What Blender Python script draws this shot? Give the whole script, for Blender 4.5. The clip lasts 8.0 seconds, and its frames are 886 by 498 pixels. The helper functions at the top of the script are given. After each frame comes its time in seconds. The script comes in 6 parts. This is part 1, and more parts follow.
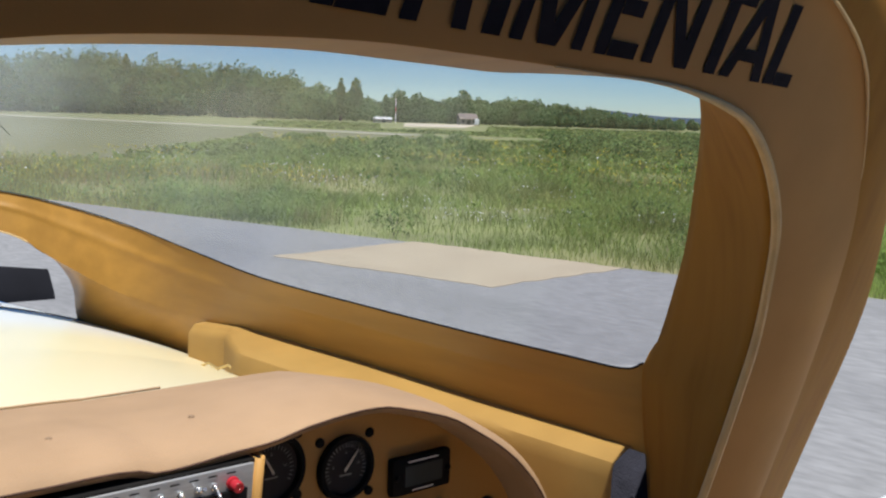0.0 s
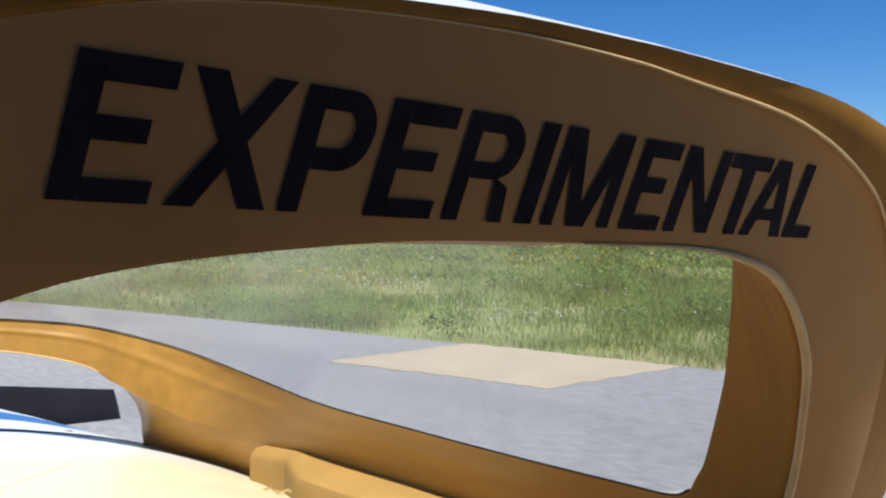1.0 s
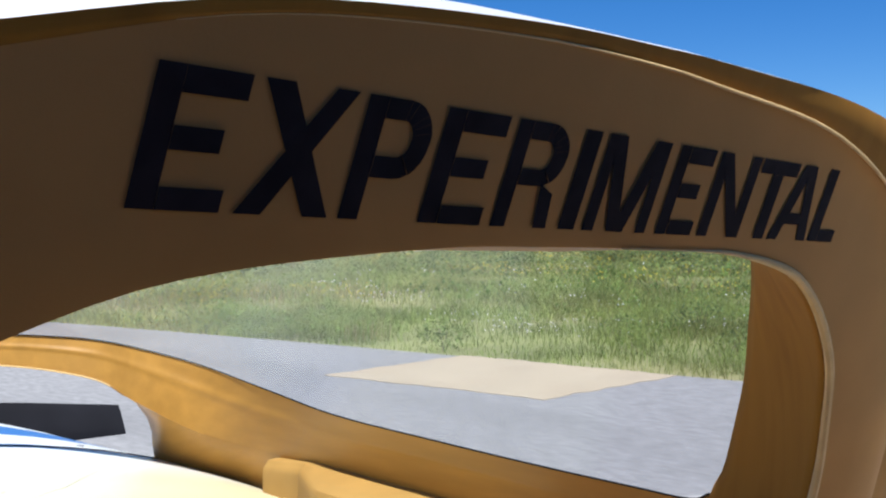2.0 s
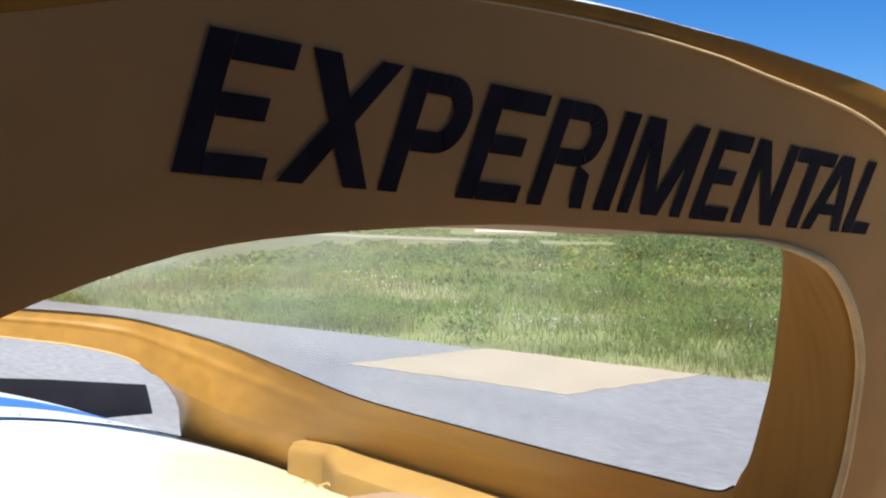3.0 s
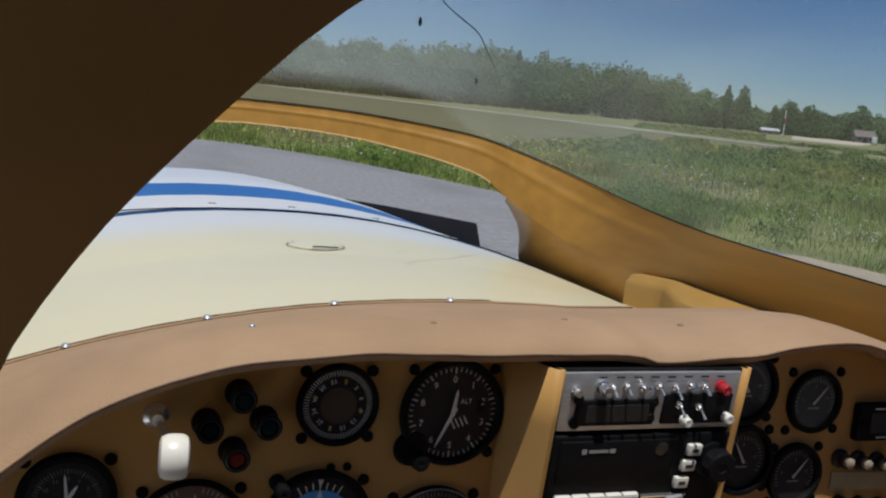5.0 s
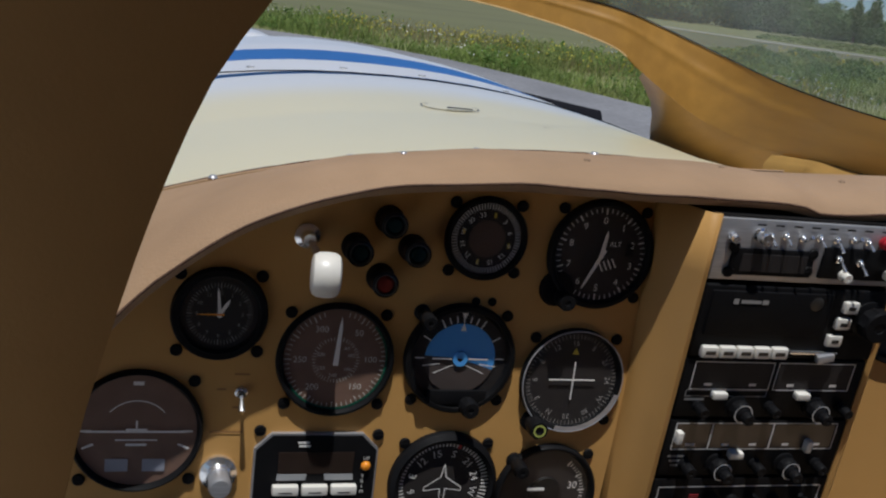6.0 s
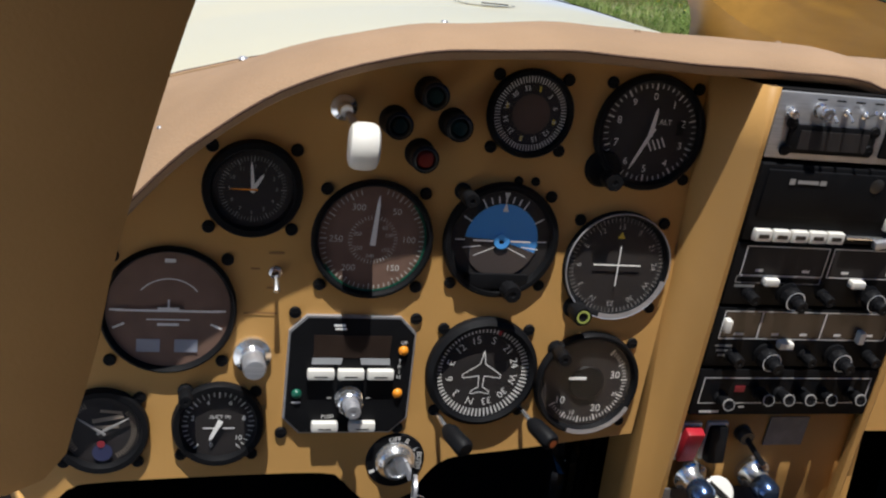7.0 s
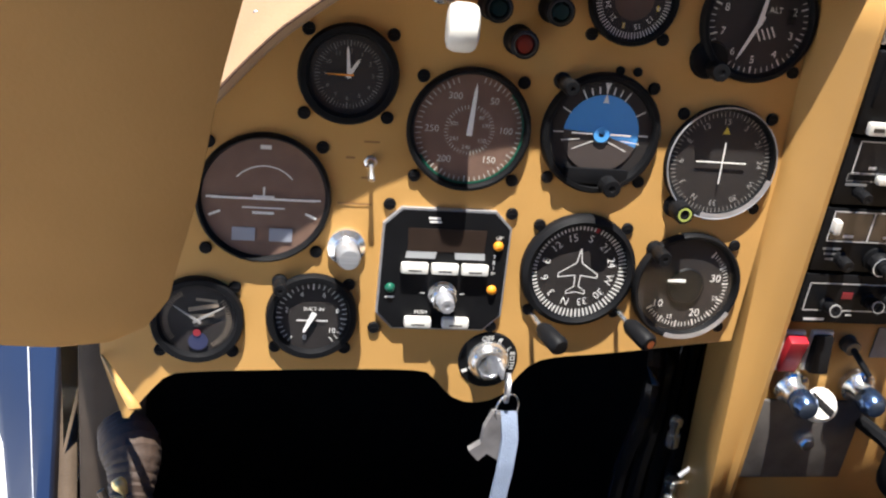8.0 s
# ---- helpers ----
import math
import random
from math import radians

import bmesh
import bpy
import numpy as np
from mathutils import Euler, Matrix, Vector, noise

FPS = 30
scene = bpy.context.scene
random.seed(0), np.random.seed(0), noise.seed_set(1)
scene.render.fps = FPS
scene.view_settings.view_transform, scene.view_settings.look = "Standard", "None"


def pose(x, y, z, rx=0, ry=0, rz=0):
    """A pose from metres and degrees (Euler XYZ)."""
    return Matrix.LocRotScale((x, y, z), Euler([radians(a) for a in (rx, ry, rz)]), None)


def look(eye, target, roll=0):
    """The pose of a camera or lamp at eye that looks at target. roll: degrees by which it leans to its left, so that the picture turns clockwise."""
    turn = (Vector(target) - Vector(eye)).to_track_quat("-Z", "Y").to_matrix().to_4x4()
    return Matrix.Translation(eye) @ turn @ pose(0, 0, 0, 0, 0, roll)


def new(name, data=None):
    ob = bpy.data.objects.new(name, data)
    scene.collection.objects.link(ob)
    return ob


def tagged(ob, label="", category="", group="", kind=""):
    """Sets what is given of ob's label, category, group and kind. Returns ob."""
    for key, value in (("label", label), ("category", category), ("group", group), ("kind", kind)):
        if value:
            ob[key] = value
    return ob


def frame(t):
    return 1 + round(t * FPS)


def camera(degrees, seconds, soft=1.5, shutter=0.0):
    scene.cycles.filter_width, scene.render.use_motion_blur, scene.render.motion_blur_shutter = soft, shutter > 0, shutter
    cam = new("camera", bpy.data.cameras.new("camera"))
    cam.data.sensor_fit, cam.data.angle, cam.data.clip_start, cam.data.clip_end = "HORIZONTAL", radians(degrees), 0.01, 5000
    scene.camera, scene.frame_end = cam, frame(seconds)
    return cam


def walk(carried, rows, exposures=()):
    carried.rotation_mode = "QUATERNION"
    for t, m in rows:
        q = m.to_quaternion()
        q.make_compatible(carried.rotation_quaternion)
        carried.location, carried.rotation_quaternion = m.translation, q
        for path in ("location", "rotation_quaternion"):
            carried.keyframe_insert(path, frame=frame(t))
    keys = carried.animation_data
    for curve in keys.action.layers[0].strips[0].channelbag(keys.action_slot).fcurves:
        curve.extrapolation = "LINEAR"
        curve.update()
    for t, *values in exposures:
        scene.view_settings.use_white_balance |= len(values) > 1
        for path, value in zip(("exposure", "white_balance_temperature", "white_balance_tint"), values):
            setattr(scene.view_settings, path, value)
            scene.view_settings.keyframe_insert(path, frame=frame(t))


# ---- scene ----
cam = camera(45.4, 8.0, soft=2.2)
PATH = [
    (0, (-0.314, -0.68, 1.339), (1.004, 0.804, 1.094), 1.7),
    (0.5, (-0.33, -0.701, 1.369), (0.979, 0.805, 1.242), 1.4),
    (1, (-0.343, -0.722, 1.378), (0.904, 0.841, 1.317), 0.1),
    (2.3, (-0.372, -0.712, 1.375), (0.906, 0.825, 1.344), -1.2),
    (2.5, (-0.367, -0.719, 1.379), (0.935, 0.799, 1.354), -1.3),
    (3, (-0.376, -0.714, 1.368), (0.845, 0.869, 1.317), 0.9),
    (3.5, (-0.387, -0.705, 1.336), (0.7, 0.97, 1.218), 1.2),
    (4, (-0.386, -0.7, 1.317), (0.637, 1.007, 1.118), 0.6),
    (4.5, (-0.407, -0.691, 1.299), (0.51, 1.068, 1.042), 3.4),
    (5, (-0.437, -0.69, 1.276), (0.3, 1.148, 0.992), 5.5),
    (5.2, (-0.445, -0.69, 1.265), (0.212, 1.169, 0.928), 4.7),
    (6.3, (-0.461, -0.658, 1.214), (0.072, 1.194, 0.681), 7.1),
    (6.5, (-0.4595, -0.648, 1.216), (0.059, 1.188, 0.643), 6.8),
    (7, (-0.462, -0.655, 1.174), (0.060, 1.184, 0.574), 7.0),
    (7.5, (-0.464, -0.657, 1.148), (-0.001, 1.193, 0.52), 6.9),
    (8, (-0.467, -0.655, 1.126), (-0.091, 1.186, 0.441), 6.3),
]
walk(cam, [(t, look(eye, target, roll)) for t, eye, target, roll in PATH],
     exposures=[(0, 0.3, 6300, 7), (0.5, 0.4, 6350, 7), (1, 0.52, 6250, 8), (2.5, 0.75, 6100, 8), (3.0, 0.85, 6250, 8), (3.5, 0.5, 6400, 8), (4, 0.05, 6250, 7), (4.5, -0.26, 6200, 7), (5.2, -0.46, 6150, 8), (6.3, -0.55, 6000, 9), (6.5, -0.5, 6050, 9), (7, 0.15, 6150, 9), (7.5, 0.45, 6250, 9), (8, 1.3, 6350, 9)])


# world, sun, exposure -------------------------------------------------
SUN_EL, SUN_AZ = 72.0, -161.0
world = bpy.data.worlds.new("sky_world")
scene.world = world
world.use_nodes = True
wn = world.node_tree
bg = wn.nodes["Background"]
sky = wn.nodes.new("ShaderNodeTexSky")
sky.sky_type = "NISHITA"
sky.sun_disc = False
sky.sun_elevation = radians(SUN_EL)
sky.sun_rotation = radians(SUN_AZ)
sky.altitude = 1200
sky.air_density, sky.dust_density, sky.ozone_density = 0.9, 0.0, 5.5
deep = wn.nodes.new("ShaderNodeHueSaturation")
deep.inputs["Saturation"].default_value = 1.3
deep.inputs["Hue"].default_value = 0.507
wn.links.new(sky.outputs[0], deep.inputs["Color"])
wn.links.new(deep.outputs[0], bg.inputs[0])
bg.inputs[1].default_value = 0.08

sun_data = bpy.data.lights.new("sun", "SUN")
sun_data.energy = 5.0
sun_data.angle = radians(0.55)
sun_data.color = (1.0, 0.955, 0.885)
sun = new("sun", sun_data)
SUN_DIR = Vector((-0.10, -0.295, 0.95)).normalized()
sun.matrix_world = look((0, 0, 30), Vector((0, 0, 30)) - SUN_DIR)


# materials -------------------------------------------------------------
def mat(name, color, rough=0.6, metal=0.0, vary=0.0, scale=40.0, bump=0.0, bump_scale=200.0, stain=None, stain_scale=6.0,
        stain_amount=0.4, spec=0.5, coat=0.0, rand=0.0, island=0.0, stretch=(1, 1, 1)):
    """A painted, moulded or natural surface: grain and stains at two scales, with fine relief."""
    m = bpy.data.materials.new(name)
    m.use_nodes = True
    nt = m.node_tree
    p = nt.nodes["Principled BSDF"]
    p.inputs["Roughness"].default_value = rough
    p.inputs["Metallic"].default_value = metal
    p.inputs["Specular IOR Level"].default_value = spec
    p.inputs["Coat Weight"].default_value = coat
    p.inputs["Coat Roughness"].default_value = 0.3
    tc = nt.nodes.new("ShaderNodeTexCoord")
    mp = nt.nodes.new("ShaderNodeMapping")
    mp.inputs["Scale"].default_value = stretch
    nt.links.new(tc.outputs["Object"], mp.inputs[0])

    def tex(s, detail=4):
        n = nt.nodes.new("ShaderNodeTexNoise")
        n.inputs["Scale"].default_value = s
        n.inputs["Detail"].default_value = detail
        nt.links.new(mp.outputs[0], n.inputs["Vector"])
        return n.outputs["Fac"]

    def mixed(fac, a, b):
        x = nt.nodes.new("ShaderNodeMix")
        x.data_type = "RGBA"
        for sock, v in ((x.inputs[0], fac), (x.inputs[6], a), (x.inputs[7], b)):
            if isinstance(v, bpy.types.NodeSocket):
                nt.links.new(v, sock)
            elif isinstance(v, tuple):
                sock.default_value = (*v, 1)
            else:
                sock.default_value = v
        return x.outputs[2]

    def ramp(fac, lo, hi):
        r = nt.nodes.new("ShaderNodeMapRange")
        r.inputs[1].default_value, r.inputs[2].default_value = lo, hi
        nt.links.new(fac, r.inputs[0])
        return r.outputs[0]

    col = tuple(color)
    out = None
    if vary:
        lo = tuple(c * (1 - vary) for c in col)
        hi = tuple(min(1, c * (1 + vary)) for c in col)
        out = mixed(ramp(tex(scale), 0.3, 0.7), lo, hi)
    if stain:
        f = nt.nodes.new("ShaderNodeMath")
        f.operation = "MULTIPLY"
        nt.links.new(ramp(tex(stain_scale, 6), 0.48, 0.72), f.inputs[0])
        f.inputs[1].default_value = stain_amount
        out = mixed(f.outputs[0], out if out else col, tuple(stain))
    if rand or island:
        if island:
            src = nt.nodes.new("ShaderNodeNewGeometry").outputs["Random Per Island"]
        else:
            src = nt.nodes.new("ShaderNodeObjectInfo").outputs["Random"]
        h = nt.nodes.new("ShaderNodeHueSaturation")
        k = island or rand
        v = nt.nodes.new("ShaderNodeMapRange")
        v.inputs[3].default_value, v.inputs[4].default_value = 1 - k, 1 + k
        nt.links.new(src, v.inputs[0])
        nt.links.new(v.outputs[0], h.inputs["Value"])
        if out:
            nt.links.new(out, h.inputs["Color"])
        else:
            h.inputs["Color"].default_value = (*col, 1)
        out = h.outputs[0]
    if out:
        nt.links.new(out, p.inputs["Base Color"])
    else:
        p.inputs["Base Color"].default_value = (*col, 1)
    if bump:
        b = nt.nodes.new("ShaderNodeBump")
        b.inputs["Strength"].default_value = bump
        b.inputs["Distance"].default_value = 0.002
        nt.links.new(tex(bump_scale, 3), b.inputs["Height"])
        nt.links.new(b.outputs[0], p.inputs["Normal"])
    return m


TAN = mat("tan_paint", (0.35, 0.185, 0.037), 0.42, spec=0.3, vary=0.11, scale=45, bump=0.06, bump_scale=300, stain=(0.215, 0.105, 0.02), stain_scale=20, stain_amount=0.35, stretch=(1, 0.1, 1))
# the rails' tan darkened and dulled, so the pillar's shade is painted in
TAN_SHADED = mat("tan_paint_shaded", (0.32, 0.15, 0.026), 0.75, spec=0.06, vary=0.12, scale=30, bump=0.06, bump_scale=300, stain=(0.17, 0.075, 0.013), stain_scale=30, stain_amount=0.6, stretch=(1, 1, 0.12))
# lighter copy of the tan that carries the ledge's sunlight
TAN_SUNLIT = mat("tan_paint_sunlit", (0.36, 0.215, 0.062), 0.55, vary=0.08, scale=14, bump=0.05, bump_scale=300, spec=0.25, stain=(0.27, 0.15, 0.04), stain_scale=6, stain_amount=0.4)
HEADLINER = mat("tan_headliner", (0.44, 0.235, 0.08), 0.8, spec=0.08, vary=0.09, scale=10, bump=0.07, bump_scale=500, stain=(0.37, 0.195, 0.065), stain_scale=7, stain_amount=0.3)
PANEL_TAN = mat("panel_paint", (0.55, 0.305, 0.095), 0.5, spec=0.3, vary=0.05, scale=18, bump=0.05, bump_scale=500, stain=(0.40, 0.23, 0.08), stain_scale=9, stain_amount=0.25)
VINYL = mat("padded_vinyl", (0.37, 0.24, 0.14), 0.65, spec=0.25, vary=0.06, scale=20, bump=0.3, bump_scale=650, stain=(0.47, 0.31, 0.19), stain_scale=8, stain_amount=0.35)
# pale trim; the highlight on its edge is put into the colour too
BEAD = mat("pale_highlit_bead", (0.62, 0.43, 0.20), 0.6, vary=0.1, scale=60, spec=0.12)
SEAM = mat("dark_seam", (0.10, 0.05, 0.03), 0.8, vary=0.1)
CREAM = mat("cream_paint_sky_fade", (0.78, 0.71, 0.47), 0.3, vary=0.03, scale=3, coat=0.4, stain=(0.72, 0.645, 0.41), stain_scale=3, stain_amount=0.3)
# forward fade to white puts the sky's reflection into the paint colour
_nt = CREAM.node_tree
_p = _nt.nodes["Principled BSDF"]
_tc, _xyz, _wob, _add, _mr, _mix = [_nt.nodes.new("ShaderNode" + k) for k in ("TexCoord", "SeparateXYZ", "TexNoise", "Math", "MapRange", "Mix")]
_wob.inputs["Scale"].default_value = 3.0
_nt.links.new(_tc.outputs["Object"], _xyz.inputs[0])
_nt.links.new(_tc.outputs["Object"], _wob.inputs["Vector"])
_add.operation = "MULTIPLY_ADD"
_add.inputs[1].default_value = 0.09
_nt.links.new(_wob.outputs["Fac"], _add.inputs[0])
_nt.links.new(_xyz.outputs["Y"], _add.inputs[2])
_mr.interpolation_type = "SMOOTHSTEP"
_mr.inputs[1].default_value, _mr.inputs[2].default_value = 0.03, 0.20
_nt.links.new(_add.outputs[0], _mr.inputs[0])
_mix.data_type = "RGBA"
_src = _p.inputs["Base Color"].links[0].from_socket
_nt.links.new(_mr.outputs[0], _mix.inputs[0])
_nt.links.new(_src, _mix.inputs[6])
_mix.inputs[7].default_value = (0.76, 0.755, 0.72, 1)
_nt.links.new(_mix.outputs[2], _p.inputs["Base Color"])
WHITE = mat("white_paint", (0.76, 0.755, 0.735), 0.3, vary=0.03, scale=4, coat=0.4)
BLUE = mat("blue_paint", (0.05, 0.15, 0.38), 0.4, vary=0.05, scale=8, spec=0.15)
# darker copy of blue_paint with the fairing's shade in its colour
SHADED_BLUE = mat("shaded_blue_paint", (0.009, 0.018, 0.05), 0.5, vary=0.08, scale=8, spec=0.2)
BLACK = mat("black_plastic", (0.008, 0.008, 0.009), 0.5, spec=0.12, vary=0.15, scale=60, bump=0.1, bump_scale=900)
MATTE = mat("matte_black", (0.014, 0.013, 0.013), 0.85, spec=0.1, vary=0.15, scale=60)
DIAL = mat("dial_face", (0.020, 0.016, 0.015), 0.7, vary=0.1, scale=80)
# brown of the dial includes the tan cabin's reflection
BROWN_DIAL = mat("reflected_brown_dial", (0.18, 0.105, 0.075), 0.7, vary=0.1, scale=80)
INK = mat("white_marking", (0.85, 0.83, 0.79), 0.6)
LETTER = mat("black_lettering", (0.020, 0.016, 0.019), 0.9, vary=0.25, scale=50, spec=0.05)
CHROME = mat("chrome", (0.82, 0.82, 0.82), 0.2, metal=0.9)
STEEL = mat("brushed_metal", (0.46, 0.46, 0.48), 0.42, metal=0.55, vary=0.12, scale=60, stretch=(1, 1, 12))
DARK_METAL = mat("dark_metal", (0.06, 0.055, 0.05), 0.4, metal=0.6, vary=0.2, scale=50)
RED = mat("red_plastic", (0.42, 0.018, 0.03), 0.35)
ORANGE = mat("orange_lens", (0.85, 0.30, 0.02), 0.3)
GREEN = mat("green_lens", (0.01, 0.10, 0.06), 0.3)
WHITE_PLASTIC = mat("white_plastic", (0.78, 0.75, 0.68), 0.35, vary=0.03)
SKYBLUE = mat("horizon_blue", (0.09, 0.36, 0.80), 0.6)
EARTH = mat("horizon_brown", (0.06, 0.045, 0.04), 0.7)
DISPLAY = mat("dark_display", (0.032, 0.021, 0.016), 0.3, vary=0.15, scale=70)
YELLOW = mat("yellow_mark", (0.65, 0.5, 0.05), 0.6)
BLADE = mat("prop_black", (0.010, 0.010, 0.013), 0.7, spec=0.1, vary=0.2, scale=12)
ASPHALT = mat("asphalt", (0.245, 0.241, 0.240), 0.9, vary=0.18, scale=18, bump=0.8, bump_scale=60, stain=(0.165, 0.162, 0.162), stain_scale=0.7, stain_amount=0.75, stretch=(1, 0.35, 1))
FARGRASS_COLOR = (0.21, 0.27, 0.08)
CONCRETE = mat("tan_concrete", (0.42, 0.345, 0.24), 0.9, vary=0.06, scale=2, bump=0.5, bump_scale=50, stain=(0.36, 0.28, 0.19), stain_scale=1.2, stain_amount=0.5)
GROUND = mat("meadow_soil", (0.20, 0.215, 0.075), 0.95, vary=0.35, scale=0.6, stain=(0.29, 0.24, 0.12), stain_scale=0.3, stain_amount=0.8)
MOWN = mat("mown_field", (0.155, 0.155, 0.07), 0.95, vary=0.15, scale=0.1, stain=(0.13, 0.14, 0.05), stain_scale=0.03, stain_amount=0.7)
RUNWAY = mat("pale_runway", (0.42, 0.38, 0.33), 0.9, vary=0.08, scale=0.2)
GRAVEL = mat("pale_gravel", (0.55, 0.47, 0.35), 0.9, vary=0.1, scale=0.2)


def leafy(name, color, vary, scale, other, other_scale, amount, island, clear=0.45):
    """Leaves and blades: matt, and letting light through."""
    m = mat(name, color, 0.7, vary=vary, scale=scale, stain=other, stain_scale=other_scale, stain_amount=amount, island=island)
    nt = m.node_tree
    p = nt.nodes["Principled BSDF"]
    p.inputs["Specular IOR Level"].default_value = 0.2
    src = p.inputs["Base Color"].links[0].from_socket
    tl = nt.nodes.new("ShaderNodeBsdfTranslucent")
    mx = nt.nodes.new("ShaderNodeMixShader")
    mx.inputs[0].default_value = clear
    out = nt.nodes["Material Output"]
    nt.links.new(src, tl.inputs[0])
    nt.links.new(p.outputs[0], mx.inputs[1])
    nt.links.new(tl.outputs[0], mx.inputs[2])
    nt.links.new(mx.outputs[0], out.inputs[0])
    return m


GRASS = leafy("grass_blades", (0.255, 0.33, 0.09), 0.5, 0.5, (0.42, 0.41, 0.16), 0.3, 0.75, 0.4)
WEED = leafy("weed_leaves", (0.17, 0.27, 0.065), 0.45, 0.9, (0.33, 0.38, 0.11), 0.5, 0.8, 0.4)
FARGRASS = leafy("far_grass_blades", FARGRASS_COLOR, 0.25, 0.12, (0.34, 0.32, 0.13), 0.05, 0.7, 0.25)
DRYGRASS = leafy("dry_stalks", (0.42, 0.35, 0.17), 0.15, 0.5, (0.30, 0.26, 0.10), 0.3, 0.5, 0.3)
BUSHLEAF = leafy("bush_leaves", (0.22, 0.30, 0.095), 0.35, 0.8, (0.13, 0.18, 0.045), 0.4, 0.5, 0.4)
FLOWER_Y = mat("yellow_petals", (0.62, 0.52, 0.05), 0.7, island=0.2)
FLOWER_W = mat("white_petals", (0.75, 0.74, 0.68), 0.7, island=0.1)
LEAF = leafy("forest_leaves", (0.155, 0.235, 0.095), 0.4, 0.09, (0.24, 0.31, 0.13), 0.05, 0.8, 0.2, 0.5)
BARK = mat("bark", (0.09, 0.07, 0.05), 0.9, vary=0.2, scale=3)
HAZE_HILL = mat("haze_blue_hill", (0.16, 0.22, 0.33), 1.0, vary=0.1, scale=0.004)


def glass_mat(name, dust_haze, dust_haze_color=(0.75, 0.75, 0.68), gloss=0.05, rough=0.03, tint=(1, 1, 1)):
    """Clear pane; thin sun-catching dusty film, also standing in for reflected haze."""
    m = bpy.data.materials.new(name)
    m.use_nodes = True
    nt = m.node_tree
    nt.nodes.clear()
    out = nt.nodes.new("ShaderNodeOutputMaterial")
    tr = nt.nodes.new("ShaderNodeBsdfTransparent")
    tr.inputs[0].default_value = (*tint, 1)
    gl = nt.nodes.new("ShaderNodeBsdfGlossy")
    gl.inputs["Roughness"].default_value = rough
    lw = nt.nodes.new("ShaderNodeLayerWeight")
    lw.inputs[0].default_value = 0.5
    pw = nt.nodes.new("ShaderNodeMath")
    pw.operation = "POWER"
    nt.links.new(lw.outputs["Facing"], pw.inputs[0])
    pw.inputs[1].default_value = 5.0
    fr = nt.nodes.new("ShaderNodeMath")
    fr.operation = "MULTIPLY_ADD"
    fr.inputs[1].default_value = 1.0 - gloss
    fr.inputs[2].default_value = gloss
    nt.links.new(pw.outputs[0], fr.inputs[0])
    mx = nt.nodes.new("ShaderNodeMixShader")
    nt.links.new(fr.outputs[0], mx.inputs[0])
    nt.links.new(tr.outputs[0], mx.inputs[1])
    nt.links.new(gl.outputs[0], mx.inputs[2])
    last = mx.outputs[0]
    if dust_haze:
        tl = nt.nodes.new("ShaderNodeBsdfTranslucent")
        tl.inputs[0].default_value = (*dust_haze_color, 1)
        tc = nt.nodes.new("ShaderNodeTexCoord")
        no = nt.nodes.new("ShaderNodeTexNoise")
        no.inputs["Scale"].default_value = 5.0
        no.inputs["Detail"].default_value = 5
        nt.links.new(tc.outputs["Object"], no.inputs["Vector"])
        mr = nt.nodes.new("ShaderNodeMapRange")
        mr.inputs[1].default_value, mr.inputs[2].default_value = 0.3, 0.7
        mr.inputs[3].default_value, mr.inputs[4].default_value = dust_haze * 0.6, dust_haze * 1.4
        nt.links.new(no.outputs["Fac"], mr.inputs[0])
        # film thins at an upright side edge and an arc low down in front
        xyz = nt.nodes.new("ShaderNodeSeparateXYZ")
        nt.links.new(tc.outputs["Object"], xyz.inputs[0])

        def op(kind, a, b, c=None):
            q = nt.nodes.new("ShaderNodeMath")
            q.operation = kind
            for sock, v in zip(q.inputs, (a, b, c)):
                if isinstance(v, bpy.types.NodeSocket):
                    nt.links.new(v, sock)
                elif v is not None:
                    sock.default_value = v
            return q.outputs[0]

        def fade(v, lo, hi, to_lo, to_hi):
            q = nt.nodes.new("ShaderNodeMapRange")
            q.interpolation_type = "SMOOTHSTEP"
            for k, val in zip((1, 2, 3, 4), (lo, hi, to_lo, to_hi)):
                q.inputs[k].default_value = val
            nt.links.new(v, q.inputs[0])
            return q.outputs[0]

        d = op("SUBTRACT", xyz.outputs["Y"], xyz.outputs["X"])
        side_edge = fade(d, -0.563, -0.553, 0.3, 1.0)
        # denser leftward: haze reflected in the pane is put into the film
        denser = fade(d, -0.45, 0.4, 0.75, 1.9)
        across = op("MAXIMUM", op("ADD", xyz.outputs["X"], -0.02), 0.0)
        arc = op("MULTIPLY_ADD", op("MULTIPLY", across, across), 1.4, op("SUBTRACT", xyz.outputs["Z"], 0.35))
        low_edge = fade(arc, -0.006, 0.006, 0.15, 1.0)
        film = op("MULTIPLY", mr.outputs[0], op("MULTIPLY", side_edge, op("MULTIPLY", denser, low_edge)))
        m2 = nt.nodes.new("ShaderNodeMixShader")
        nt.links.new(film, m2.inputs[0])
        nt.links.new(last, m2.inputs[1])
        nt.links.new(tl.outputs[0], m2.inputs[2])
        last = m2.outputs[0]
    nt.links.new(last, out.inputs[0])
    return m


WINDSHIELD = glass_mat("dusty_hazed_acrylic", 0.062, (0.72, 0.76, 0.66), rough=0.18, tint=(0.80, 0.82, 0.86))
DIAL_GLASS = glass_mat("dial_glass", 0.0, gloss=0.018)


# mesh helpers ----------------------------------------------------------
def thing(name, label, category, at=(0, 0, 0), group="", kind=""):
    ob = new(name)
    ob.empty_display_size = 0.02
    ob.location = at
    return tagged(ob, label, category, group, kind)


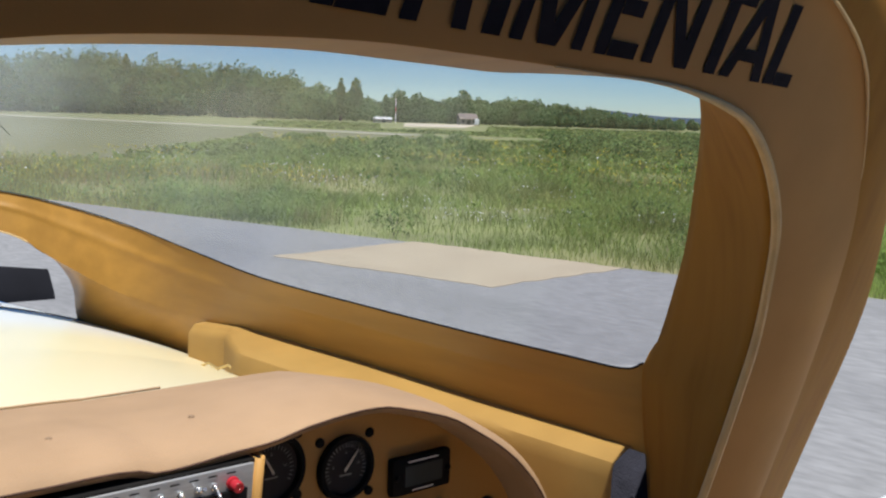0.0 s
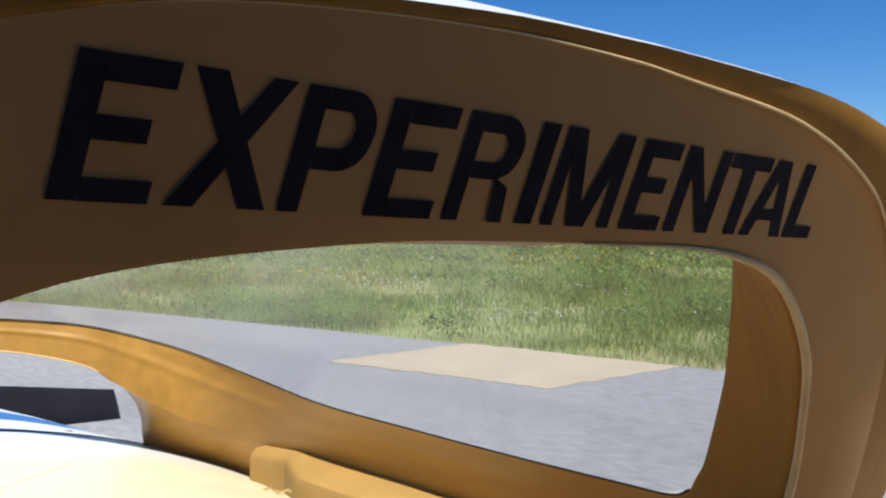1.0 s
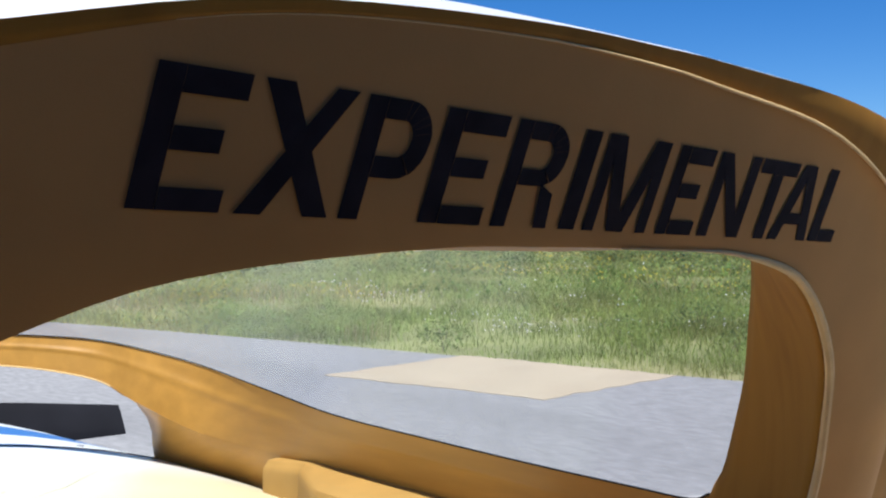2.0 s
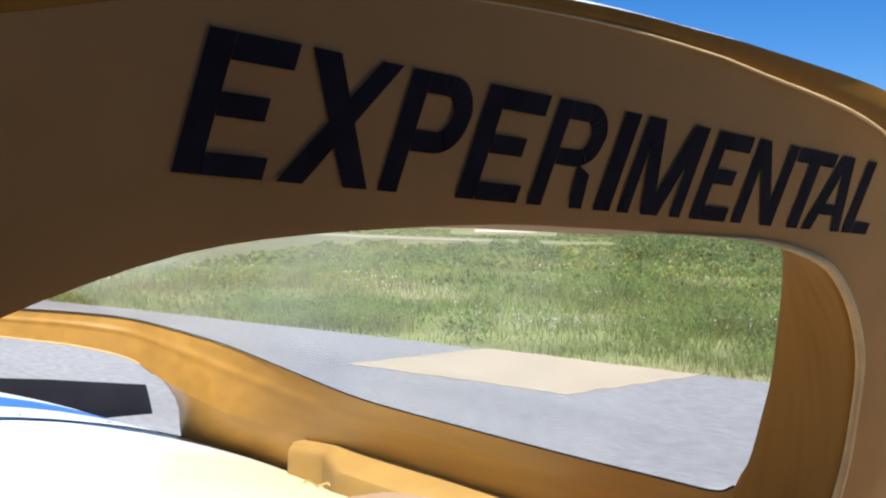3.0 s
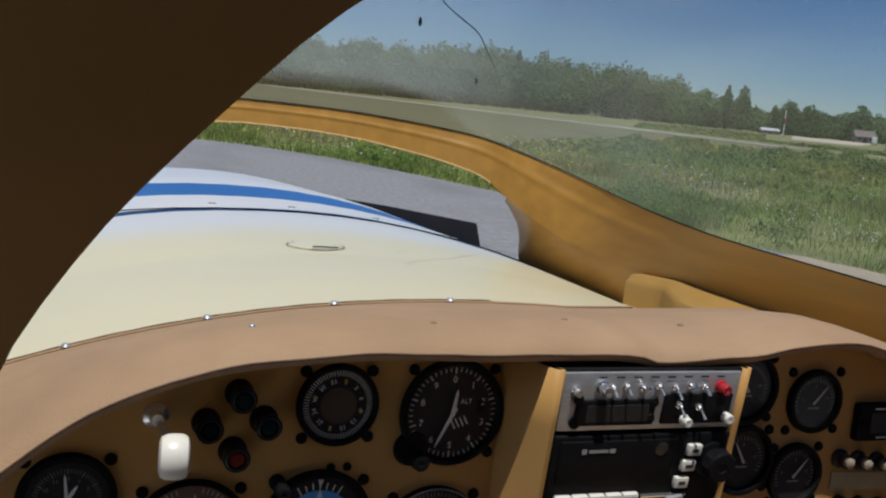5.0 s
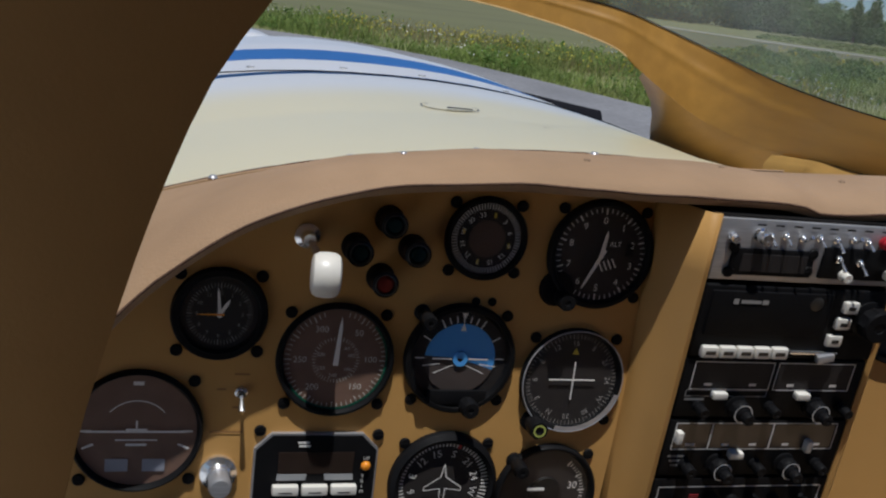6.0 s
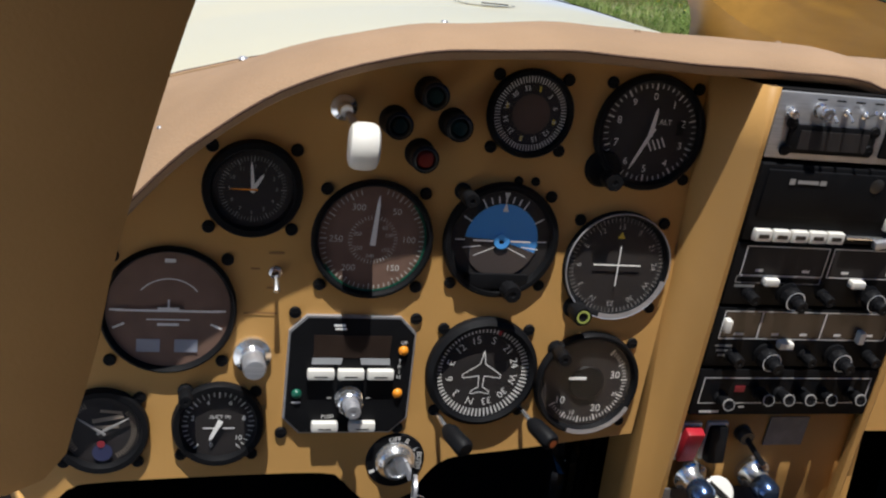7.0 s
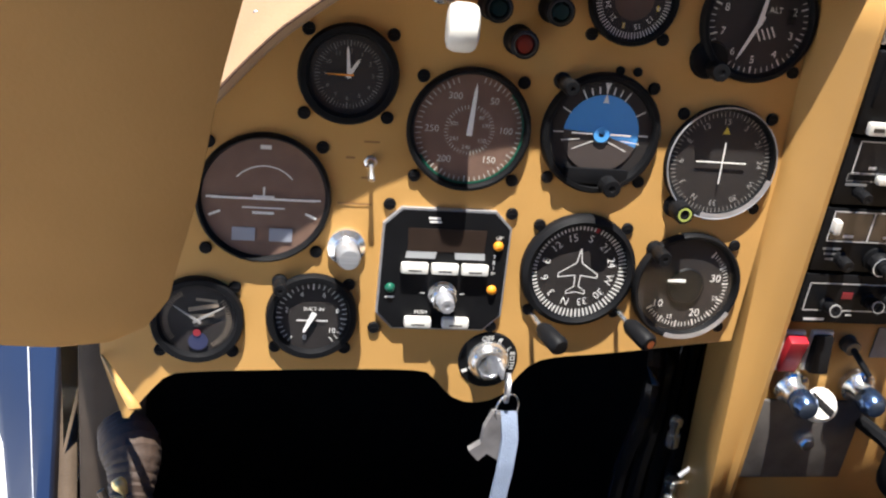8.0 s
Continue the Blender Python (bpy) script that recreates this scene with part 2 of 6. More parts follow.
def part(name, bm, material, parent=None, label="", smooth=True, kind=""):
    """Links a bmesh as one mesh object under a thing or a part; its coordinates are those of the parent."""
    me = bpy.data.meshes.new(name)
    bm.to_mesh(me)
    bm.free()
    for m in material if isinstance(material, (list, tuple)) else [material]:
        me.materials.append(m)
    if smooth:
        me.polygons.foreach_set("use_smooth", [True] * len(me.polygons))
        me.set_sharp_from_angle(angle=radians(40))
    ob = new(name, me)
    ob.parent = parent
    return tagged(ob, label, kind=kind)


def grid(rows, closed=False, loop=False, mat_of=None, bm=None):
    """A skin over rows of points. closed: each row is a ring; loop: the last row joins the first."""
    bm = bm or bmesh.new()
    vs = [[bm.verts.new(p) for p in r] for r in rows]
    n = len(rows[0])
    for i in range(len(rows) - (0 if loop else 1)):
        a, b = vs[i], vs[(i + 1) % len(rows)]
        for j in range(n if closed else n - 1):
            k = (j + 1) % n
            f = bm.faces.new((a[j], a[k], b[k], b[j]))
            if mat_of:
                f.material_index = mat_of(i, j)
    return bm


def box(size, at=(0, 0, 0), bevel=0.0, bm=None, turn=None):
    b2 = bmesh.new()
    bmesh.ops.create_cube(b2, size=1)
    bmesh.ops.scale(b2, vec=size, verts=b2.verts)
    if bevel:
        bmesh.ops.bevel(b2, geom=b2.edges[:], offset=bevel, segments=2, profile=0.6, affect="EDGES")
    m = Matrix.Translation(at) @ (turn or Matrix.Identity(4))
    bmesh.ops.transform(b2, matrix=m, verts=b2.verts)
    return join(bm, b2)


def join(bm, b2):
    if bm is None:
        return b2
    me = bpy.data.meshes.new("tmp")
    b2.to_mesh(me)
    b2.free()
    bm.from_mesh(me)
    bpy.data.meshes.remove(me)
    return bm


def lathe(profile, seg=32, at=(0, 0, 0), bm=None, axis="Y", turn=None):
    """Turns (radius, height) pairs; height runs towards the viewer (-y) for axis Y, up for Z."""
    rows = []
    for i in range(seg):
        a = 2 * math.pi * i / seg
        if axis == "Y":
            rows.append([(r * math.cos(a), -h, r * math.sin(a)) for r, h in profile])
        else:
            rows.append([(r * math.cos(a), r * math.sin(a), h) for r, h in profile])
    b2 = grid(rows, loop=True)
    bmesh.ops.remove_doubles(b2, verts=b2.verts, dist=1e-6)
    bmesh.ops.recalc_face_normals(b2, faces=b2.faces)
    bmesh.ops.transform(b2, matrix=Matrix.Translation(at) @ (turn or Matrix.Identity(4)), verts=b2.verts)
    return join(bm, b2)


def tube(points, radius, seg=8, bm=None, ends=True):
    pts = [Vector(p) for p in points]
    rows = []
    up = Vector((0.13, 0.31, 1)).normalized()
    for i, p in enumerate(pts):
        d = (pts[min(i + 1, len(pts) - 1)] - pts[max(i - 1, 0)]).normalized()
        s = d.cross(up)
        s = s.normalized() if s.length > 1e-4 else Vector((1, 0, 0))
        u = s.cross(d)
        r = radius(i / (len(pts) - 1)) if callable(radius) else radius
        rows.append([p + (s * math.cos(2 * math.pi * k / seg) + u * math.sin(2 * math.pi * k / seg)) * r for k in range(seg)])
    b2 = grid(rows, closed=True)
    if ends:
        b2.verts.ensure_lookup_table()
        b2.faces.new(b2.verts[:seg][::-1])
        b2.faces.new(b2.verts[-seg:])
    return join(bm, b2)


def spline(points, n):
    """n points along a smooth line through the given ones, evenly spaced."""
    P = [np.array(p, float) for p in points]
    P = [2 * P[0] - P[1], *P, 2 * P[-1] - P[-2]]
    out = []
    for i in range(1, len(P) - 2):
        for k in range(16):
            t = k / 16
            a, b, c, d = P[i - 1 : i + 3]
            out.append(0.5 * (2 * b + (c - a) * t + (2 * a - 5 * b + 4 * c - d) * t * t + (3 * b - a - 3 * c + d) * t**3))
    out.append(P[-2])
    out = np.array(out)
    L = np.r_[0, np.cumsum(np.linalg.norm(np.diff(out, axis=0), axis=1))]
    s = np.linspace(0, L[-1], n)
    return np.stack([np.interp(s, L, out[:, k]) for k in range(out.shape[1])], 1)


def matched(points, per=6):
    """A smooth line through the given points with the same number of steps between each two."""
    P = [np.array(p, float) for p in points]
    P = [2 * P[0] - P[1], *P, 2 * P[-1] - P[-2]]
    out = []
    for i in range(1, len(P) - 2):
        a, b, c, d = P[i - 1 : i + 3]
        for k in range(per):
            t = k / per
            out.append(0.5 * (2 * b + (c - a) * t + (2 * a - 5 * b + 4 * c - d) * t * t + (3 * b - a - 3 * c + d) * t**3))
    out.append(P[-2])
    return np.array(out)


def solid(ob, thick, offset=-1):
    m = ob.modifiers.new("thickness", "SOLIDIFY")
    m.thickness = thick
    m.offset = offset
    return ob


GLYPHS = {}


def glyph(text, weight=0.0):
    """A flat mesh of the text from the built-in font: vertices (x, y) and faces, with its bounds."""
    if (text, weight) not in GLYPHS:
        cu = bpy.data.curves.new("text", "FONT")
        cu.body = text
        cu.resolution_u = 3
        cu.offset = weight
        ob = bpy.data.objects.new("text", cu)
        scene.collection.objects.link(ob)
        bpy.context.view_layer.update()
        me = bpy.data.meshes.new_from_object(ob.evaluated_get(bpy.context.evaluated_depsgraph_get()))
        v = np.array([w.co[:2] for w in me.vertices])
        f = [tuple(q.vertices) for q in me.polygons]
        bpy.data.objects.remove(ob)
        bpy.data.curves.remove(cu)
        bpy.data.meshes.remove(me)
        GLYPHS[text, weight] = (v, f, v.min(0), v.max(0))
    return GLYPHS[text, weight]


def write(bm, text, place, height, width=None, bold=0.0):
    """Adds a text to bm: place(u, v) gives the point for u across and v up from the text's middle, in metres."""
    v, f, lo, hi = glyph(text, bold)
    cap = hi[1] - lo[1]
    k = height / cap
    kx = k if width is None else width / (hi[0] - lo[0])
    mid = (lo + hi) / 2
    vs = [bm.verts.new(place((p[0] - mid[0]) * kx, (p[1] - mid[1]) * k)) for p in v]
    for q in f:
        bm.faces.new([vs[i] for i in q])
    return bm


def quad(bm, place, w, h, u=0.0, v=0.0, turn=0.0):
    c, s = math.cos(turn), math.sin(turn)
    bm.faces.new([bm.verts.new(place(u + c * a - s * b, v + s * a + c * b)) for a, b in ((-w / 2, -h / 2), (w / 2, -h / 2), (w / 2, h / 2), (-w / 2, h / 2))])
    return bm


def disc(bm, place, r, seg=28, u=0.0, v=0.0, r0=0.0, a0=0.0, a1=2 * math.pi):
    pts = [(math.cos(a0 + (a1 - a0) * i / seg), math.sin(a0 + (a1 - a0) * i / seg)) for i in range(seg + 1)]
    for (a, b), (c, d) in zip(pts, pts[1:]):
        q = [(u + r * a, v + r * b), (u + r * c, v + r * d)]
        q += [(u + r0 * c, v + r0 * d), (u + r0 * a, v + r0 * b)] if r0 else [(u, v)]
        bm.faces.new([bm.verts.new(place(*p)) for p in q])
    return bm


# ground ------------------------------------------------------------------
EDGE = [(30, -90), (16, -30), (10.2, -6), (8.45, 1), (7.95, 3.24), (7.55, 5.0), (7.4, 5.5), (7.02, 8.06), (6.5, 10.3), (6.1, 12.2), (5.75, 13.6), (5.2, 16), (4.2, 18.7), (2.5, 20.6), (-2, 22), (-12, 23.5), (-60, 26)]
bm = bmesh.new()
N = 60
side = np.sign(np.linspace(-1, 1, N)) * np.abs(np.linspace(-1, 1, N)) ** 3 * 4500
rows = [[(x, y, -0.03) for x in side] for y in side]
tagged(part("ground", grid(rows), GROUND), "wild green meadow ground beside the airfield", "ground", kind="structure")

bm = bmesh.new()
edge = spline(EDGE, 70)
rows = [[(e[0] + 0.12 * noise.noise((e[0] * 2, e[1] * 2, 3)), e[1] + 0.12 * noise.noise((e[0] * 2, e[1] * 2, 9)), z) for z in (0.0, -0.05)] + [] for e in edge]
tarmac = bmesh.new()
vs = [tarmac.verts.new(r[0]) for r in rows] + [tarmac.verts.new(p) for p in ((-60, -90, 0),)]
f = tarmac.faces.new(vs)
bmesh.ops.triangulate(tarmac, faces=[f])
grid(rows, bm=tarmac)
tagged(part("pavement", tarmac, ASPHALT, smooth=False), "grey weathered asphalt taxiway with a ragged grass edge", "pavement", kind="structure")

PAD = [(5.05, 7.80), (7.03, 8.06), (7.44, 5.48), (5.60, 5.36)]
ring = []
for (x0, y0), (x1, y1) in zip(PAD, PAD[1:] + PAD[:1]):
    for k in range(24):
        x, y = x0 + (x1 - x0) * k / 24, y0 + (y1 - y0) * k / 24
        ring.append((x + 0.05 * noise.noise((x * 4, y * 4, 1)) + 0.02 * noise.noise((x * 14, y * 14, 2)), y + 0.05 * noise.noise((x * 4, y * 4, 5)) + 0.02 * noise.noise((x * 14, y * 14, 6))))
bm = bmesh.new()
lower = [bm.verts.new((x, y, -0.02)) for x, y in ring]
upper = [bm.verts.new((x, y, 0.005)) for x, y in ring]
bm.faces.new(upper)
for i in range(len(ring)):
    j = (i + 1) % len(ring)
    bm.faces.new((lower[i], lower[j], upper[j], upper[i]))
bmesh.ops.recalc_face_normals(bm, faces=bm.faces)
tagged(part("concrete_pad", bm, CONCRETE, smooth=False), "flat tan concrete pad set into the asphalt edge", "concrete pad")


def strip(name, pts, z, material, label, category):
    bm = bmesh.new()
    f = bm.faces.new([bm.verts.new((x, y, z)) for x, y in pts])
    bmesh.ops.triangulate(bm, faces=[f])
    tagged(part(name, bm, material, smooth=False), label, category, kind="structure")


strip("mown_field", [(-60, 31), (0, 28.5), (11, 26.5), (15, 29.5), (22, 41), (48, 50), (48, 400), (-80, 400)], -0.015, MOWN, "brown mown grass strip beyond the tall meadow", "field")
strip("runway", [(50, 62), (53, 60), (58, 400), (47, 400)], 0.0, RUNWAY, "pale narrow runway beyond the meadow", "runway")
strip("gravel_yard", [(96, 117), (106, 115), (168, 178), (156, 190)], 0.0, GRAVEL, "pale gravel yard in front of far trees", "gravel yard")


# canopy --------------------------------------------------------------------
def on_band(x, z, out=0.0):
    """A point of the aft bow's plane; out: metres towards the cabin's rear."""
    y = (0.0936 + 0.08105 * x - 0.3085 * z) / 0.94777
    return Vector((x + 0.08105 * out, y - 0.94777 * out, z - 0.3085 * out))


AX = -0.05
INNER = [(-0.535, 0.926), (-0.515, 0.929), (-0.4975, 0.942), (-0.492, 0.962), (-0.484, 0.996), (-0.477, 1.04), (-0.4695, 1.075), (-0.460, 1.115), (-0.451, 1.147), (-0.4395, 1.18), (-0.426, 1.204), (-0.409, 1.229), (-0.379, 1.264), (-0.347, 1.297), (-0.314, 1.32), (-0.252, 1.346), (-0.191, 1.36),
         (-0.08, 1.367), (0.0, 1.366), (0.092, 1.363), (0.157, 1.36), (0.214, 1.352), (0.257, 1.34), (0.303, 1.312), (0.343, 1.272), (0.364, 1.228), (0.38, 1.182), (0.386, 1.135), (0.39, 1.084), (0.392, 1.043), (0.396, 0.935)]
CREASE = [(-0.645, 0.935), (-0.64, 1.03), (-0.614, 1.15), (-0.56, 1.252), (-0.477, 1.345), (-0.382, 1.401), (-0.276, 1.430), (-0.18, 1.4515), (-0.05, 1.4585), (0.05, 1.4555), (0.102, 1.451), (0.223, 1.438), (0.313, 1.414), (0.378, 1.382), (0.425, 1.332), (0.445, 1.3), (0.468, 1.25), (0.485, 1.15), (0.49, 1.05), (0.49, 0.935)]
OUTER = [(-0.66, 0.935), (-0.655, 1.03), (-0.63, 1.15), (-0.575, 1.26), (-0.49, 1.355), (-0.39, 1.41), (-0.28, 1.437), (-0.18, 1.457), (-0.05, 1.465), (0.05, 1.4645), (0.104, 1.463), (0.239, 1.456), (0.33, 1.444), (0.407, 1.424), (0.48, 1.38), (0.55, 1.31), (0.608, 1.205), (0.62, 1.142), (0.615, 1.07), (0.605, 0.935)]
NB = 90
inner, crease, outer = spline(INNER, NB), spline(CREASE, NB), spline(OUTER, NB)
canopy = thing("canopy", "tan moulded tilt-up aircraft canopy frame standing open", "canopy", (AX, 0.2, 0.94))
OFF = Matrix.Translation((-AX, -0.2, -0.94))


def cpart(name, bm, material, parent=None, label="", smooth=True):
    """A part of the canopy, given in world coordinates."""
    bmesh.ops.transform(bm, matrix=OFF, verts=bm.verts)
    return part(name, bm, material, parent or canopy, label, smooth)


rows = []
for i, (a, c, o) in enumerate(zip(inner, crease, outer)):
    drop = min(1.0, max(0.0, (0.26 - a[0]) / 0.2))
    ridge = min(1.0, max(0.0, (i - 52) / 14))
    m1, m2 = a + (c - a) * 0.33, a + (c - a) * 0.7
    lean = -0.014 * min(1.0, max(0.0, (o[0] - 0.45) / 0.1))
    side_in = min(1.0, max(0.0, (i - 56) / 8))
    front = a + (c - a) * 0.45 * side_in
    roll = 0.008 * min(1.0, max(0.0, (i - 54) / 14))
    swell = 0.013 * min(1.0, max(0.0, (i - 66) / 10))
    roll *= 1 - min(1.0, max(0.0, (i - 70) / 10))
    rows.append([on_band(*front, -0.045) - Vector((0, 0, 0.016 * drop)), on_band(*(a + (c - a) * 0.1 * side_in), -0.008) - Vector((0, 0, 0.003 * drop)), on_band(*a, 0.0), on_band(*(a + (c - a) * 0.05), 0.001), on_band(*m1, 0.001 + swell * 0.8), on_band(*m2, 0.001 + swell), on_band(*(c - (c - a) * 0.06), 0.001 + swell * 0.75),
                 on_band(*c, 0.001 + (0.0045 * ridge if not swell else 0.0045 * (1 - swell / 0.013) + swell * 0.6)), on_band(*(c + (o - c) * 0.1), 0.001 + 0.002 * ridge * (1 - swell / 0.013) + 0.45 * roll + swell * 0.5), *[on_band(*(c + (o - c) * k), 0.002 + lean * k + roll * math.sin(math.pi * k) ** 0.8 + swell * 0.5 * (1 - k) ** 0.7) for k in (0.3, 0.5, 0.75, 0.92)], on_band(*o, 0.002 + lean),
                 on_band(*(o + (o - c) * 0.06), -0.012 + lean), on_band(*(c + (o - c) * 0.98), -0.06)])
bow = cpart("aft_bow", grid(rows, closed=True, mat_of=lambda i, j: 1 if j >= 13 else 2 if j < 2 else 3 if j >= 7 else 0), [HEADLINER, WHITE, TAN, TAN_SHADED], label="brown fabric-like inner face with a white outer skin")
cpart("edge_bead", tube([on_band(*a, 0.001) for a in inner[50:-3]], lambda t: 0.0005 + 0.0030 * min(1.0, max(0.0, t - 0.1) * 4)), BEAD, bow, "raised edge bead")

cpart("crease_lip", tube([on_band(*c, 0.001 + 0.0055 * min(1.0, max(0.0, (i + 36 - 44) / 22))) for i, c in enumerate(crease[36:-3])], lambda t: 0.0002 + 0.0015 * max(0.0, min(1.0, t * 1.5, (0.74 - t) * 5))), BEAD, bow, "thin pale lip along the crease")

# black placard letters on the bow: slanted block capitals of straight strokes and round bowls
def bar(u0, v0, u1, v1):
    return [(u0, v0), (u1, v0), (u1, v1), (u0, v1)]


def bowl(stem, low, inner_low, inner_high=0.83):
    """The round of a P or R, as short pieces between its outer and inner edge."""
    def run(x0, flat_to, right, lo, hi):
        mid, half = (lo + hi) / 2, (hi - lo) / 2
        arc = [(flat_to + (right - flat_to) * math.sin(a), mid + half * math.cos(a)) for a in np.linspace(0, math.pi, 13)]
        return [(x0, hi), *arc, (x0, lo)]
    o, n = run(stem, 0.60, 1.0, low, 1.0), run(stem, 0.56, 0.72, inner_low, inner_high)
    return [[o[i], n[i], n[i + 1], o[i + 1]] for i in range(len(o) - 1)]


def strokes(ch):
    """The strokes of a capital in a unit square."""
    if ch == "E":
        return [bar(0, 0, 0.29, 1), bar(0.29, 0.81, 1, 1), bar(0.29, 0.42, 0.83, 0.59), bar(0.29, 0, 0.98, 0.165)]
    if ch == "X":
        return [[(0.72, 0), (1, 0), (0.30, 1), (0, 1)], [(0, 0), (0.28, 0), (1, 1), (0.75, 1)]]
    if ch == "P":
        return [bar(0, 0, 0.27, 1), *bowl(0.27, 0.35, 0.53)]
    if ch == "R":
        return [bar(0, 0, 0.25, 1), *bowl(0.25, 0.40, 0.56), [(0.74, 0), (0.98, 0), (0.92, 0.34), (0.66, 0.43)]]
    if ch == "M":
        return [bar(0, 0, 0.17, 1), bar(0.83, 0, 1, 1), [(0.36, 0), (0.56, 0), (0.27, 1), (0.08, 1)], [(0.43, 0), (0.62, 0), (0.95, 1), (0.74, 1)]]
    if ch == "N":
        return [bar(0, 0, 0.24, 1), bar(0.77, 0, 1, 1), [(0.72, 0), (0.98, 0), (0.27, 1), (0.02, 1)]]
    if ch == "T":
        return [bar(0, 0.82, 1, 1), bar(0.34, 0, 0.62, 0.82)]
    if ch == "A":
        return [[(0, 0), (0.24, 0), (0.62, 1), (0.38, 1)], [(0.76, 0), (1, 0), (0.70, 1), (0.46, 1)], bar(0.24, 0.21, 0.80, 0.36)]
    if ch == "L":
        return [bar(0, 0, 0.36, 1), bar(0.36, 0, 1, 0.17)]
    return [bar(0, 0, 1, 1)]


LETTERING = [("E", -0.2301, -0.1932), ("X", -0.1881, -0.1450), ("P", -0.1399, -0.1025), ("E", -0.0971, -0.0588), ("R", -0.0525, -0.0132), ("I", -0.0047, 0.0078), ("M", 0.0139, 0.0675), ("E", 0.0769, 0.1118), ("N", 0.1178, 0.1620), ("T", 0.1645, 0.2095), ("A", 0.1972, 0.2467), ("L", 0.2503, 0.2850)]
for ch, x0, x1 in LETTERING:
    bm = bmesh.new()
    for k, stroke in enumerate(strokes(ch)):
        vs = []
        for u, v in stroke:
            x = x0 + (x1 - x0) * u
            vs.append(bm.verts.new(on_band(x + 0.0068 * v, 1.3840 - 0.0378 * (x + 0.2301) + (0.0481 - 0.004 * (x + 0.23)) * v, 0.0016 + 0.0001 * (k % 4))))
        bm.faces.new(vs)
    cpart("letter", bm, LETTER, bow, smooth=False)

# pane and lower rails
WIN = [(0.378, -0.194, 1.36), (0.41, -0.174, 1.327), (0.43, -0.157, 1.289), (0.443, -0.143, 1.239), (0.449, -0.129, 1.197), (0.449, -0.115, 1.149), (0.446, -0.103, 1.127), (0.446, -0.1005, 1.1238)]
SILL = [(-0.1577, 0.8067, 1.2453), (-0.0708, 0.8135, 1.2435), (0.0113, 0.8166, 1.2399), (0.073, 0.8146, 1.2348), (0.1397, 0.8074, 1.2281), (0.209, 0.7909, 1.2179), (0.2804, 0.7837, 1.1978), (0.3481, 0.7497, 1.1732), (0.3933, 0.6401, 1.145), (0.395, 0.46, 1.1305), (0.413, 0.27, 1.1225), (0.426, 0.11, 1.118), (0.438, -0.014, 1.1155), (0.444, -0.079, 1.115), (0.446, -0.1, 1.1235)]
# lower edge: the arch over the nose deck, then the crease along the sill
FOOT = [(-0.1563, 0.7933, 1.2150), (-0.0708, 0.8012, 1.2117), (0.0113, 0.8033, 1.2045), (0.0678, 0.8022, 1.1958), (0.1346, 0.794, 1.1835), (0.2003, 0.7735, 1.1639), (0.2434, 0.7683, 1.1331), (0.3296, 0.7476, 1.0798), (0.3925, 0.6898, 1.0511), (0.404, 0.5662, 1.0539), (0.425, 0.34, 1.052), (0.443, 0.12, 1.046), (0.454, -0.03, 1.041), (0.458, -0.085, 1.038), (0.459, -0.101, 1.037)]
BEYOND = np.array([-0.38, -0.70, 1.32])
LEG_LOW = [(0.2445, 0.7683, 1.1311), (0.2712, 0.7663, 1.091), (0.2886, 0.7632, 1.0181), (0.3721, 0.6898, 0.9836), (0.394, 0.5662, 0.9886)]


def mirrored(pts):
    out = []
    for x, y, z in pts:
        d = (x + 0.05 + 0.10 * (y + 0.27)) / 1.01
        out.append((x - 2 * d, y - 0.2 * d, z))
    return out


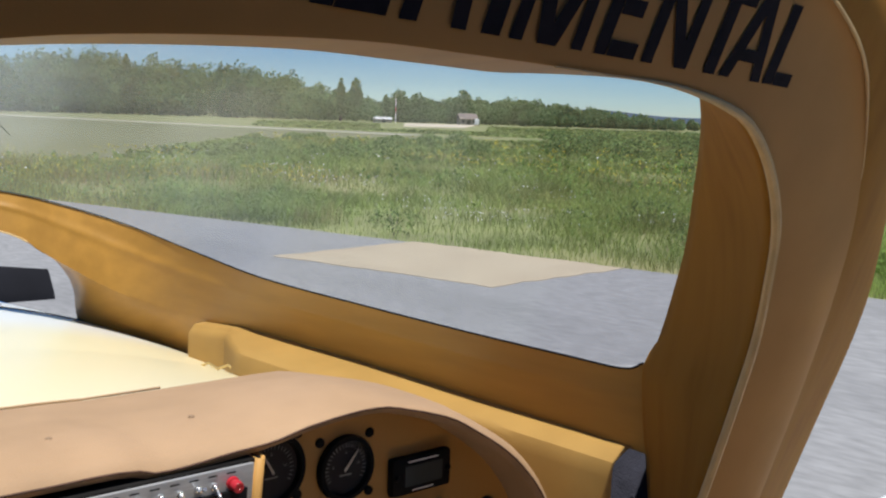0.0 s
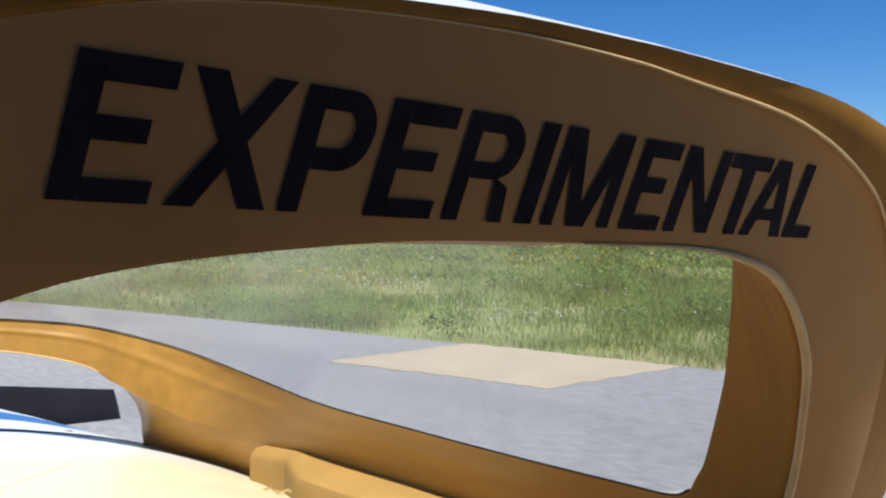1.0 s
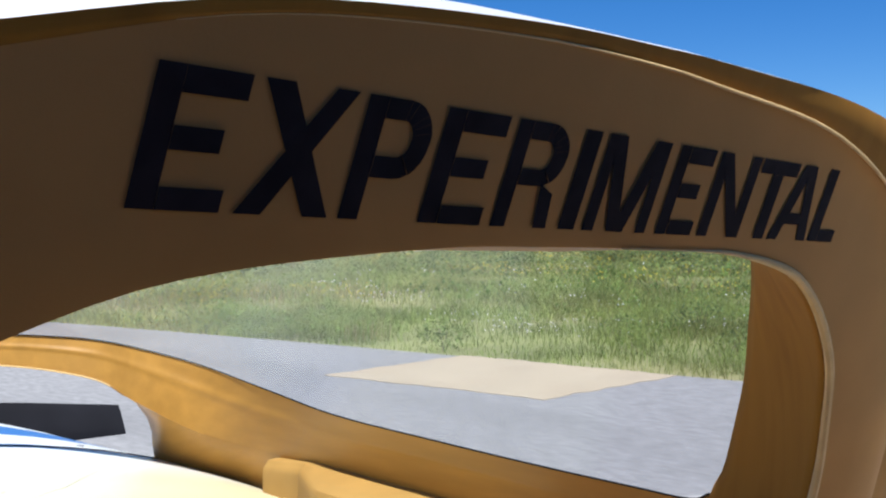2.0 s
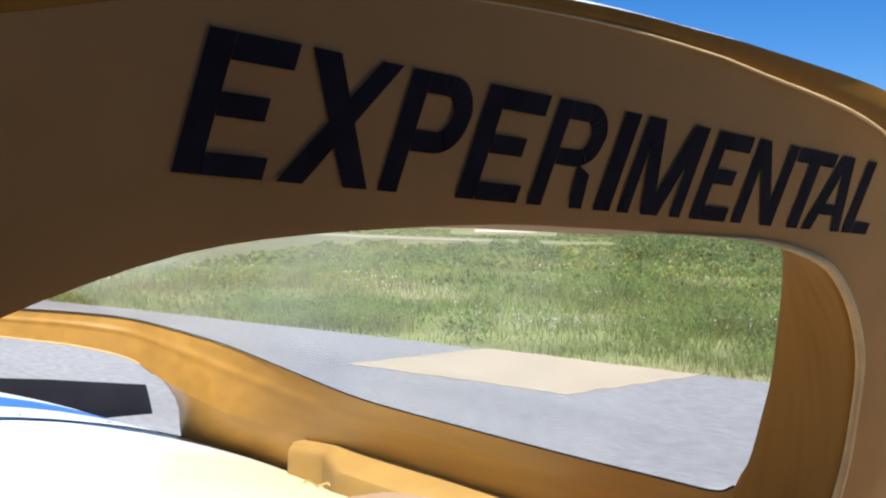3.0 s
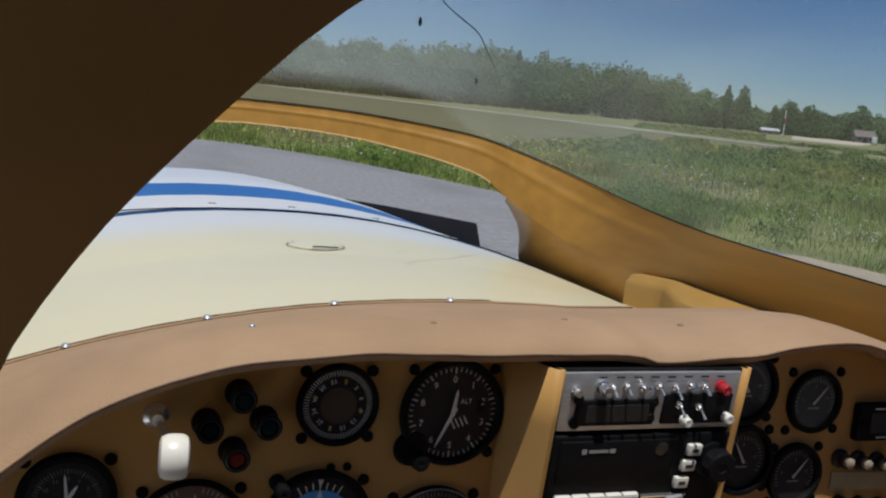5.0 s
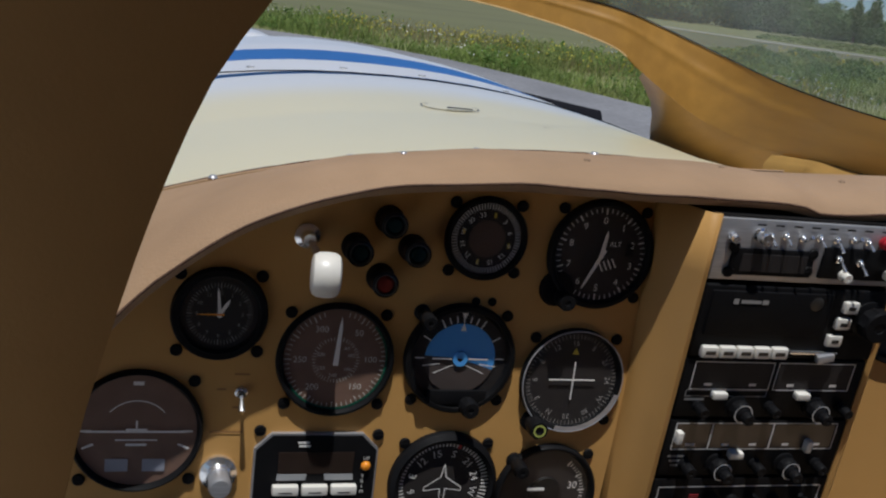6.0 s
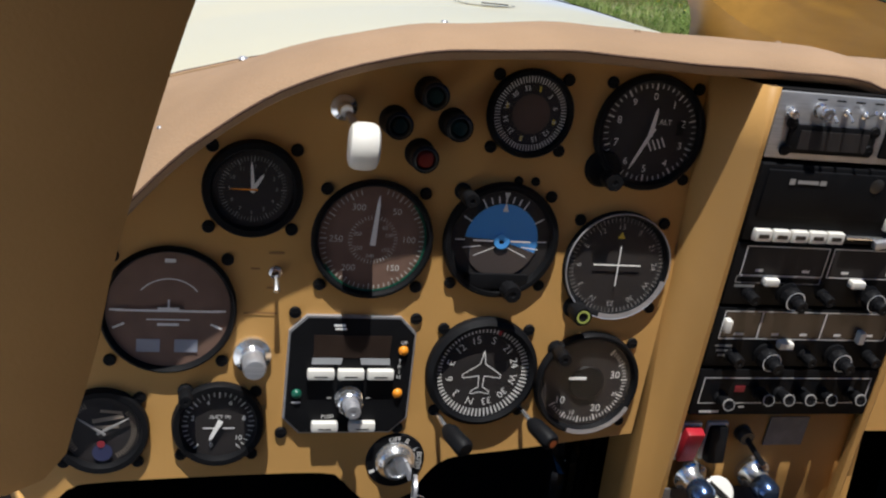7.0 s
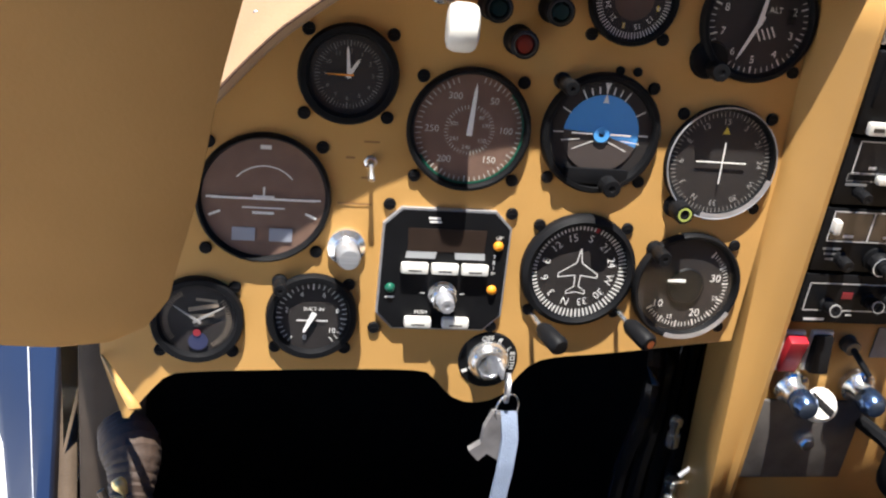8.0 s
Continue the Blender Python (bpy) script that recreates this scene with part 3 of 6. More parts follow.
def rail(side):
    f = (lambda p: p) if side > 0 else mirrored
    a, c = matched(f(SILL)), matched(f(FOOT))
    rows = []
    for i, (p, r) in enumerate(zip(a, c)):
        span = np.linalg.norm(p - r)
        mid = (p + r) / 2 + np.array([side * 0.015 * span, -0.02 * span, 0.0])
        rows.append([(1 - t) ** 2 * p + 2 * t * (1 - t) * mid + t * t * r + np.array([-0.4, -0.9, 0.2]) * 0.0022 * math.exp(-((t - 0.36) / 0.07) ** 2) for t in np.linspace(0, 1, 24)])
    bm = grid(rows if side > 0 else rows[::-1])
    low = spline(f([tuple(BEYOND + 1.06 * (np.array(p) - BEYOND)) for p in LEG_LOW]), 19)
    leg = [[q + (w - q) * t for t in np.linspace(0, 1, 7)] for q, w in zip(c[36:55], low)]
    grid(leg if side > 0 else leg[::-1], bm=bm)
    bmesh.ops.remove_doubles(bm, verts=bm.verts, dist=2e-5)
    ob = cpart("side_rail", bm, TAN, label="smooth ochre tan moulded lower rail and bow foot")
    solid(ob, 0.003, -1).modifiers[0].use_rim = False
    cpart("lower_bead", tube([p + np.array([0, -0.0005, -0.001]) for p in c[:33]], 0.0012, 6), BEAD, ob, "thin pale bead along the rail's lower edge")
    cpart("seal", tube([p + np.array([0, -0.001, 0.0012]) for p in a], 0.0011, 6), MATTE, ob, "thin black seal along the pane")
    # reveal between the aft bow and the pane
    arch = [on_band(x, z, -0.003) for x, z in INNER[19:]] if side > 0 else [on_band(x, z, -0.003) for x, z in INNER[:13][::-1]]
    u = spline([tuple(p) for p in arch], 40)
    w = spline(f([(0.30, -0.235, 1.40), *WIN[:-1], (0.448, -0.1005, 1.10), (0.454, -0.1005, 1.06), (0.459, -0.1005, 1.036), (0.46, -0.11, 0.96)]), 40)
    rows = []
    order = np.argsort(u[:, 2])
    for i, (p, q) in enumerate(zip(u, w)):
        z = min(max(q[2] - 0.01, 0.937), 1.35)
        level = np.array([np.interp(z, u[order, 2], u[order, k]) for k in range(3)])
        t = min(1.0, max(0.0, (1.33 - q[2]) / 0.07)) if side > 0 else 0.0
        p = p + (level - p) * t * t * (3 - 2 * t)
        m = (p + q) / 2 + np.array([side * 0.009, -0.003, 0.0]) * min(1.0, i / 12)
        rows.append([(1 - t) ** 2 * p + 2 * t * (1 - t) * m + t * t * q for t in np.linspace(0, 1, 12)])
    ob = cpart("pillar_reveal", grid(rows if side > 0 else rows[::-1]), TAN_SHADED, label="ochre inner side of the window pillar")
    solid(ob, 0.002, 0)


rail(1)
rail(-1)
gtop = spline([*[(x, y, z) for x, y, z in mirrored(WIN)[::-1]], (-0.25, -0.27, 1.42), (-0.05, -0.32, 1.44), (0.1, -0.31, 1.435), (0.27, -0.25, 1.41), *WIN], 60)
gbot = spline([*mirrored(SILL)[::-1], *SILL[1:]], 60)
rows = []
for p, q in zip(gtop, gbot):
    row = []
    for t in np.linspace(0, 1, 14):
        r = p + (q - p) * t
        r = r + np.array([0, 0, 0.30 * t * (1 - t) * np.linalg.norm(p - q) * 0.9])
        row.append(tuple(r))
    rows.append(row)
pane = cpart("windshield_pane", grid(rows), WINDSHIELD, label="clear curved acrylic windshield with a dusty, hazed film")
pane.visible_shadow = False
cpart("roof_skin", grid([[on_band(*(c + (o - c) * 0.98), -0.055), Vector(g)] for c, o, g in zip(crease[12:-12], outer[12:-12], spline([tuple(p) for p in gtop[3:-3]], NB - 24))]), WHITE, label="white outer roof skin")

LINE = [(-0.058, 0.319, 1.396), (-0.054, 0.355, 1.387), (-0.027, 0.395, 1.375), (0.007, 0.429, 1.364), (0.042, 0.46, 1.352), (0.074, 0.504, 1.335), (0.125, 0.573, 1.305)]
cpart("crack", tube(spline(LINE, 40), lambda t: 0.0003 + 0.0004 * math.sin(math.pi * min(1, t * 1.05)), 6), MATTE, pane, "thin dark curved crack")
for x, y, z, h in ((0.101, 0.592, 1.300, 0.004), (-0.03, 0.46, 1.357, 0.0055)):
    b = lathe([(0, h), (h * 0.3, h * 0.7), (h * 0.42, 0), (h * 0.3, -h * 0.7), (0, -h)], 10, (x, y, z), axis="Z")
    cpart("speck", b, MATTE, pane, "dark insect speck")


# fuselage -------------------------------------------------------------------
def interp(v, xs, ys):
    return float(np.interp(v, xs, ys))


def deck_section(y, n=33):
    """Half-round top of the nose at a station, from the left side over the crown to the right."""
    z0 = interp(y, [0.1, 0.19, 0.5, 0.85, 1.1, 1.3, 1.38, 1.46], [1.089, 1.0898, 1.080, 1.0862, 1.1043, 1.1019, 1.08, 1.03])
    k = interp(y, [0.19, 0.85, 1.3, 1.46], [0.437, 0.393, 0.722, 1.1])
    half = interp(y, [0.1, 0.8, 1.2, 1.35, 1.46], [0.56, 0.52, 0.46, 0.36, 0.2])
    xc = -0.0359 - 0.0939 * y
    pts = []
    for t in np.linspace(-1, 1, n):
        a = abs(t)
        dx = half * math.sin(min(a / 0.8, 1) * math.pi / 2)
        z = z0 - k * dx ** 2.172 - (0.0 if a < 0.8 else (a - 0.8) / 0.2 * 0.34)
        pts.append((xc + math.copysign(dx, t), y, z))
    return pts


fuselage = thing("fuselage", "cream and white fibreglass aircraft nose with a blue band", "aircraft", (-0.1, 0.6, 0.55))
FOFF = Matrix.Translation((0.1, -0.6, -0.55))


def fpart(name, bm, material, label="", parent=None, smooth=True):
    bmesh.ops.transform(bm, matrix=FOFF, verts=bm.verts)
    return part(name, bm, material, parent or fuselage, label, smooth)


SEAM_Y = 0.845
fpart("nose_deck", grid([deck_section(y) for y in np.linspace(0.165, SEAM_Y, 40)]), CREAM, "cream nose deck whitened forward for reflected sky")
fpart("cowling_lip", grid([deck_section(y) for y in np.linspace(SEAM_Y + 0.005, 0.948, 8)]), WHITE, "white rear lip of the cowling")
fpart("blue_band", grid([deck_section(y) for y in np.linspace(0.948, 1.047, 8)]), BLUE, "blue painted band")
fpart("cowling", grid([deck_section(y) for y in np.linspace(1.047, 1.46, 20)]), WHITE, "white cowling top")
nose = deck_section(1.46)
fpart("nose_face", grid([nose, [(x, 1.47, min(z, 0.64)) for x, y, z in nose]]), WHITE, "white front of the cowling")
seam = [(x, y, z - 0.0016) for x, y, z in deck_section(SEAM_Y + 0.0025)]
fpart("cowl_joint", tube(seam, 0.0032, 6), MATTE, "dark joint of the cowling")
FLUSH = mat("worn_flush_head", (0.30, 0.30, 0.30), 0.5, metal=0.3, vary=0.3, scale=200)
for f in (0.32, 0.40, 0.47, 0.53, 0.60, 0.68):
    p = Vector(deck_section(0.885, 101)[int(100 * f)])
    fpart("fastener", lathe([(0, 0.0007), (0.006, 0.0006), (0.0072, -0.0008)], 12, p, axis="Z"), FLUSH)


def on_deck(x, y, up=0.001):
    s = deck_section(y, 81)
    return Vector((x, y, interp(x, [p[0] for p in s], [p[2] for p in s]) + up))


door = thing("oil_door", "small oval flush oil door with a dark latch slot", "hatch", on_deck(-0.105, 0.555))
o = Vector(door.location)


def ring_on_deck(cx, cy, rx, ry, w, a0=0.0, a1=2 * math.pi, n=36):
    rows = []
    for i in range(n + 1):
        a = a0 + (a1 - a0) * i / n
        rows.append([on_deck(cx + (rx - d) * math.cos(a), cy + (ry - d) * math.sin(a), 0.0012) - o for d in (0, w)])
    return grid(rows)


part("gap_line", ring_on_deck(-0.105, 0.555, 0.036, 0.030, 0.0012, 2.2, 4.0), DARK_METAL, door)
part("gap_line", ring_on_deck(-0.105, 0.555, 0.036, 0.030, 0.0022, 4.35, 5.9), DARK_METAL, door)
part("gap_line", ring_on_deck(-0.105, 0.555, 0.036, 0.030, 0.0012, 5.9, 6.7), DARK_METAL, door)
b = bmesh.new()
rows = [[on_deck(-0.105 + (0.032 * s) * math.cos(a), 0.555 + (0.027 * s) * math.sin(a), 0.0006) - o for a in np.linspace(0, 2 * math.pi, 24)] for s in (0.02, 0.5, 1.0)]
part("lid", grid(rows), CREAM, door)
b = box((0.032, 0.004, 0.0012), (0.008, -0.016, 0.0012), 0.0005)
part("latch", b, DARK_METAL, door, "dark latch lever")

# propeller: two black blades on a hub
prop = thing("propeller", "matte black two-bladed propeller standing level", "propeller", (-0.25, 1.58, 0.985))
for sgn in (1, -1):
    rows = []
    for s in np.linspace(0, 1, 14):
        r = 0.10 + 0.71 * s
        ch = interp(s, [0, 0.3, 0.7, 1], [0.06, 0.10, 0.095, 0.078])
        tw = radians(interp(s, [0, 1], [50, 30]))
        th = interp(s, [0, 1], [0.022, 0.006])
        row = []
        for a in np.linspace(0, 2 * math.pi, 12, endpoint=False):
            c, t = ch / 2 * math.cos(a), th / 2 * math.sin(a)
            row.append((sgn * r, sgn * 0.0 + c * math.cos(tw) * 0.6 - t, c * math.sin(tw) * 1.55 + (0.022 - 0.05 * s)))
        rows.append(row)
    bmm = grid(rows, closed=True)
    bmm.verts.ensure_lookup_table()
    bmm.faces.new(bmm.verts[-12:])
    bmesh.ops.recalc_face_normals(bmm, faces=bmm.faces)
    part("blade", bmm, BLADE, prop)
part("hub", lathe([(0.0, 0.10), (0.05, 0.09), (0.09, 0.05), (0.10, 0.0), (0.10, -0.10), (0.03, -0.22), (0, -0.24)], 28, (0, 0, 0)), WHITE, prop, "white spinner")

# cabin sides, sills and footwell
ledge = thing("sill_ledge", "tan moulded ledge along the cabin sill", "sill", (0.42, 0.3, 0.95))
LO = Vector((0.42, 0.3, 0.95))
CREASE_X = lambda y: interp(y, [-0.18, -0.06, 0.12, 0.34, 0.56, 0.66], [0.462, 0.454, 0.443, 0.425, 0.400, 0.375])
rows = []
for y in np.r_[np.linspace(0.618, 0.535, 5), np.linspace(0.52, 0.43, 6), np.linspace(0.40, -0.085, 18)]:
    x = CREASE_X(y) + interp(y, [0.53, 0.618], [-0.004, 0.0])
    zt = interp(y, [-0.09, 0.3, 0.53, 0.618], [1.0395, 1.0515, 1.0560, 1.0480])
    w = interp(y, [-0.09, 0.08, 0.25, 0.44, 0.535, 0.618], [0.022, 0.03, 0.07, 0.064, 0.016, 0.010])
    e = min(0.008, 0.45 * w)
    rows.append([Vector((px, y, pz)) - LO for px, pz in ((x + 0.03, zt + 0.002), (x, zt), (x - (w - e) * 0.5, zt - 0.003), (x - w + e, zt - 0.007), (x - w + e * 0.35, zt - 0.010), (x - w + e * 0.08, zt - 0.016), (x - w, zt - 0.026), (x - w, zt - 0.05), (x - w, 0.80))])
part("shelf", grid(rows[4:]), TAN_SUNLIT, ledge)
bmm = grid(rows[:5])
bmm.faces.new([bmm.verts.new(p) for p in (*rows[0], Vector((rows[0][0].x, rows[0][0].y, rows[0][-1].z)))])
part("shelf_end", bmm, TAN_SUNLIT, ledge, "blunt forward end of the ledge")
BRASS = mat("brass", (0.6, 0.45, 0.2), 0.35, metal=0.8, vary=0.3, scale=90)
clip = thing("canopy_clip", "small brass spring clip on the cabin sill", "clip", (0.338, 0.50, 1.0125))
part("spring", tube([(0.0, 0.02, 0.0), (0.006, 0.005, 0.008), (0.012, -0.008, 0.002), (0.02, -0.02, 0.008), (0.026, -0.03, 0.0)], 0.0018), BRASS, clip)
part("base", box((0.022, 0.014, 0.003), (0.008, 0, -0.004), 0.001), BRASS, clip)
part("screw", lathe([(0, 0.006), (0.003, 0.005), (0.0048, 0.002), (0.005, -0.001)], 12, Vector((0.350, 0.38, 1.0125)) - LO, axis="Z"), BRASS, ledge, "round brass screw head")


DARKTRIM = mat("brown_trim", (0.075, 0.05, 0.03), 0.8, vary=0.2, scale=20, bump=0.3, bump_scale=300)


# blue-grey lining, darkened to paint in the recess shade behind the ledge
SIDE_SHADE = mat("blue_grey_shade_lining", (0.035, 0.035, 0.048), 0.95, spec=0.1, vary=0.25, scale=60, bump=0.5, bump_scale=500)


def wall(name, pts, thick, material, label):
    """A cabin side: rows of (x, y, z) from front to back, lower and upper edge."""
    b = grid(pts)
    ob = part(name, b, material)
    tagged(ob, label, "cabin wall", kind="structure")
    solid(ob, thick, 0)
    return ob


# side walls rise high at the unseen rear, added to block sky light
wall("wall_right", [[(0.50 - 0.02 * abs(y), y, z) for z in (0.30, 0.6, 0.85, 1.03 if y > -0.2 else 0.90 if y > -0.80 else 1.5)] for y in np.linspace(0.75, -1.25, 30)], 0.02, SIDE_SHADE, "blue-grey lined side wall darkened for recess shade, tall rear added to block light")
wall("wall_left", [[(-0.580 - 0.145 * max(y, -0.3), y, z) for z in (0.30, 0.5, 0.58, 0.62 if y > -0.42 else 1.5)] for y in np.linspace(0.44, -1.25, 30)], 0.014, DARKTRIM, "brown inner side wall, its unseen tall rear added to block light")
# footwell shade is put into the black of firewall and floor
wall("wall_front", [[(x, 0.42, z) for z in (0.3, 0.7, 1.0)] for x in np.linspace(-0.66, 0.52, 8)], 0.02, MATTE, "firewall behind the footwell, painted black for its shade")
# unseen bulkhead, raised to keep light from behind off the panel
wall("wall_back", [[(x, -1.25, z) for z in (0.3, 0.7, 1.15, 1.62 - 0.6 * (x + 0.05) ** 2)] for x in np.linspace(-0.75, 0.65, 8)], 0.02, HEADLINER, "unseen tan bulkhead added to block light from behind")
# unseen roof, added to cut the sky fill on bow and panel
cl = part("ceiling", grid([[(x, y, 1.64 - 0.6 * (x + 0.05) ** 2) for x in np.linspace(-0.62, 0.52, 10)] for y in np.linspace(-0.86, -1.25, 6)]), HEADLINER)
tagged(cl, "unseen tan roof added to block sky light from behind", "ceiling", kind="structure")
solid(cl, 0.02, 1)
fl = part("floor", grid([[(x, y, 0.32) for x in np.linspace(-0.6, 0.52, 6)] for y in np.linspace(0.42, -1.25, 10)]), MATTE)
tagged(fl, "cabin floor painted black for the footwell's shade", "floor", kind="structure")
solid(fl, 0.02, -1)

# unseen seat, added in the sun to bounce warm light onto the bow
SEAT_BOUNCE = mat("seat_bounce_tan", (0.62, 0.44, 0.27), 0.6, spec=0.25, vary=0.06, scale=30, bump=0.2, bump_scale=300)
seat = thing("seat", "unseen pale tan seat added to bounce sunlight onto the bow", "seat", (0.22, -0.5, 0.34))
part("seat_box", box((0.40, 0.44, 0.20), (0, 0.03, 0.10), 0.01), MATTE, seat)
part("cushion", box((0.44, 0.52, 0.12), (0, 0.04, 0.26), 0.045), SEAT_BOUNCE, seat)
part("backrest", box((0.44, 0.10, 0.52), (0, -0.30, 0.56), 0.04, turn=Matrix.Rotation(radians(14), 4, "X")), SEAT_BOUNCE, seat)

# wing outside the cabin
wing = thing("wing", "white wing panel with a blue walkway edge", "wing", (-1.6, -0.2, 0.45))
rows = []
for x in np.linspace(1.0, -2.4, 16):
    rows.append([(x, 0.75 - 0.02 * abs(x), 0.02), (x, 0.70, 0.09), (x, 0.45, 0.13), (x, 0.0, 0.12), (x, -0.4, 0.05), (x, -0.72, -0.02), (x, -0.4, -0.05), (x, 0.3, -0.06)])
part("wing_skin", grid(rows, closed=True), WHITE, wing)
wing2 = thing("wing", "white wing panel beyond the cabin side", "wing", (1.6, -0.2, 0.45))
part("wing_skin", grid([[(-x, y - 0.15, z) for x, y, z in r][::-1] for r in rows], closed=True), WHITE, wing2)
rows, stripe, rows2 = [], [], []
for y in np.linspace(0.75, -0.9, 18):
    e, b = -0.594 - 0.145 * max(y, -0.3), -0.606 - 0.26 * max(y, -0.02)
    rows.append([(e + 0.006, y, 0.615), (e, y, 0.624), (e - 0.008, y, 0.62), (e + (b - e) * 0.5, y, 0.604), (b, y, 0.585), (b - 0.012, y, 0.56)])
    stripe.append([(e + (b - e) * k, y, 0.6065 - 0.034 * (k - 0.5)) for k in (0.49, 0.51)])
    rows2.append([(0.52 + d - 0.08 * y, y, z) for d, z in ((0.10, 0.45), (0.07, 0.62), (0.02, 0.85), (0.0, 0.89))])
solid(fpart("side_skin", grid(rows), SHADED_BLUE, "blue root fairing below the sill, darkened for shade"), 0.004, 0)
fpart("pinstripe", grid([[(x, y, z + 0.004) for x, y, z in r] for r in stripe]), WHITE, "thin white stripe")
solid(fpart("side_skin", grid(rows2), WHITE, "white fuselage side below the sill"), 0.01, 0)

# glareshield ------------------------------------------------------------------
LIP = [(-0.560, 0.88), (-0.545, 0.91), (-0.52, 0.943), (-0.485, 0.982), (-0.452, 1.019), (-0.41, 1.053), (-0.372, 1.073), (-0.323, 1.089), (-0.267, 1.0965), (-0.21, 1.0995), (-0.13, 1.0985), (-0.026, 1.0985), (0.0, 1.093), (0.04, 1.0945), (0.09, 1.098), (0.13, 1.105), (0.17, 1.108), (0.205, 1.1055), (0.242, 1.0945), (0.275, 1.081), (0.31, 1.0605), (0.345, 1.034), (0.37, 1.007), (0.387, 0.98), (0.398, 0.945), (0.403, 0.88)]
BACK = [(-0.60, 0.90), (-0.575, 0.94), (-0.535, 0.985), (-0.48, 1.03), (-0.42, 1.066), (-0.342, 1.093), (-0.295, 1.1035), (-0.197, 1.113), (-0.15, 1.115), (-0.099, 1.1165), (-0.05, 1.1165), (-0.008, 1.1155), (0.03, 1.1145), (0.079, 1.112), (0.13, 1.11), (0.2, 1.104), (0.26, 1.092), (0.31, 1.074), (0.35, 1.05), (0.39, 1.01), (0.41, 0.97), (0.415, 0.93), (0.42, 0.88)]
lip, back = spline(LIP, 96), spline(BACK, 96)
SCUFF = mat("worn_vinyl", (0.26, 0.17, 0.10), 0.7)
glare = thing("glareshield", "padded pinkish tan vinyl glareshield with a rolled lip", "glareshield", (-0.05, 0.05, 1.09))
GO = Vector((-0.05, 0.05, 1.09))
rows, rim = [], []
for i, (a, b) in enumerate(zip(lip, back)):
    d = lip[min(i + 1, 95)] - lip[max(i - 1, 0)]
    n = np.array([-d[1], d[0]]) / np.linalg.norm(d)
    wob = 0.0012 * noise.noise((a[0] * 25, 0, 4)) + 0.0006 * noise.noise((a[0] * 80, 2, 4))
    P = lambda y, h: Vector((a[0] + n[0] * h, y, a[1] + n[1] * h)) - GO
    far = interp(b[0], [0.05, 0.28], [0.19, 0.128])
    deck = deck_section(far, 81)
    zb = interp(b[0], [p[0] for p in deck], [p[2] for p in deck]) + 0.001
    zb = zb + (b[1] - 0.001 - zb) * interp(b[0], [0.05, 0.22], [0, 1])
    B = Vector((b[0], far, zb)) - GO
    rim.append(B + GO)
    h = interp(a[0], [-0.56, -0.35, -0.28, -0.2, 0.0, 0.17, 0.26, 0.36, 0.40], [0.012, 0.014, 0.0135, 0.0165, 0.018, 0.010, 0.013, 0.019, 0.02])
    T = P(0.012, h + wob)
    rows.append([B, B * 0.72 + T * 0.28 + Vector((0, 0, 0.0015)), B * 0.35 + T * 0.65 + Vector((0, 0, 0.003)), T, P(-0.012, h - 0.0005 + wob), P(-0.031, h - 0.0035 + wob), P(-0.041, h * 0.5), P(-0.044, 0.004 + wob), P(-0.041, -0.0005), P(-0.031, -0.003), P(0.004, -0.003)])
part("pad", grid(rows), VINYL, glare)
part("seam", tube([r[6] * 0.12 + r[7] * 0.88 + Vector((0, -0.0004, 0.0)) for r in rows[4:-4]], 0.0009, 6), SEAM, glare, "dark stitched seam under the lip")
for x, y in ((-0.455, 0.02), (-0.285, 0.018), (-0.162, 0.0), (-0.045, 0.012), (0.065, 0.02), (0.17, 0.03)):
    i = int(np.argmin(np.abs(lip[:, 0] - x)))
    top = rows[i][3] if y < 0.03 else rows[i][2]
    part("screw", lathe([(0, 0.0008), (0.0018, 0.0007), (0.0026, -0.0004)], 10, Vector((top.x, y - 0.05, top.z + 0.0003)), axis="Z"), STEEL if x in (-0.285, -0.455) else SCUFF, glare)
trim = [p + Vector((0, 0.005, 0.0)) for p in rim if -0.53 < p.x < 0.125]
part("edge_strip", tube([p - GO for p in trim], 0.0013, 6), VINYL, glare, "thin edge strip along the deck")
part("edge_gap", tube([p - GO + Vector((0, 0.0035, 0.0008)) for p in trim if p.x < -0.02], lambda t: 0.0006 + 0.0004 * math.sin(40 * t) ** 2, 6), SEAM, glare, "dark gap between strip and deck")
for x in (-0.402, -0.29, -0.18, -0.07):
    z = interp(x, [p.x for p in rim], [p.z for p in rim])
    part("trim_screw", lathe([(0, 0.0024), (0.0026, 0.0022), (0.0042, 0.0)], 12, Vector((x, 0.195, z + 0.0010)) - GO, axis="Z"), STEEL, glare)

# instrument panel --------------------------------------------------------------
panel = thing("instrument_panel", "tan painted aircraft instrument panel with a scalloped lower edge", "instrument panel", (-0.05, 0.0, 0.95))
PO = Vector((-0.05, 0.0, 0.95))


def board(outline, thick=0.003, y0=0.0):
    b = bmesh.new()
    f = b.faces.new([b.verts.new(Vector((x, y0, z)) - PO) for x, z in outline])
    r = bmesh.ops.extrude_face_region(b, geom=[f])
    bmesh.ops.translate(b, vec=(0, thick, 0), verts=[v for v in r["geom"] if isinstance(v, bmesh.types.BMVert)])
    bmesh.ops.recalc_face_normals(b, faces=b.faces)
    return b


low_left = spline([(-0.112, 0.820), (-0.2, 0.808), (-0.245, 0.803), (-0.262, 0.796), (-0.272, 0.783), (-0.281, 0.771), (-0.30, 0.766), (-0.316, 0.771), (-0.33, 0.785), (-0.345, 0.791), (-0.42, 0.790), (-0.503, 0.786), (-0.516, 0.779), (-0.528, 0.765), (-0.537, 0.751)], 50)
up = [tuple(p) for p in lip if p[0] < -0.094]
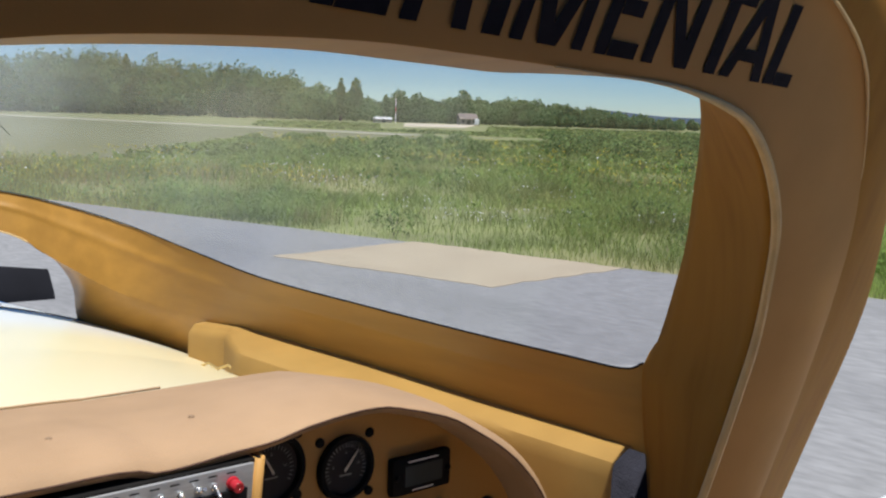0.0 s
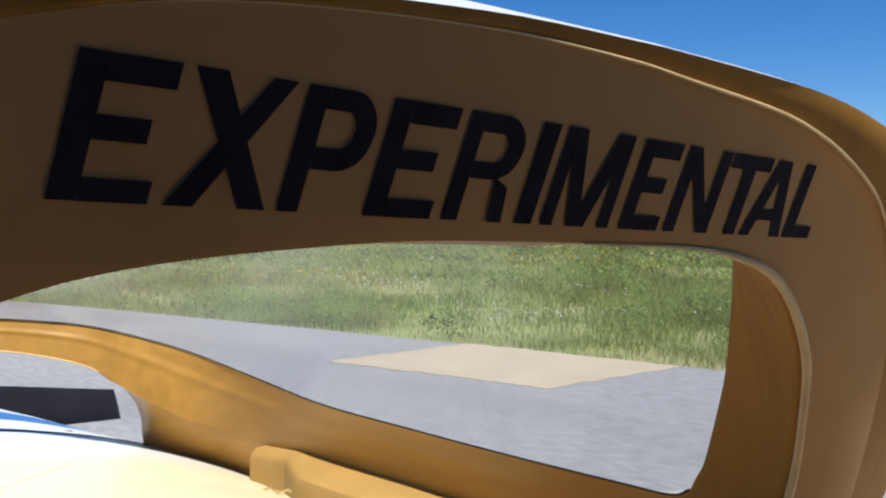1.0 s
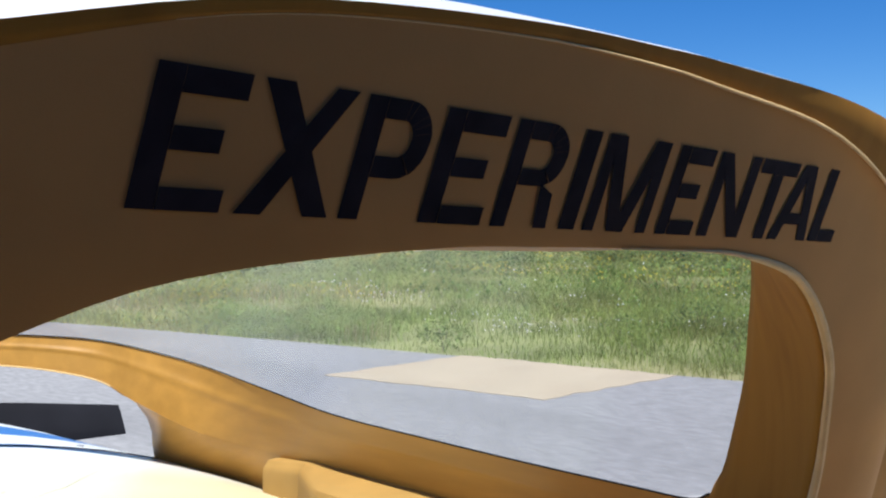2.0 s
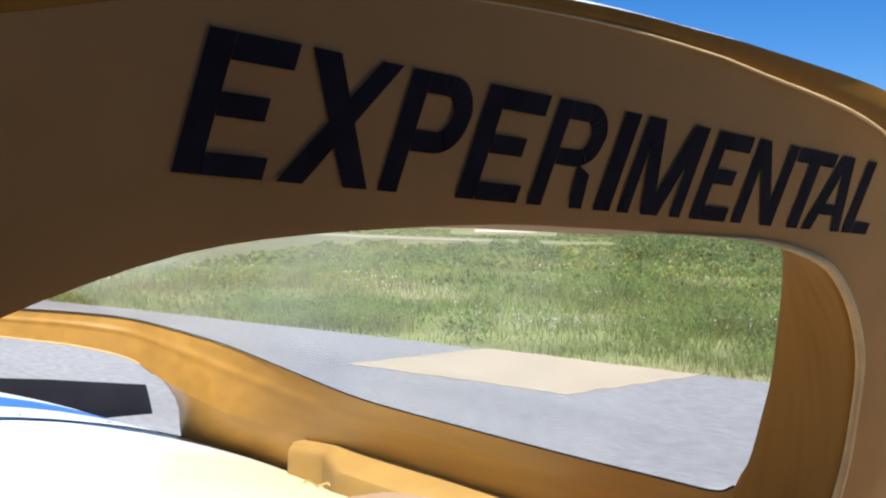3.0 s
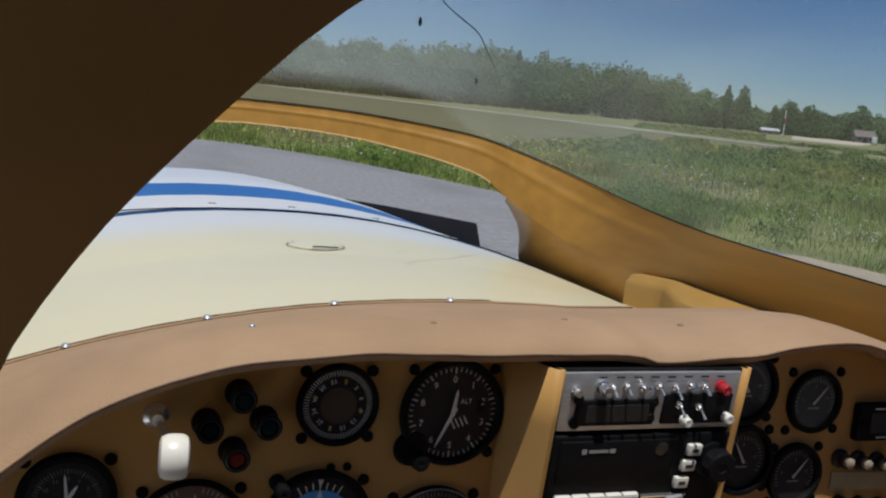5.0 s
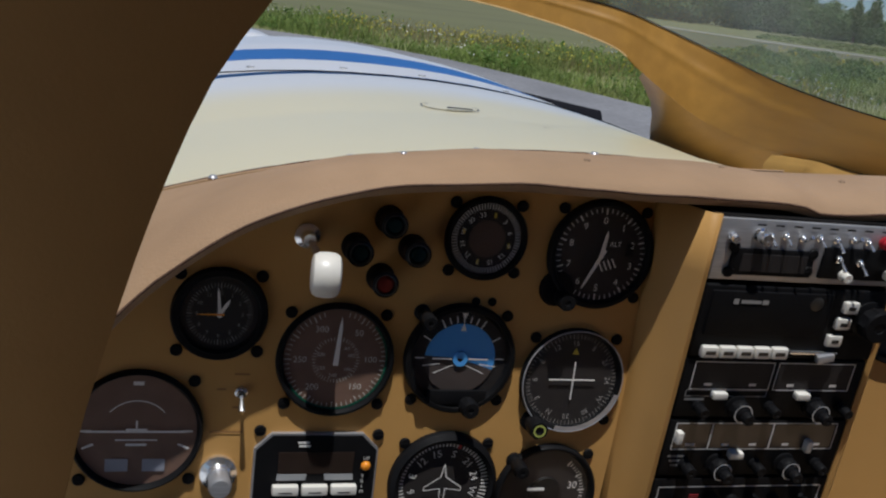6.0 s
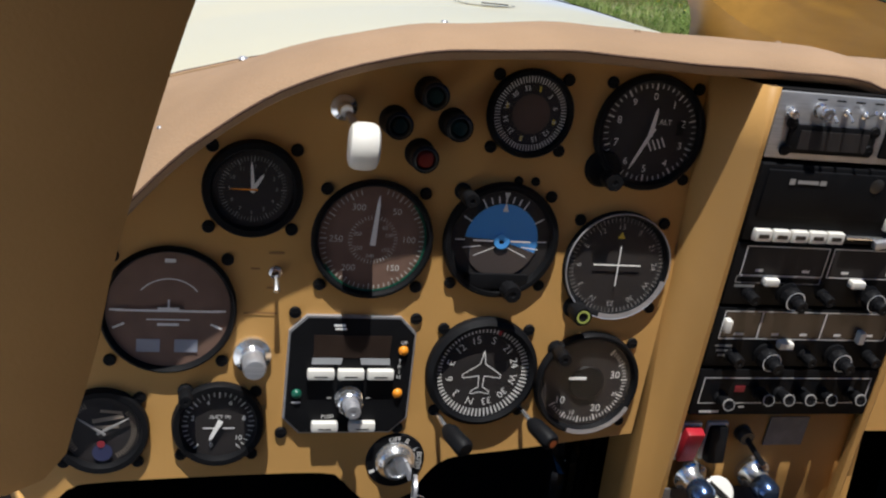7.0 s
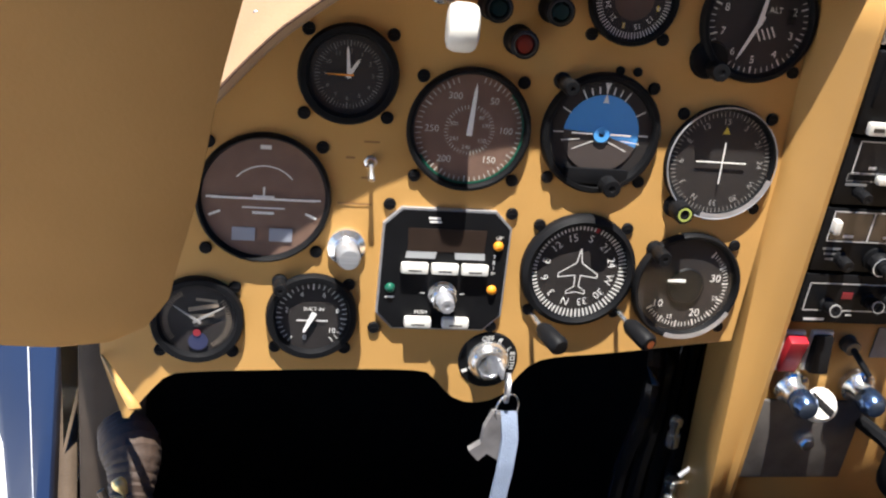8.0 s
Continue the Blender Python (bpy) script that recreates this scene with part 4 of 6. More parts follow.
part("board_left", board([*[(x, z - 0.001) for x, z in up], (-0.094, 1.095), *[tuple(p) for p in low_left], (-0.5405, 0.751), (-0.5545, 0.797)]), PANEL_TAN, panel, smooth=False)
up = [tuple(p) for p in lip if p[0] > 0.088]
part("board_right", board([(0.088, 1.094), *[(x, z - 0.001) for x, z in up], (0.404, 0.82), (0.088, 0.82)]), PANEL_TAN, panel, smooth=False)

b = grid([[Vector((x, 0.075 - 0.3 * (x + 0.62), z)) - PO for z in (0.45, 0.6, 0.75, 0.88)] for x in (-0.578, -0.565, -0.55, -0.53)])
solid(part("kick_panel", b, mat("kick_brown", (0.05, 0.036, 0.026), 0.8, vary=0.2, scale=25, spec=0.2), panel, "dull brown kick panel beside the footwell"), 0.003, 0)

# radio console, its face leaning aft at the top
console = thing("radio_console", "tan centre console housing for the radios", "console", (0.0, 0.0, 0.9))
CO = Vector((0.0, 0.0, 0.9))
CL, CR = -0.079, 0.076
face_y = lambda z: -0.045 + (1.09 - z) * 0.136


def side(x0, x1, sgn):
    rows = []
    for z in (1.094, 1.05, 0.98, 0.9, 0.84, 0.78, 0.72, 0.6):
        rows.append([Vector(p) - CO for p in ((x0, 0.05, z), (x0, -0.001, z), (x0 + (x1 - x0) * 0.45, face_y(z) * 0.5, z), (x1 - sgn * 0.004, face_y(z) - 0.0, z), (x1, face_y(z) - 0.004, z), (x1 + sgn * 0.003, face_y(z) - 0.003, z), (x1 + sgn * 0.003, face_y(z) + 0.02, z))])
    return grid(rows)


solid(part("cheek", side(CL - 0.024, CL - 0.003, 1), PANEL_TAN, console), 0.002, 0)
solid(part("cheek", side(CR + 0.013, CR + 0.003, -1), PANEL_TAN, console), 0.002, 0)
b = grid([[Vector((x, face_y(z) + 0.006, z)) - CO for x in (CL, CR)] for z in (0.845, 0.78, 0.72, 0.6)])
solid(part("lower_face", b, PANEL_TAN, console), 0.003, 0)
# top is black to paint in the shadow gap under the glareshield
b = grid([[Vector((x, y, 1.094)) - CO for x in (CL - 0.004, CR + 0.004)] for y in (-0.046, 0.02)])
solid(part("top", b, MATTE, console), 0.003, -1)
part("backing", box((CR - CL, 0.004, 0.26), Vector((0, 0.03, 0.965)) - CO), MATTE, console)

# footwell: hose and cables under the panel
HOSE = mat("brown_hose", (0.05, 0.03, 0.02), 0.7, vary=0.3, scale=40, bump=0.6, bump_scale=120)
hose = thing("air_hose", "crumpled brown ribbed air hose beside the panel", "hose", (-0.545, -0.02, 0.62))
pts = spline([(0.0, 0.06, 0.10), (0.01, 0.03, 0.09), (0.012, 0.0, 0.05), (0.03, -0.01, 0.0), (0.05, 0.0, -0.06), (0.05, 0.02, -0.15)], 150)
part("tube", tube(pts, lambda t: 0.018 + 0.0007 * math.sin(t * 330) + 0.003 * math.sin(t * 23), 12), HOSE, hose)
part("clamp", tube(spline([(0.006, -0.03, 0.115), (0.012, -0.034, 0.105), (0.006, -0.036, 0.098)], 9), lambda t: 0.0035 + 0.0015 * math.sin(9 * t), 10), BRASS, hose, "brass hose fitting")
part("clamp", tube(spline([(-0.042, -0.02, 0.09), (-0.03, -0.03, 0.06), (-0.014, -0.035, 0.03), (-0.006, -0.03, 0.0)], 14), 0.0022, 8), BRASS, hose, "thin brass line beside the hose")
part("strap", tube(spline([(-0.005, -0.02, 0.10), (0.02, -0.03, 0.05), (0.035, -0.035, 0.0), (0.055, -0.03, -0.06)], 20), 0.003, 8), mat("tan_strap", (0.22, 0.14, 0.07), 0.7), hose, "tan strap along the hose")
bracket = thing("panel_bracket", "lit tan edge of the panel side bracket", "bracket", (-0.535, 0.02, 0.74))
tip, foot = [(-0.0195, -0.021, 0.058), (-0.0175, -0.021, 0.058)], [(0.0025, -0.060, 0.040), (0.0105, -0.060, 0.041)]
rows = [[Vector(a) + (Vector(b) - Vector(a)) * t for a, b in zip(tip, foot)] for t in np.linspace(0, 1, 5)]
solid(part("flange", grid(rows), PANEL_TAN, bracket), 0.002, 0)
loom = thing("cable_loom", "glossy black cable bundle under the panel", "cables", (-0.105, 0.10, 0.70))
GLOSSY = mat("glossy_black", (0.012, 0.012, 0.014), 0.15)
for k in range(5):
    part("cable", tube(spline([(0.012 * k - 0.02, 0.0, 0.11), (0.014 * k - 0.03, -0.03 + 0.01 * k, 0.03), (0.016 * k - 0.03, 0.0, -0.06), (0.012 * k - 0.02, 0.02, -0.2)], 24), 0.007 + 0.001 * (k % 2), 8), GLOSSY, loom)
part("wire", tube(spline([(-0.085, 0.0, 0.10), (-0.09, -0.01, 0.085), (-0.10, 0.0, 0.06)], 10), 0.0014, 6), ORANGE, loom, "thin orange wire")
for u, v, r in ((-0.012, 0.012, 0.006), (-0.004, -0.045, 0.007)):
    part("fitting", lathe([(r * 0.6, -0.012), (r, -0.01), (r, 0.0), (r * 0.7, 0.001), (r * 0.7, 0.008), (r, 0.009), (r, 0.014), (r * 0.5, 0.016)], 10, (u, -0.05, v), axis="Z"), CHROME, loom, "chrome hose fitting")
part("cable", tube(spline([(0.02, -0.05, 0.03), (0.014, -0.06, 0.0), (-0.006, -0.062, -0.02)], 12), 0.0022, 8), STEEL, loom, "bare steel cable")


# instruments -------------------------------------------------------------------
def flat(d):
    """Points on an instrument's face, d metres in front of the panel."""
    return lambda u, v: Vector((u, -d, v))


def ticks(bm, d, r0, r1, n, a0=90.0, span=360.0, w=0.0007, skip=()):
    """Radial marks, clockwise from a0 degrees."""
    m = n if span >= 359 else n + 1
    for i in range(m):
        if i in skip:
            continue
        a = radians(a0 - span * i / n)
        quad(bm, flat(d), r1 - r0, w, (r0 + r1) / 2 * math.cos(a), (r0 + r1) / 2 * math.sin(a), a)


def ring_text(bm, d, items, r, h, a0=90.0, span=360.0, upright=False, turn=0.0):
    """Writes items round a circle, clockwise from a0 degrees."""
    n = len(items) if span >= 359 else len(items) - 1
    for i, s in enumerate(items):
        if not s:
            continue
        a = radians(a0 - span * i / n)
        t = 0 if upright else a - math.pi / 2 + turn
        c, q = math.cos(t), math.sin(t)
        cx, cz = r * math.cos(a), r * math.sin(a)
        write(bm, s, lambda u, v: Vector((cx + c * u - q * v, -d, cz + q * u + c * v)), h)


def pointer(length, tail, w, angle, d):
    """A flat needle with a taper, turned clockwise from straight up by angle degrees."""
    b = bmesh.new()
    a = radians(90 - angle)
    c, s = math.cos(a), math.sin(a)
    out = [(-tail, -w * 0.6), (length * 0.8, -w * 0.35), (length, 0), (length * 0.8, w * 0.35), (-tail, w * 0.6)]
    lo = [b.verts.new((c * p - s * q, -d, s * p + c * q)) for p, q in out]
    hi = [b.verts.new((c * p - s * q, -d - 0.0008, s * p + c * q)) for p, q in out]
    b.faces.new(hi)
    for i in range(5):
        b.faces.new((lo[i], lo[(i + 1) % 5], hi[(i + 1) % 5], hi[i]))
    bmesh.ops.recalc_face_normals(b, faces=b.faces)
    return b


SCREW = None


def screw_mesh():
    global SCREW
    if SCREW is None:
        b = lathe([(0, 0.0022), (0.0036, 0.0022), (0.0042, 0.0012), (0.0042, 0.0)], 12)
        box((0.0052, 0.0008, 0.0009), (0, -0.0022, 0), bm=b)
        ob = part("screw", b, BLACK)
        SCREW = ob.data
        bpy.data.objects.remove(ob)
    return SCREW


def put_screw(parent, u, v, d=0.0):
    ob = new("screw", screw_mesh())
    ob.parent = parent
    ob.location = (u, -d, v)
    return ob


def knob(name, parent, u, v, r, length, material=BLACK, base=0.0, lean=(0, 0), label="", knurl=True):
    """A turned knob that stands out from the face, with a grip ring and a dished end."""
    b = lathe([(r * 1.15, 0.0), (r * 1.15, 0.002), (r * 0.8, 0.003), (r * 0.8, length * 0.35), (r, length * 0.42), (r, length * 0.92), (r * 0.9, length), (r * 0.35, length), (r * 0.3, length * 0.96), (0, length * 0.96)], 20)
    if knurl:
        for f in [f for f in b.verts if abs(math.hypot(f.co.x, f.co.z) - r) < 1e-5]:
            k = 1 + 0.05 * math.cos(10 * math.atan2(f.co.z, f.co.x))
            f.co.x *= k
            f.co.z *= k
    ob = part(name, b, material, parent, label)
    ob.matrix_local = Matrix.Translation((u, -base, v)) @ pose(0, 0, 0, lean[0], 0, lean[1])
    return ob


def toggle(parent, u, v, base=0.0, down=True, length=0.012, name="toggle"):
    nut = part(name, lathe([(0.0045, 0.0), (0.0045, 0.002), (0.003, 0.0025), (0.003, 0.005), (0.0022, 0.006), (0, 0.006)], 8, (0, 0, 0)), CHROME, parent, "chrome toggle switch")
    nut.location = (u, -base, v)
    s = -1 if down else 1
    bat = part("bat", tube([(0, -0.004, 0), (0, -0.004 - length * 0.5, s * length * 0.35), (0, -0.004 - length * 0.9, s * length * 0.7)], lambda t: 0.0010 + 0.0012 * t, 8), CHROME, nut)
    return nut


SPREAD = {}


def gauge(name, label, x, z, r, spacing, knobs=(), dial=DIAL, proud=0.006, screws=(1, 1, 1, 1), rim=BLACK, group="panel instruments", face=0.82):
    """A round panel instrument: bezel, recessed dial and cover glass, four screws."""
    g = thing(name, label, "gauge", (x, 0, z), group)
    part("bezel", lathe([(r * (face - 0.02), 0.001), (r * (face + 0.01), proud * 0.7), (r * (face + 0.03), proud), (r * 0.97, proud), (r, proud * 0.75), (r * 1.01, 0.0)], 44), rim, g)
    b = disc(bmesh.new(), flat(0.0012), r * face, 40)
    part("dial", b, dial, g, smooth=False)
    b = disc(bmesh.new(), flat(proud * 0.62), r * (face + 0.005), 40)
    gl = part("cover_glass", b, DIAL_GLASS, g, smooth=False)
    gl.visible_shadow = False
    h = spacing / 2
    SPREAD[g] = face / 0.82
    for on, (u, v) in zip(screws, ((-h, h), (h, h), (-h, -h), (h, -h))):
        if on:
            put_screw(g, u, v)
    return g


def marks(g, build, material=INK, name="markings", label=""):
    b = bmesh.new()
    build(b)
    return part(name, b, material, g, label, smooth=False)


BIG, SMALL = 0.0405, 0.0305
F = 0.0022

# clock
g = gauge("panel_clock", "black round panel clock with white hands", -0.405, 0.996, 0.0315, 0.0525)
marks(g, lambda b: (ticks(b, F, 0.0185, 0.0215, 60, w=0.0004), ticks(b, F, 0.0175, 0.0215, 12, w=0.0007), ring_text(b, F, ["12", "1", "2", "3", "4", "5", "6", "7", "8", "9", "10", "11"], 0.0148, 0.0026, upright=True)), mat("grey_marking", (0.26, 0.25, 0.24), 0.7))
part("hand", pointer(0.0185, 0.002, 0.0022, -6, F + 0.0006), INK, g)
part("hand", pointer(0.012, 0.002, 0.0026, 32, F + 0.0004), INK, g)
part("second_hand", pointer(0.015, 0.003, 0.0010, -90, F + 0.0012), ORANGE, g, "thin orange hand")

# airspeed indicator
g = gauge("airspeed_indicator", "round airspeed indicator, reflected cabin brown in its dial colour", -0.325, 0.9655, 0.0405, 0.0655, dial=BROWN_DIAL, face=0.91)


def dial_text(b, items, r, h, d=F):
    """Upright numerals at given clock angles, in degrees clockwise from the top."""
    for txt, cw in items:
        cx, cz = r * math.sin(radians(cw)), r * math.cos(radians(cw))
        write(b, txt, lambda u, v: Vector((cx + u, -d, cz + v)), h)


def airspeed(b):
    ticks(b, F, 0.0285, 0.0318, 60, w=0.0005, skip=(58, 59, 0, 1))
    ticks(b, F, 0.0275, 0.0318, 12, w=0.0008, skip=(0,))
    dial_text(b, (("50", 36), ("100", 88), ("150", 141), ("200", 217), ("250", 270), ("300", 333)), 0.0222, 0.0040)
    ticks(b, F, 0.0125, 0.0150, 44, w=0.0004)
    dial_text(b, (("60", 40), ("100", 72), ("150", 126), ("240", 186), ("250", 238), ("300", 290)), 0.0102, 0.0024)


marks(g, airspeed, mat("faded_marking", (0.60, 0.57, 0.52), 0.7))
marks(g, lambda b: disc(b, flat(F + 0.0002), 0.0325, 24, 0, 0, 0.0312, radians(45), radians(-150)), GREEN, "green_arc", "green speed arc")
part("needle", pointer(0.028, 0.003, 0.0028, 3, F + 0.0012), INK, g)

# turn coordinator
g = gauge("turn_coordinator", "round turn coordinator with a white aeroplane symbol", -0.4535, 0.9125, 0.043, 0.071, dial=BROWN_DIAL, face=0.93)


def turn_face(b):
    quad(b, flat(F + 0.0006), 0.058, 0.0013, 0, 0.0)
    quad(b, flat(F + 0.0008), 0.012, 0.0026, 0, 0.0008)
    quad(b, flat(F + 0.0008), 0.0012, 0.006, 0, 0.004)
    for s in (-1, 1):
        quad(b, flat(F), 0.007, 0.0013, s * 0.0285, 0.0 + 0.0001)
        quad(b, flat(F), 0.007, 0.0014, s * 0.027, -0.0095, s * -0.42)
    disc(b, flat(F), 0.0205, 20, 0, -0.001, 0.0198, radians(40), radians(140))
    quad(b, flat(F), 0.024, 0.0008, 0, -0.0055)
    quad(b, flat(F), 0.012, 0.0016, 0, -0.0085)
    quad(b, flat(F), 0.006, 0.0024, 0, 0.030)


marks(g, turn_face, mat("dull_marking", (0.78, 0.76, 0.74), 0.7))
marks(g, lambda b: [quad(b, flat(F), 0.013, 0.008, s * 0.0105, -0.0215) for s in (-1, 1)], mat("pale_blue_mark", (0.30, 0.31, 0.36), 0.6), "level_window", "two pale blue level windows")

# engine cluster at the lower left
g = gauge("engine_gauge", "small black round engine gauge with crossed needles", -0.493, 0.8265, 0.0305, 0.047)
marks(g, lambda b: (ticks(b, F, 0.019, 0.0225, 20, 220, 100, 0.0006), ticks(b, F, 0.019, 0.0225, 20, 40, 100, 0.0006), quad(b, flat(F), 0.02, 0.003, 0.004, 0.009, 0.2), quad(b, flat(F), 0.014, 0.002, 0.006, 0.014, -0.1), quad(b, flat(F), 0.016, 0.0025, 0.003, 0.003, 0.05)), mat("tarnished_marking", (0.25, 0.20, 0.15), 0.7))
part("needle", pointer(0.020, 0.003, 0.0014, 60, F + 0.001), bpy.data.materials["grey_marking"], g)
part("needle", pointer(0.019, 0.003, 0.0014, -55, F + 0.0016), bpy.data.materials["grey_marking"], g)
marks(g, lambda b: disc(b, flat(F + 0.001), 0.0026, 14, 0, -0.009), mat("dull_red_mark", (0.25, 0.02, 0.03), 0.6), "red_mark", "red centre mark")
marks(g, lambda b: disc(b, flat(F + 0.0004), 0.0065, 16, 0.001, -0.0155), mat("cluster_blue", (0.03, 0.035, 0.09), 0.6), "blue_field", "dark blue lower field")

# suction gauge
g = gauge("suction_gauge", "small black suction gauge with a white needle", -0.418, 0.831, 0.0305, 0.047, screws=(0, 1, 1, 1))


def suction(b):
    ring_text(b, F, ["", "2", "4", "6", "8", "10"], 0.0175, 0.0036, 215, 250, upright=True)
    ticks(b, F, 0.0205, 0.0238, 30, 230, 280, 0.0005)
    ticks(b, F, 0.0195, 0.0238, 6, 230, 280, 0.0009)
    write(b, "SUCT IN", lambda u, v: Vector((u + 0.001, -F, v + 0.0055)), 0.0026)
    quad(b, flat(F), 0.008, 0.0009, -0.006, -0.003)
    quad(b, flat(F), 0.008, 0.0009, 0.007, -0.003)
    write(b, "0", lambda u, v: Vector((u - 0.004, -F, v - 0.0155)), 0.0036)


marks(g, suction)
part("needle", pointer(0.013, 0.0035, 0.0030, 205, F + 0.0012), INK, g)
knob("knob", g, -0.0225, 0.024, 0.0045, 0.018, BLACK)

# remote compass
g = gauge("compass_indicator", "small black compass card gauge with white marks", -0.2285, 1.0565, 0.0295, 0.048, face=0.86)


def rose(b, r, h, d=F, turn=0.0):
    names = ["N", "3", "6", "E", "12", "15", "S", "21", "24", "W", "30", "33"]
    ring_text(b, d, names, r, h, 90 + turn)


marks(g, lambda b: (ticks(b, F, 0.0200, 0.0238, 72, w=0.0006), ring_text(b, F, ["33", "", "3", "6", "9", "12", "15", "S", "21", "24", "W", "30"], 0.0165, 0.0032, 105)))
for a in (75, 165, 255, 345):
    marks(g, lambda b: quad(b, flat(F), 0.0015, 0.0034, 0.0165 * math.cos(radians(a)), 0.0165 * math.sin(radians(a))), YELLOW, "yellow_mark", "yellow cardinal mark")
b = disc(bmesh.new(), flat(F + 0.0012), 0.0125, 28)
part("hub_disc", b, mat("hub_brown", (0.085, 0.05, 0.038), 0.6, vary=0.15, scale=90), g, smooth=False)

# altimeter
g = gauge("altimeter", "round black altimeter with white numerals and two hands", -0.1415, 1.0495, 0.040, 0.0635, face=0.88)


def altimeter(b):
    ticks(b, F, 0.0285, 0.0315, 50, w=0.0005)
    ticks(b, F, 0.0272, 0.0315, 10, w=0.0010)
    ring_text(b, F, ["0", "1", "2", "3", "4", "5", "6", "7", "8", "9"], 0.0232, 0.0046, upright=True)
    write(b, "ALT", lambda u, v: Vector((u + 0.0095, -F, v + 0.0075)), 0.0034)


marks(g, altimeter)
part("hand", pointer(0.0265, 0.004, 0.0022, 206, F + 0.0018), INK, g)
part("hand", pointer(0.0165, 0.002, 0.0026, 8, F + 0.0012), INK, g)
marks(g, lambda b: [quad(b, flat(F + 0.0004), 0.001, 0.007, 0.001 + 0.003 * k, -0.0085 + 0.001 * k, 0.5) for k in range(4)], INK, "hatch_marks")
marks(g, lambda b: quad(b, flat(F), 0.0062, 0.009, 0.0205, 0.004), MATTE, "subscale_window", "pressure window")
knob("knob", g, -0.027, -0.032, 0.0062, 0.02, BLACK)
part("knob_boss", lathe([(0.0, 0.004), (0.012, 0.004), (0.0135, 0.0)], 20, (-0.029, 0, -0.027)), BLACK, g)

# artificial horizon
g = gauge("attitude_indicator", "round attitude indicator with a blue sky disc", -0.2365, 0.9685, 0.0405, 0.064, screws=(0, 1, 1, 1), face=0.87)
b = bmesh.new()
disc(b, flat(F), 0.0245, 30, 0, 0, 0, radians(-18), radians(176))
part("sky_disc", b, SKYBLUE, g, "blue upper half of the horizon disc", smooth=False)
b = bmesh.new()
disc(b, flat(F), 0.0245, 30, 0, 0, 0, radians(176), radians(342))
part("earth_disc", b, EARTH, g, "brown lower half of the horizon disc", smooth=False)


def horizon(b):
    for a in (30, 60, 70, 80, 90, 100, 110, 120, 150, 180, 0):
        L = 0.0065 if a in (30, 60, 120, 150, 0, 180) else 0.0045
        quad(b, flat(F), L, 0.0009, 0.0275 * math.cos(radians(a)), 0.0275 * math.sin(radians(a)), radians(a))
    b.faces.new([b.verts.new(Vector(p)) for p in ((-0.002, -F - 0.0006, 0.0195), (0.002, -F - 0.0006, 0.0195), (0.0, -F - 0.0006, 0.0255))])
    b.faces.new([b.verts.new(Vector(p)) for p in ((-0.002, -F - 0.0004, 0.0320), (0.0, -F - 0.0004, 0.0262), (0.002, -F - 0.0004, 0.0320))])
    for s in (-1, 1):
        quad(b, flat(F + 0.0012), 0.0135, 0.0011, s * 0.0125, 0.0)
        quad(b, flat(F + 0.0004), 0.0145, 0.0006, s * 0.011, -0.0075, s * -0.42)
        quad(b, flat(F + 0.0004), 0.012, 0.0007, s * 0.0195, -0.0045, s * -0.12)


marks(g, horizon)
part("aircraft_symbol", lathe([(0.0022, 0.0), (0.0055, 0.0), (0.0055, 0.001), (0.0022, 0.001)], 18, (0, -F - 0.0006, 0)), SKYBLUE, g)
part("lower_shroud", box((0.044, 0.003, 0.011), (0, -0.0042, -0.0285), 0.001), BLACK, g)
knob("knob", g, 0.0075, -0.0325, 0.0062, 0.020, BLACK)
knob("caging_knob", g, -0.031, 0.033, 0.0050, 0.026, BLACK)

# course deviation indicator
g = gauge("course_indicator", "round course deviation indicator with crossed needles", -0.149, 0.9535, 0.0395, 0.0635, rim=BLACK, screws=(1, 1, 0, 1), face=0.92)
marks(g, lambda b: (ticks(b, F, 0.0285, 0.0315, 72, w=0.0004), rose(b, 0.0255, 0.0036, F, 150), quad(b, flat(F), 0.010, 0.0012, 0.000, -0.036)), mat("grey_white_marking", (0.38, 0.36, 0.34), 0.7))
part("needle", box((0.032, 0.0006, 0.0007), (0, -F - 0.001, 0.0005)), INK, g)
part("needle", box((0.0007, 0.0006, 0.026), (0.0005, -F - 0.0016, 0.0)), INK, g)
marks(g, lambda b: b.faces.new([b.verts.new(Vector(p)) for p in ((-0.0025, -F - 0.0006, 0.018), (0.0025, -F - 0.0006, 0.018), (0, -F - 0.0006, 0.0225))]), YELLOW, "index_mark", "yellow index triangle")
b = bmesh.new()
disc(b, flat(0.0066), 0.0392, 30, 0, 0, 0.0350, radians(-105), radians(-15))
part("silver_rim", b, STEEL, g, "worn silver patch of the rim", smooth=False)
part("thin_rim", lathe([(0.0385, 0.0066), (0.0391, 0.0069), (0.0396, 0.006)], 44), STEEL, g, "thin worn silver edge")
k = knob("knob", g, -0.0265, -0.0325, 0.0070, 0.020, BLACK)
part("knob_mark", disc(bmesh.new(), flat(0.0203), 0.0048, 20, 0, 0, 0.0034), mat("green_yellow_mark", (0.4, 0.45, 0.1), 0.6), k, "greenish ring mark", smooth=False)

# directional gyro
g = gauge("directional_gyro", "round directional gyro with a white compass rose", -0.2375, 0.8715, 0.0405, 0.0625, face=0.92)
marks(g, lambda b: (ticks(b, F, 0.0262, 0.0315, 72, w=0.0010), rose(b, 0.0215, 0.0048, F, 165)))
marks(g, lambda b: ticks(b, F + 0.0008, 0.0262, 0.0325, 1, 72, 360, 0.0022), RED, "red_bug", "red heading bug")


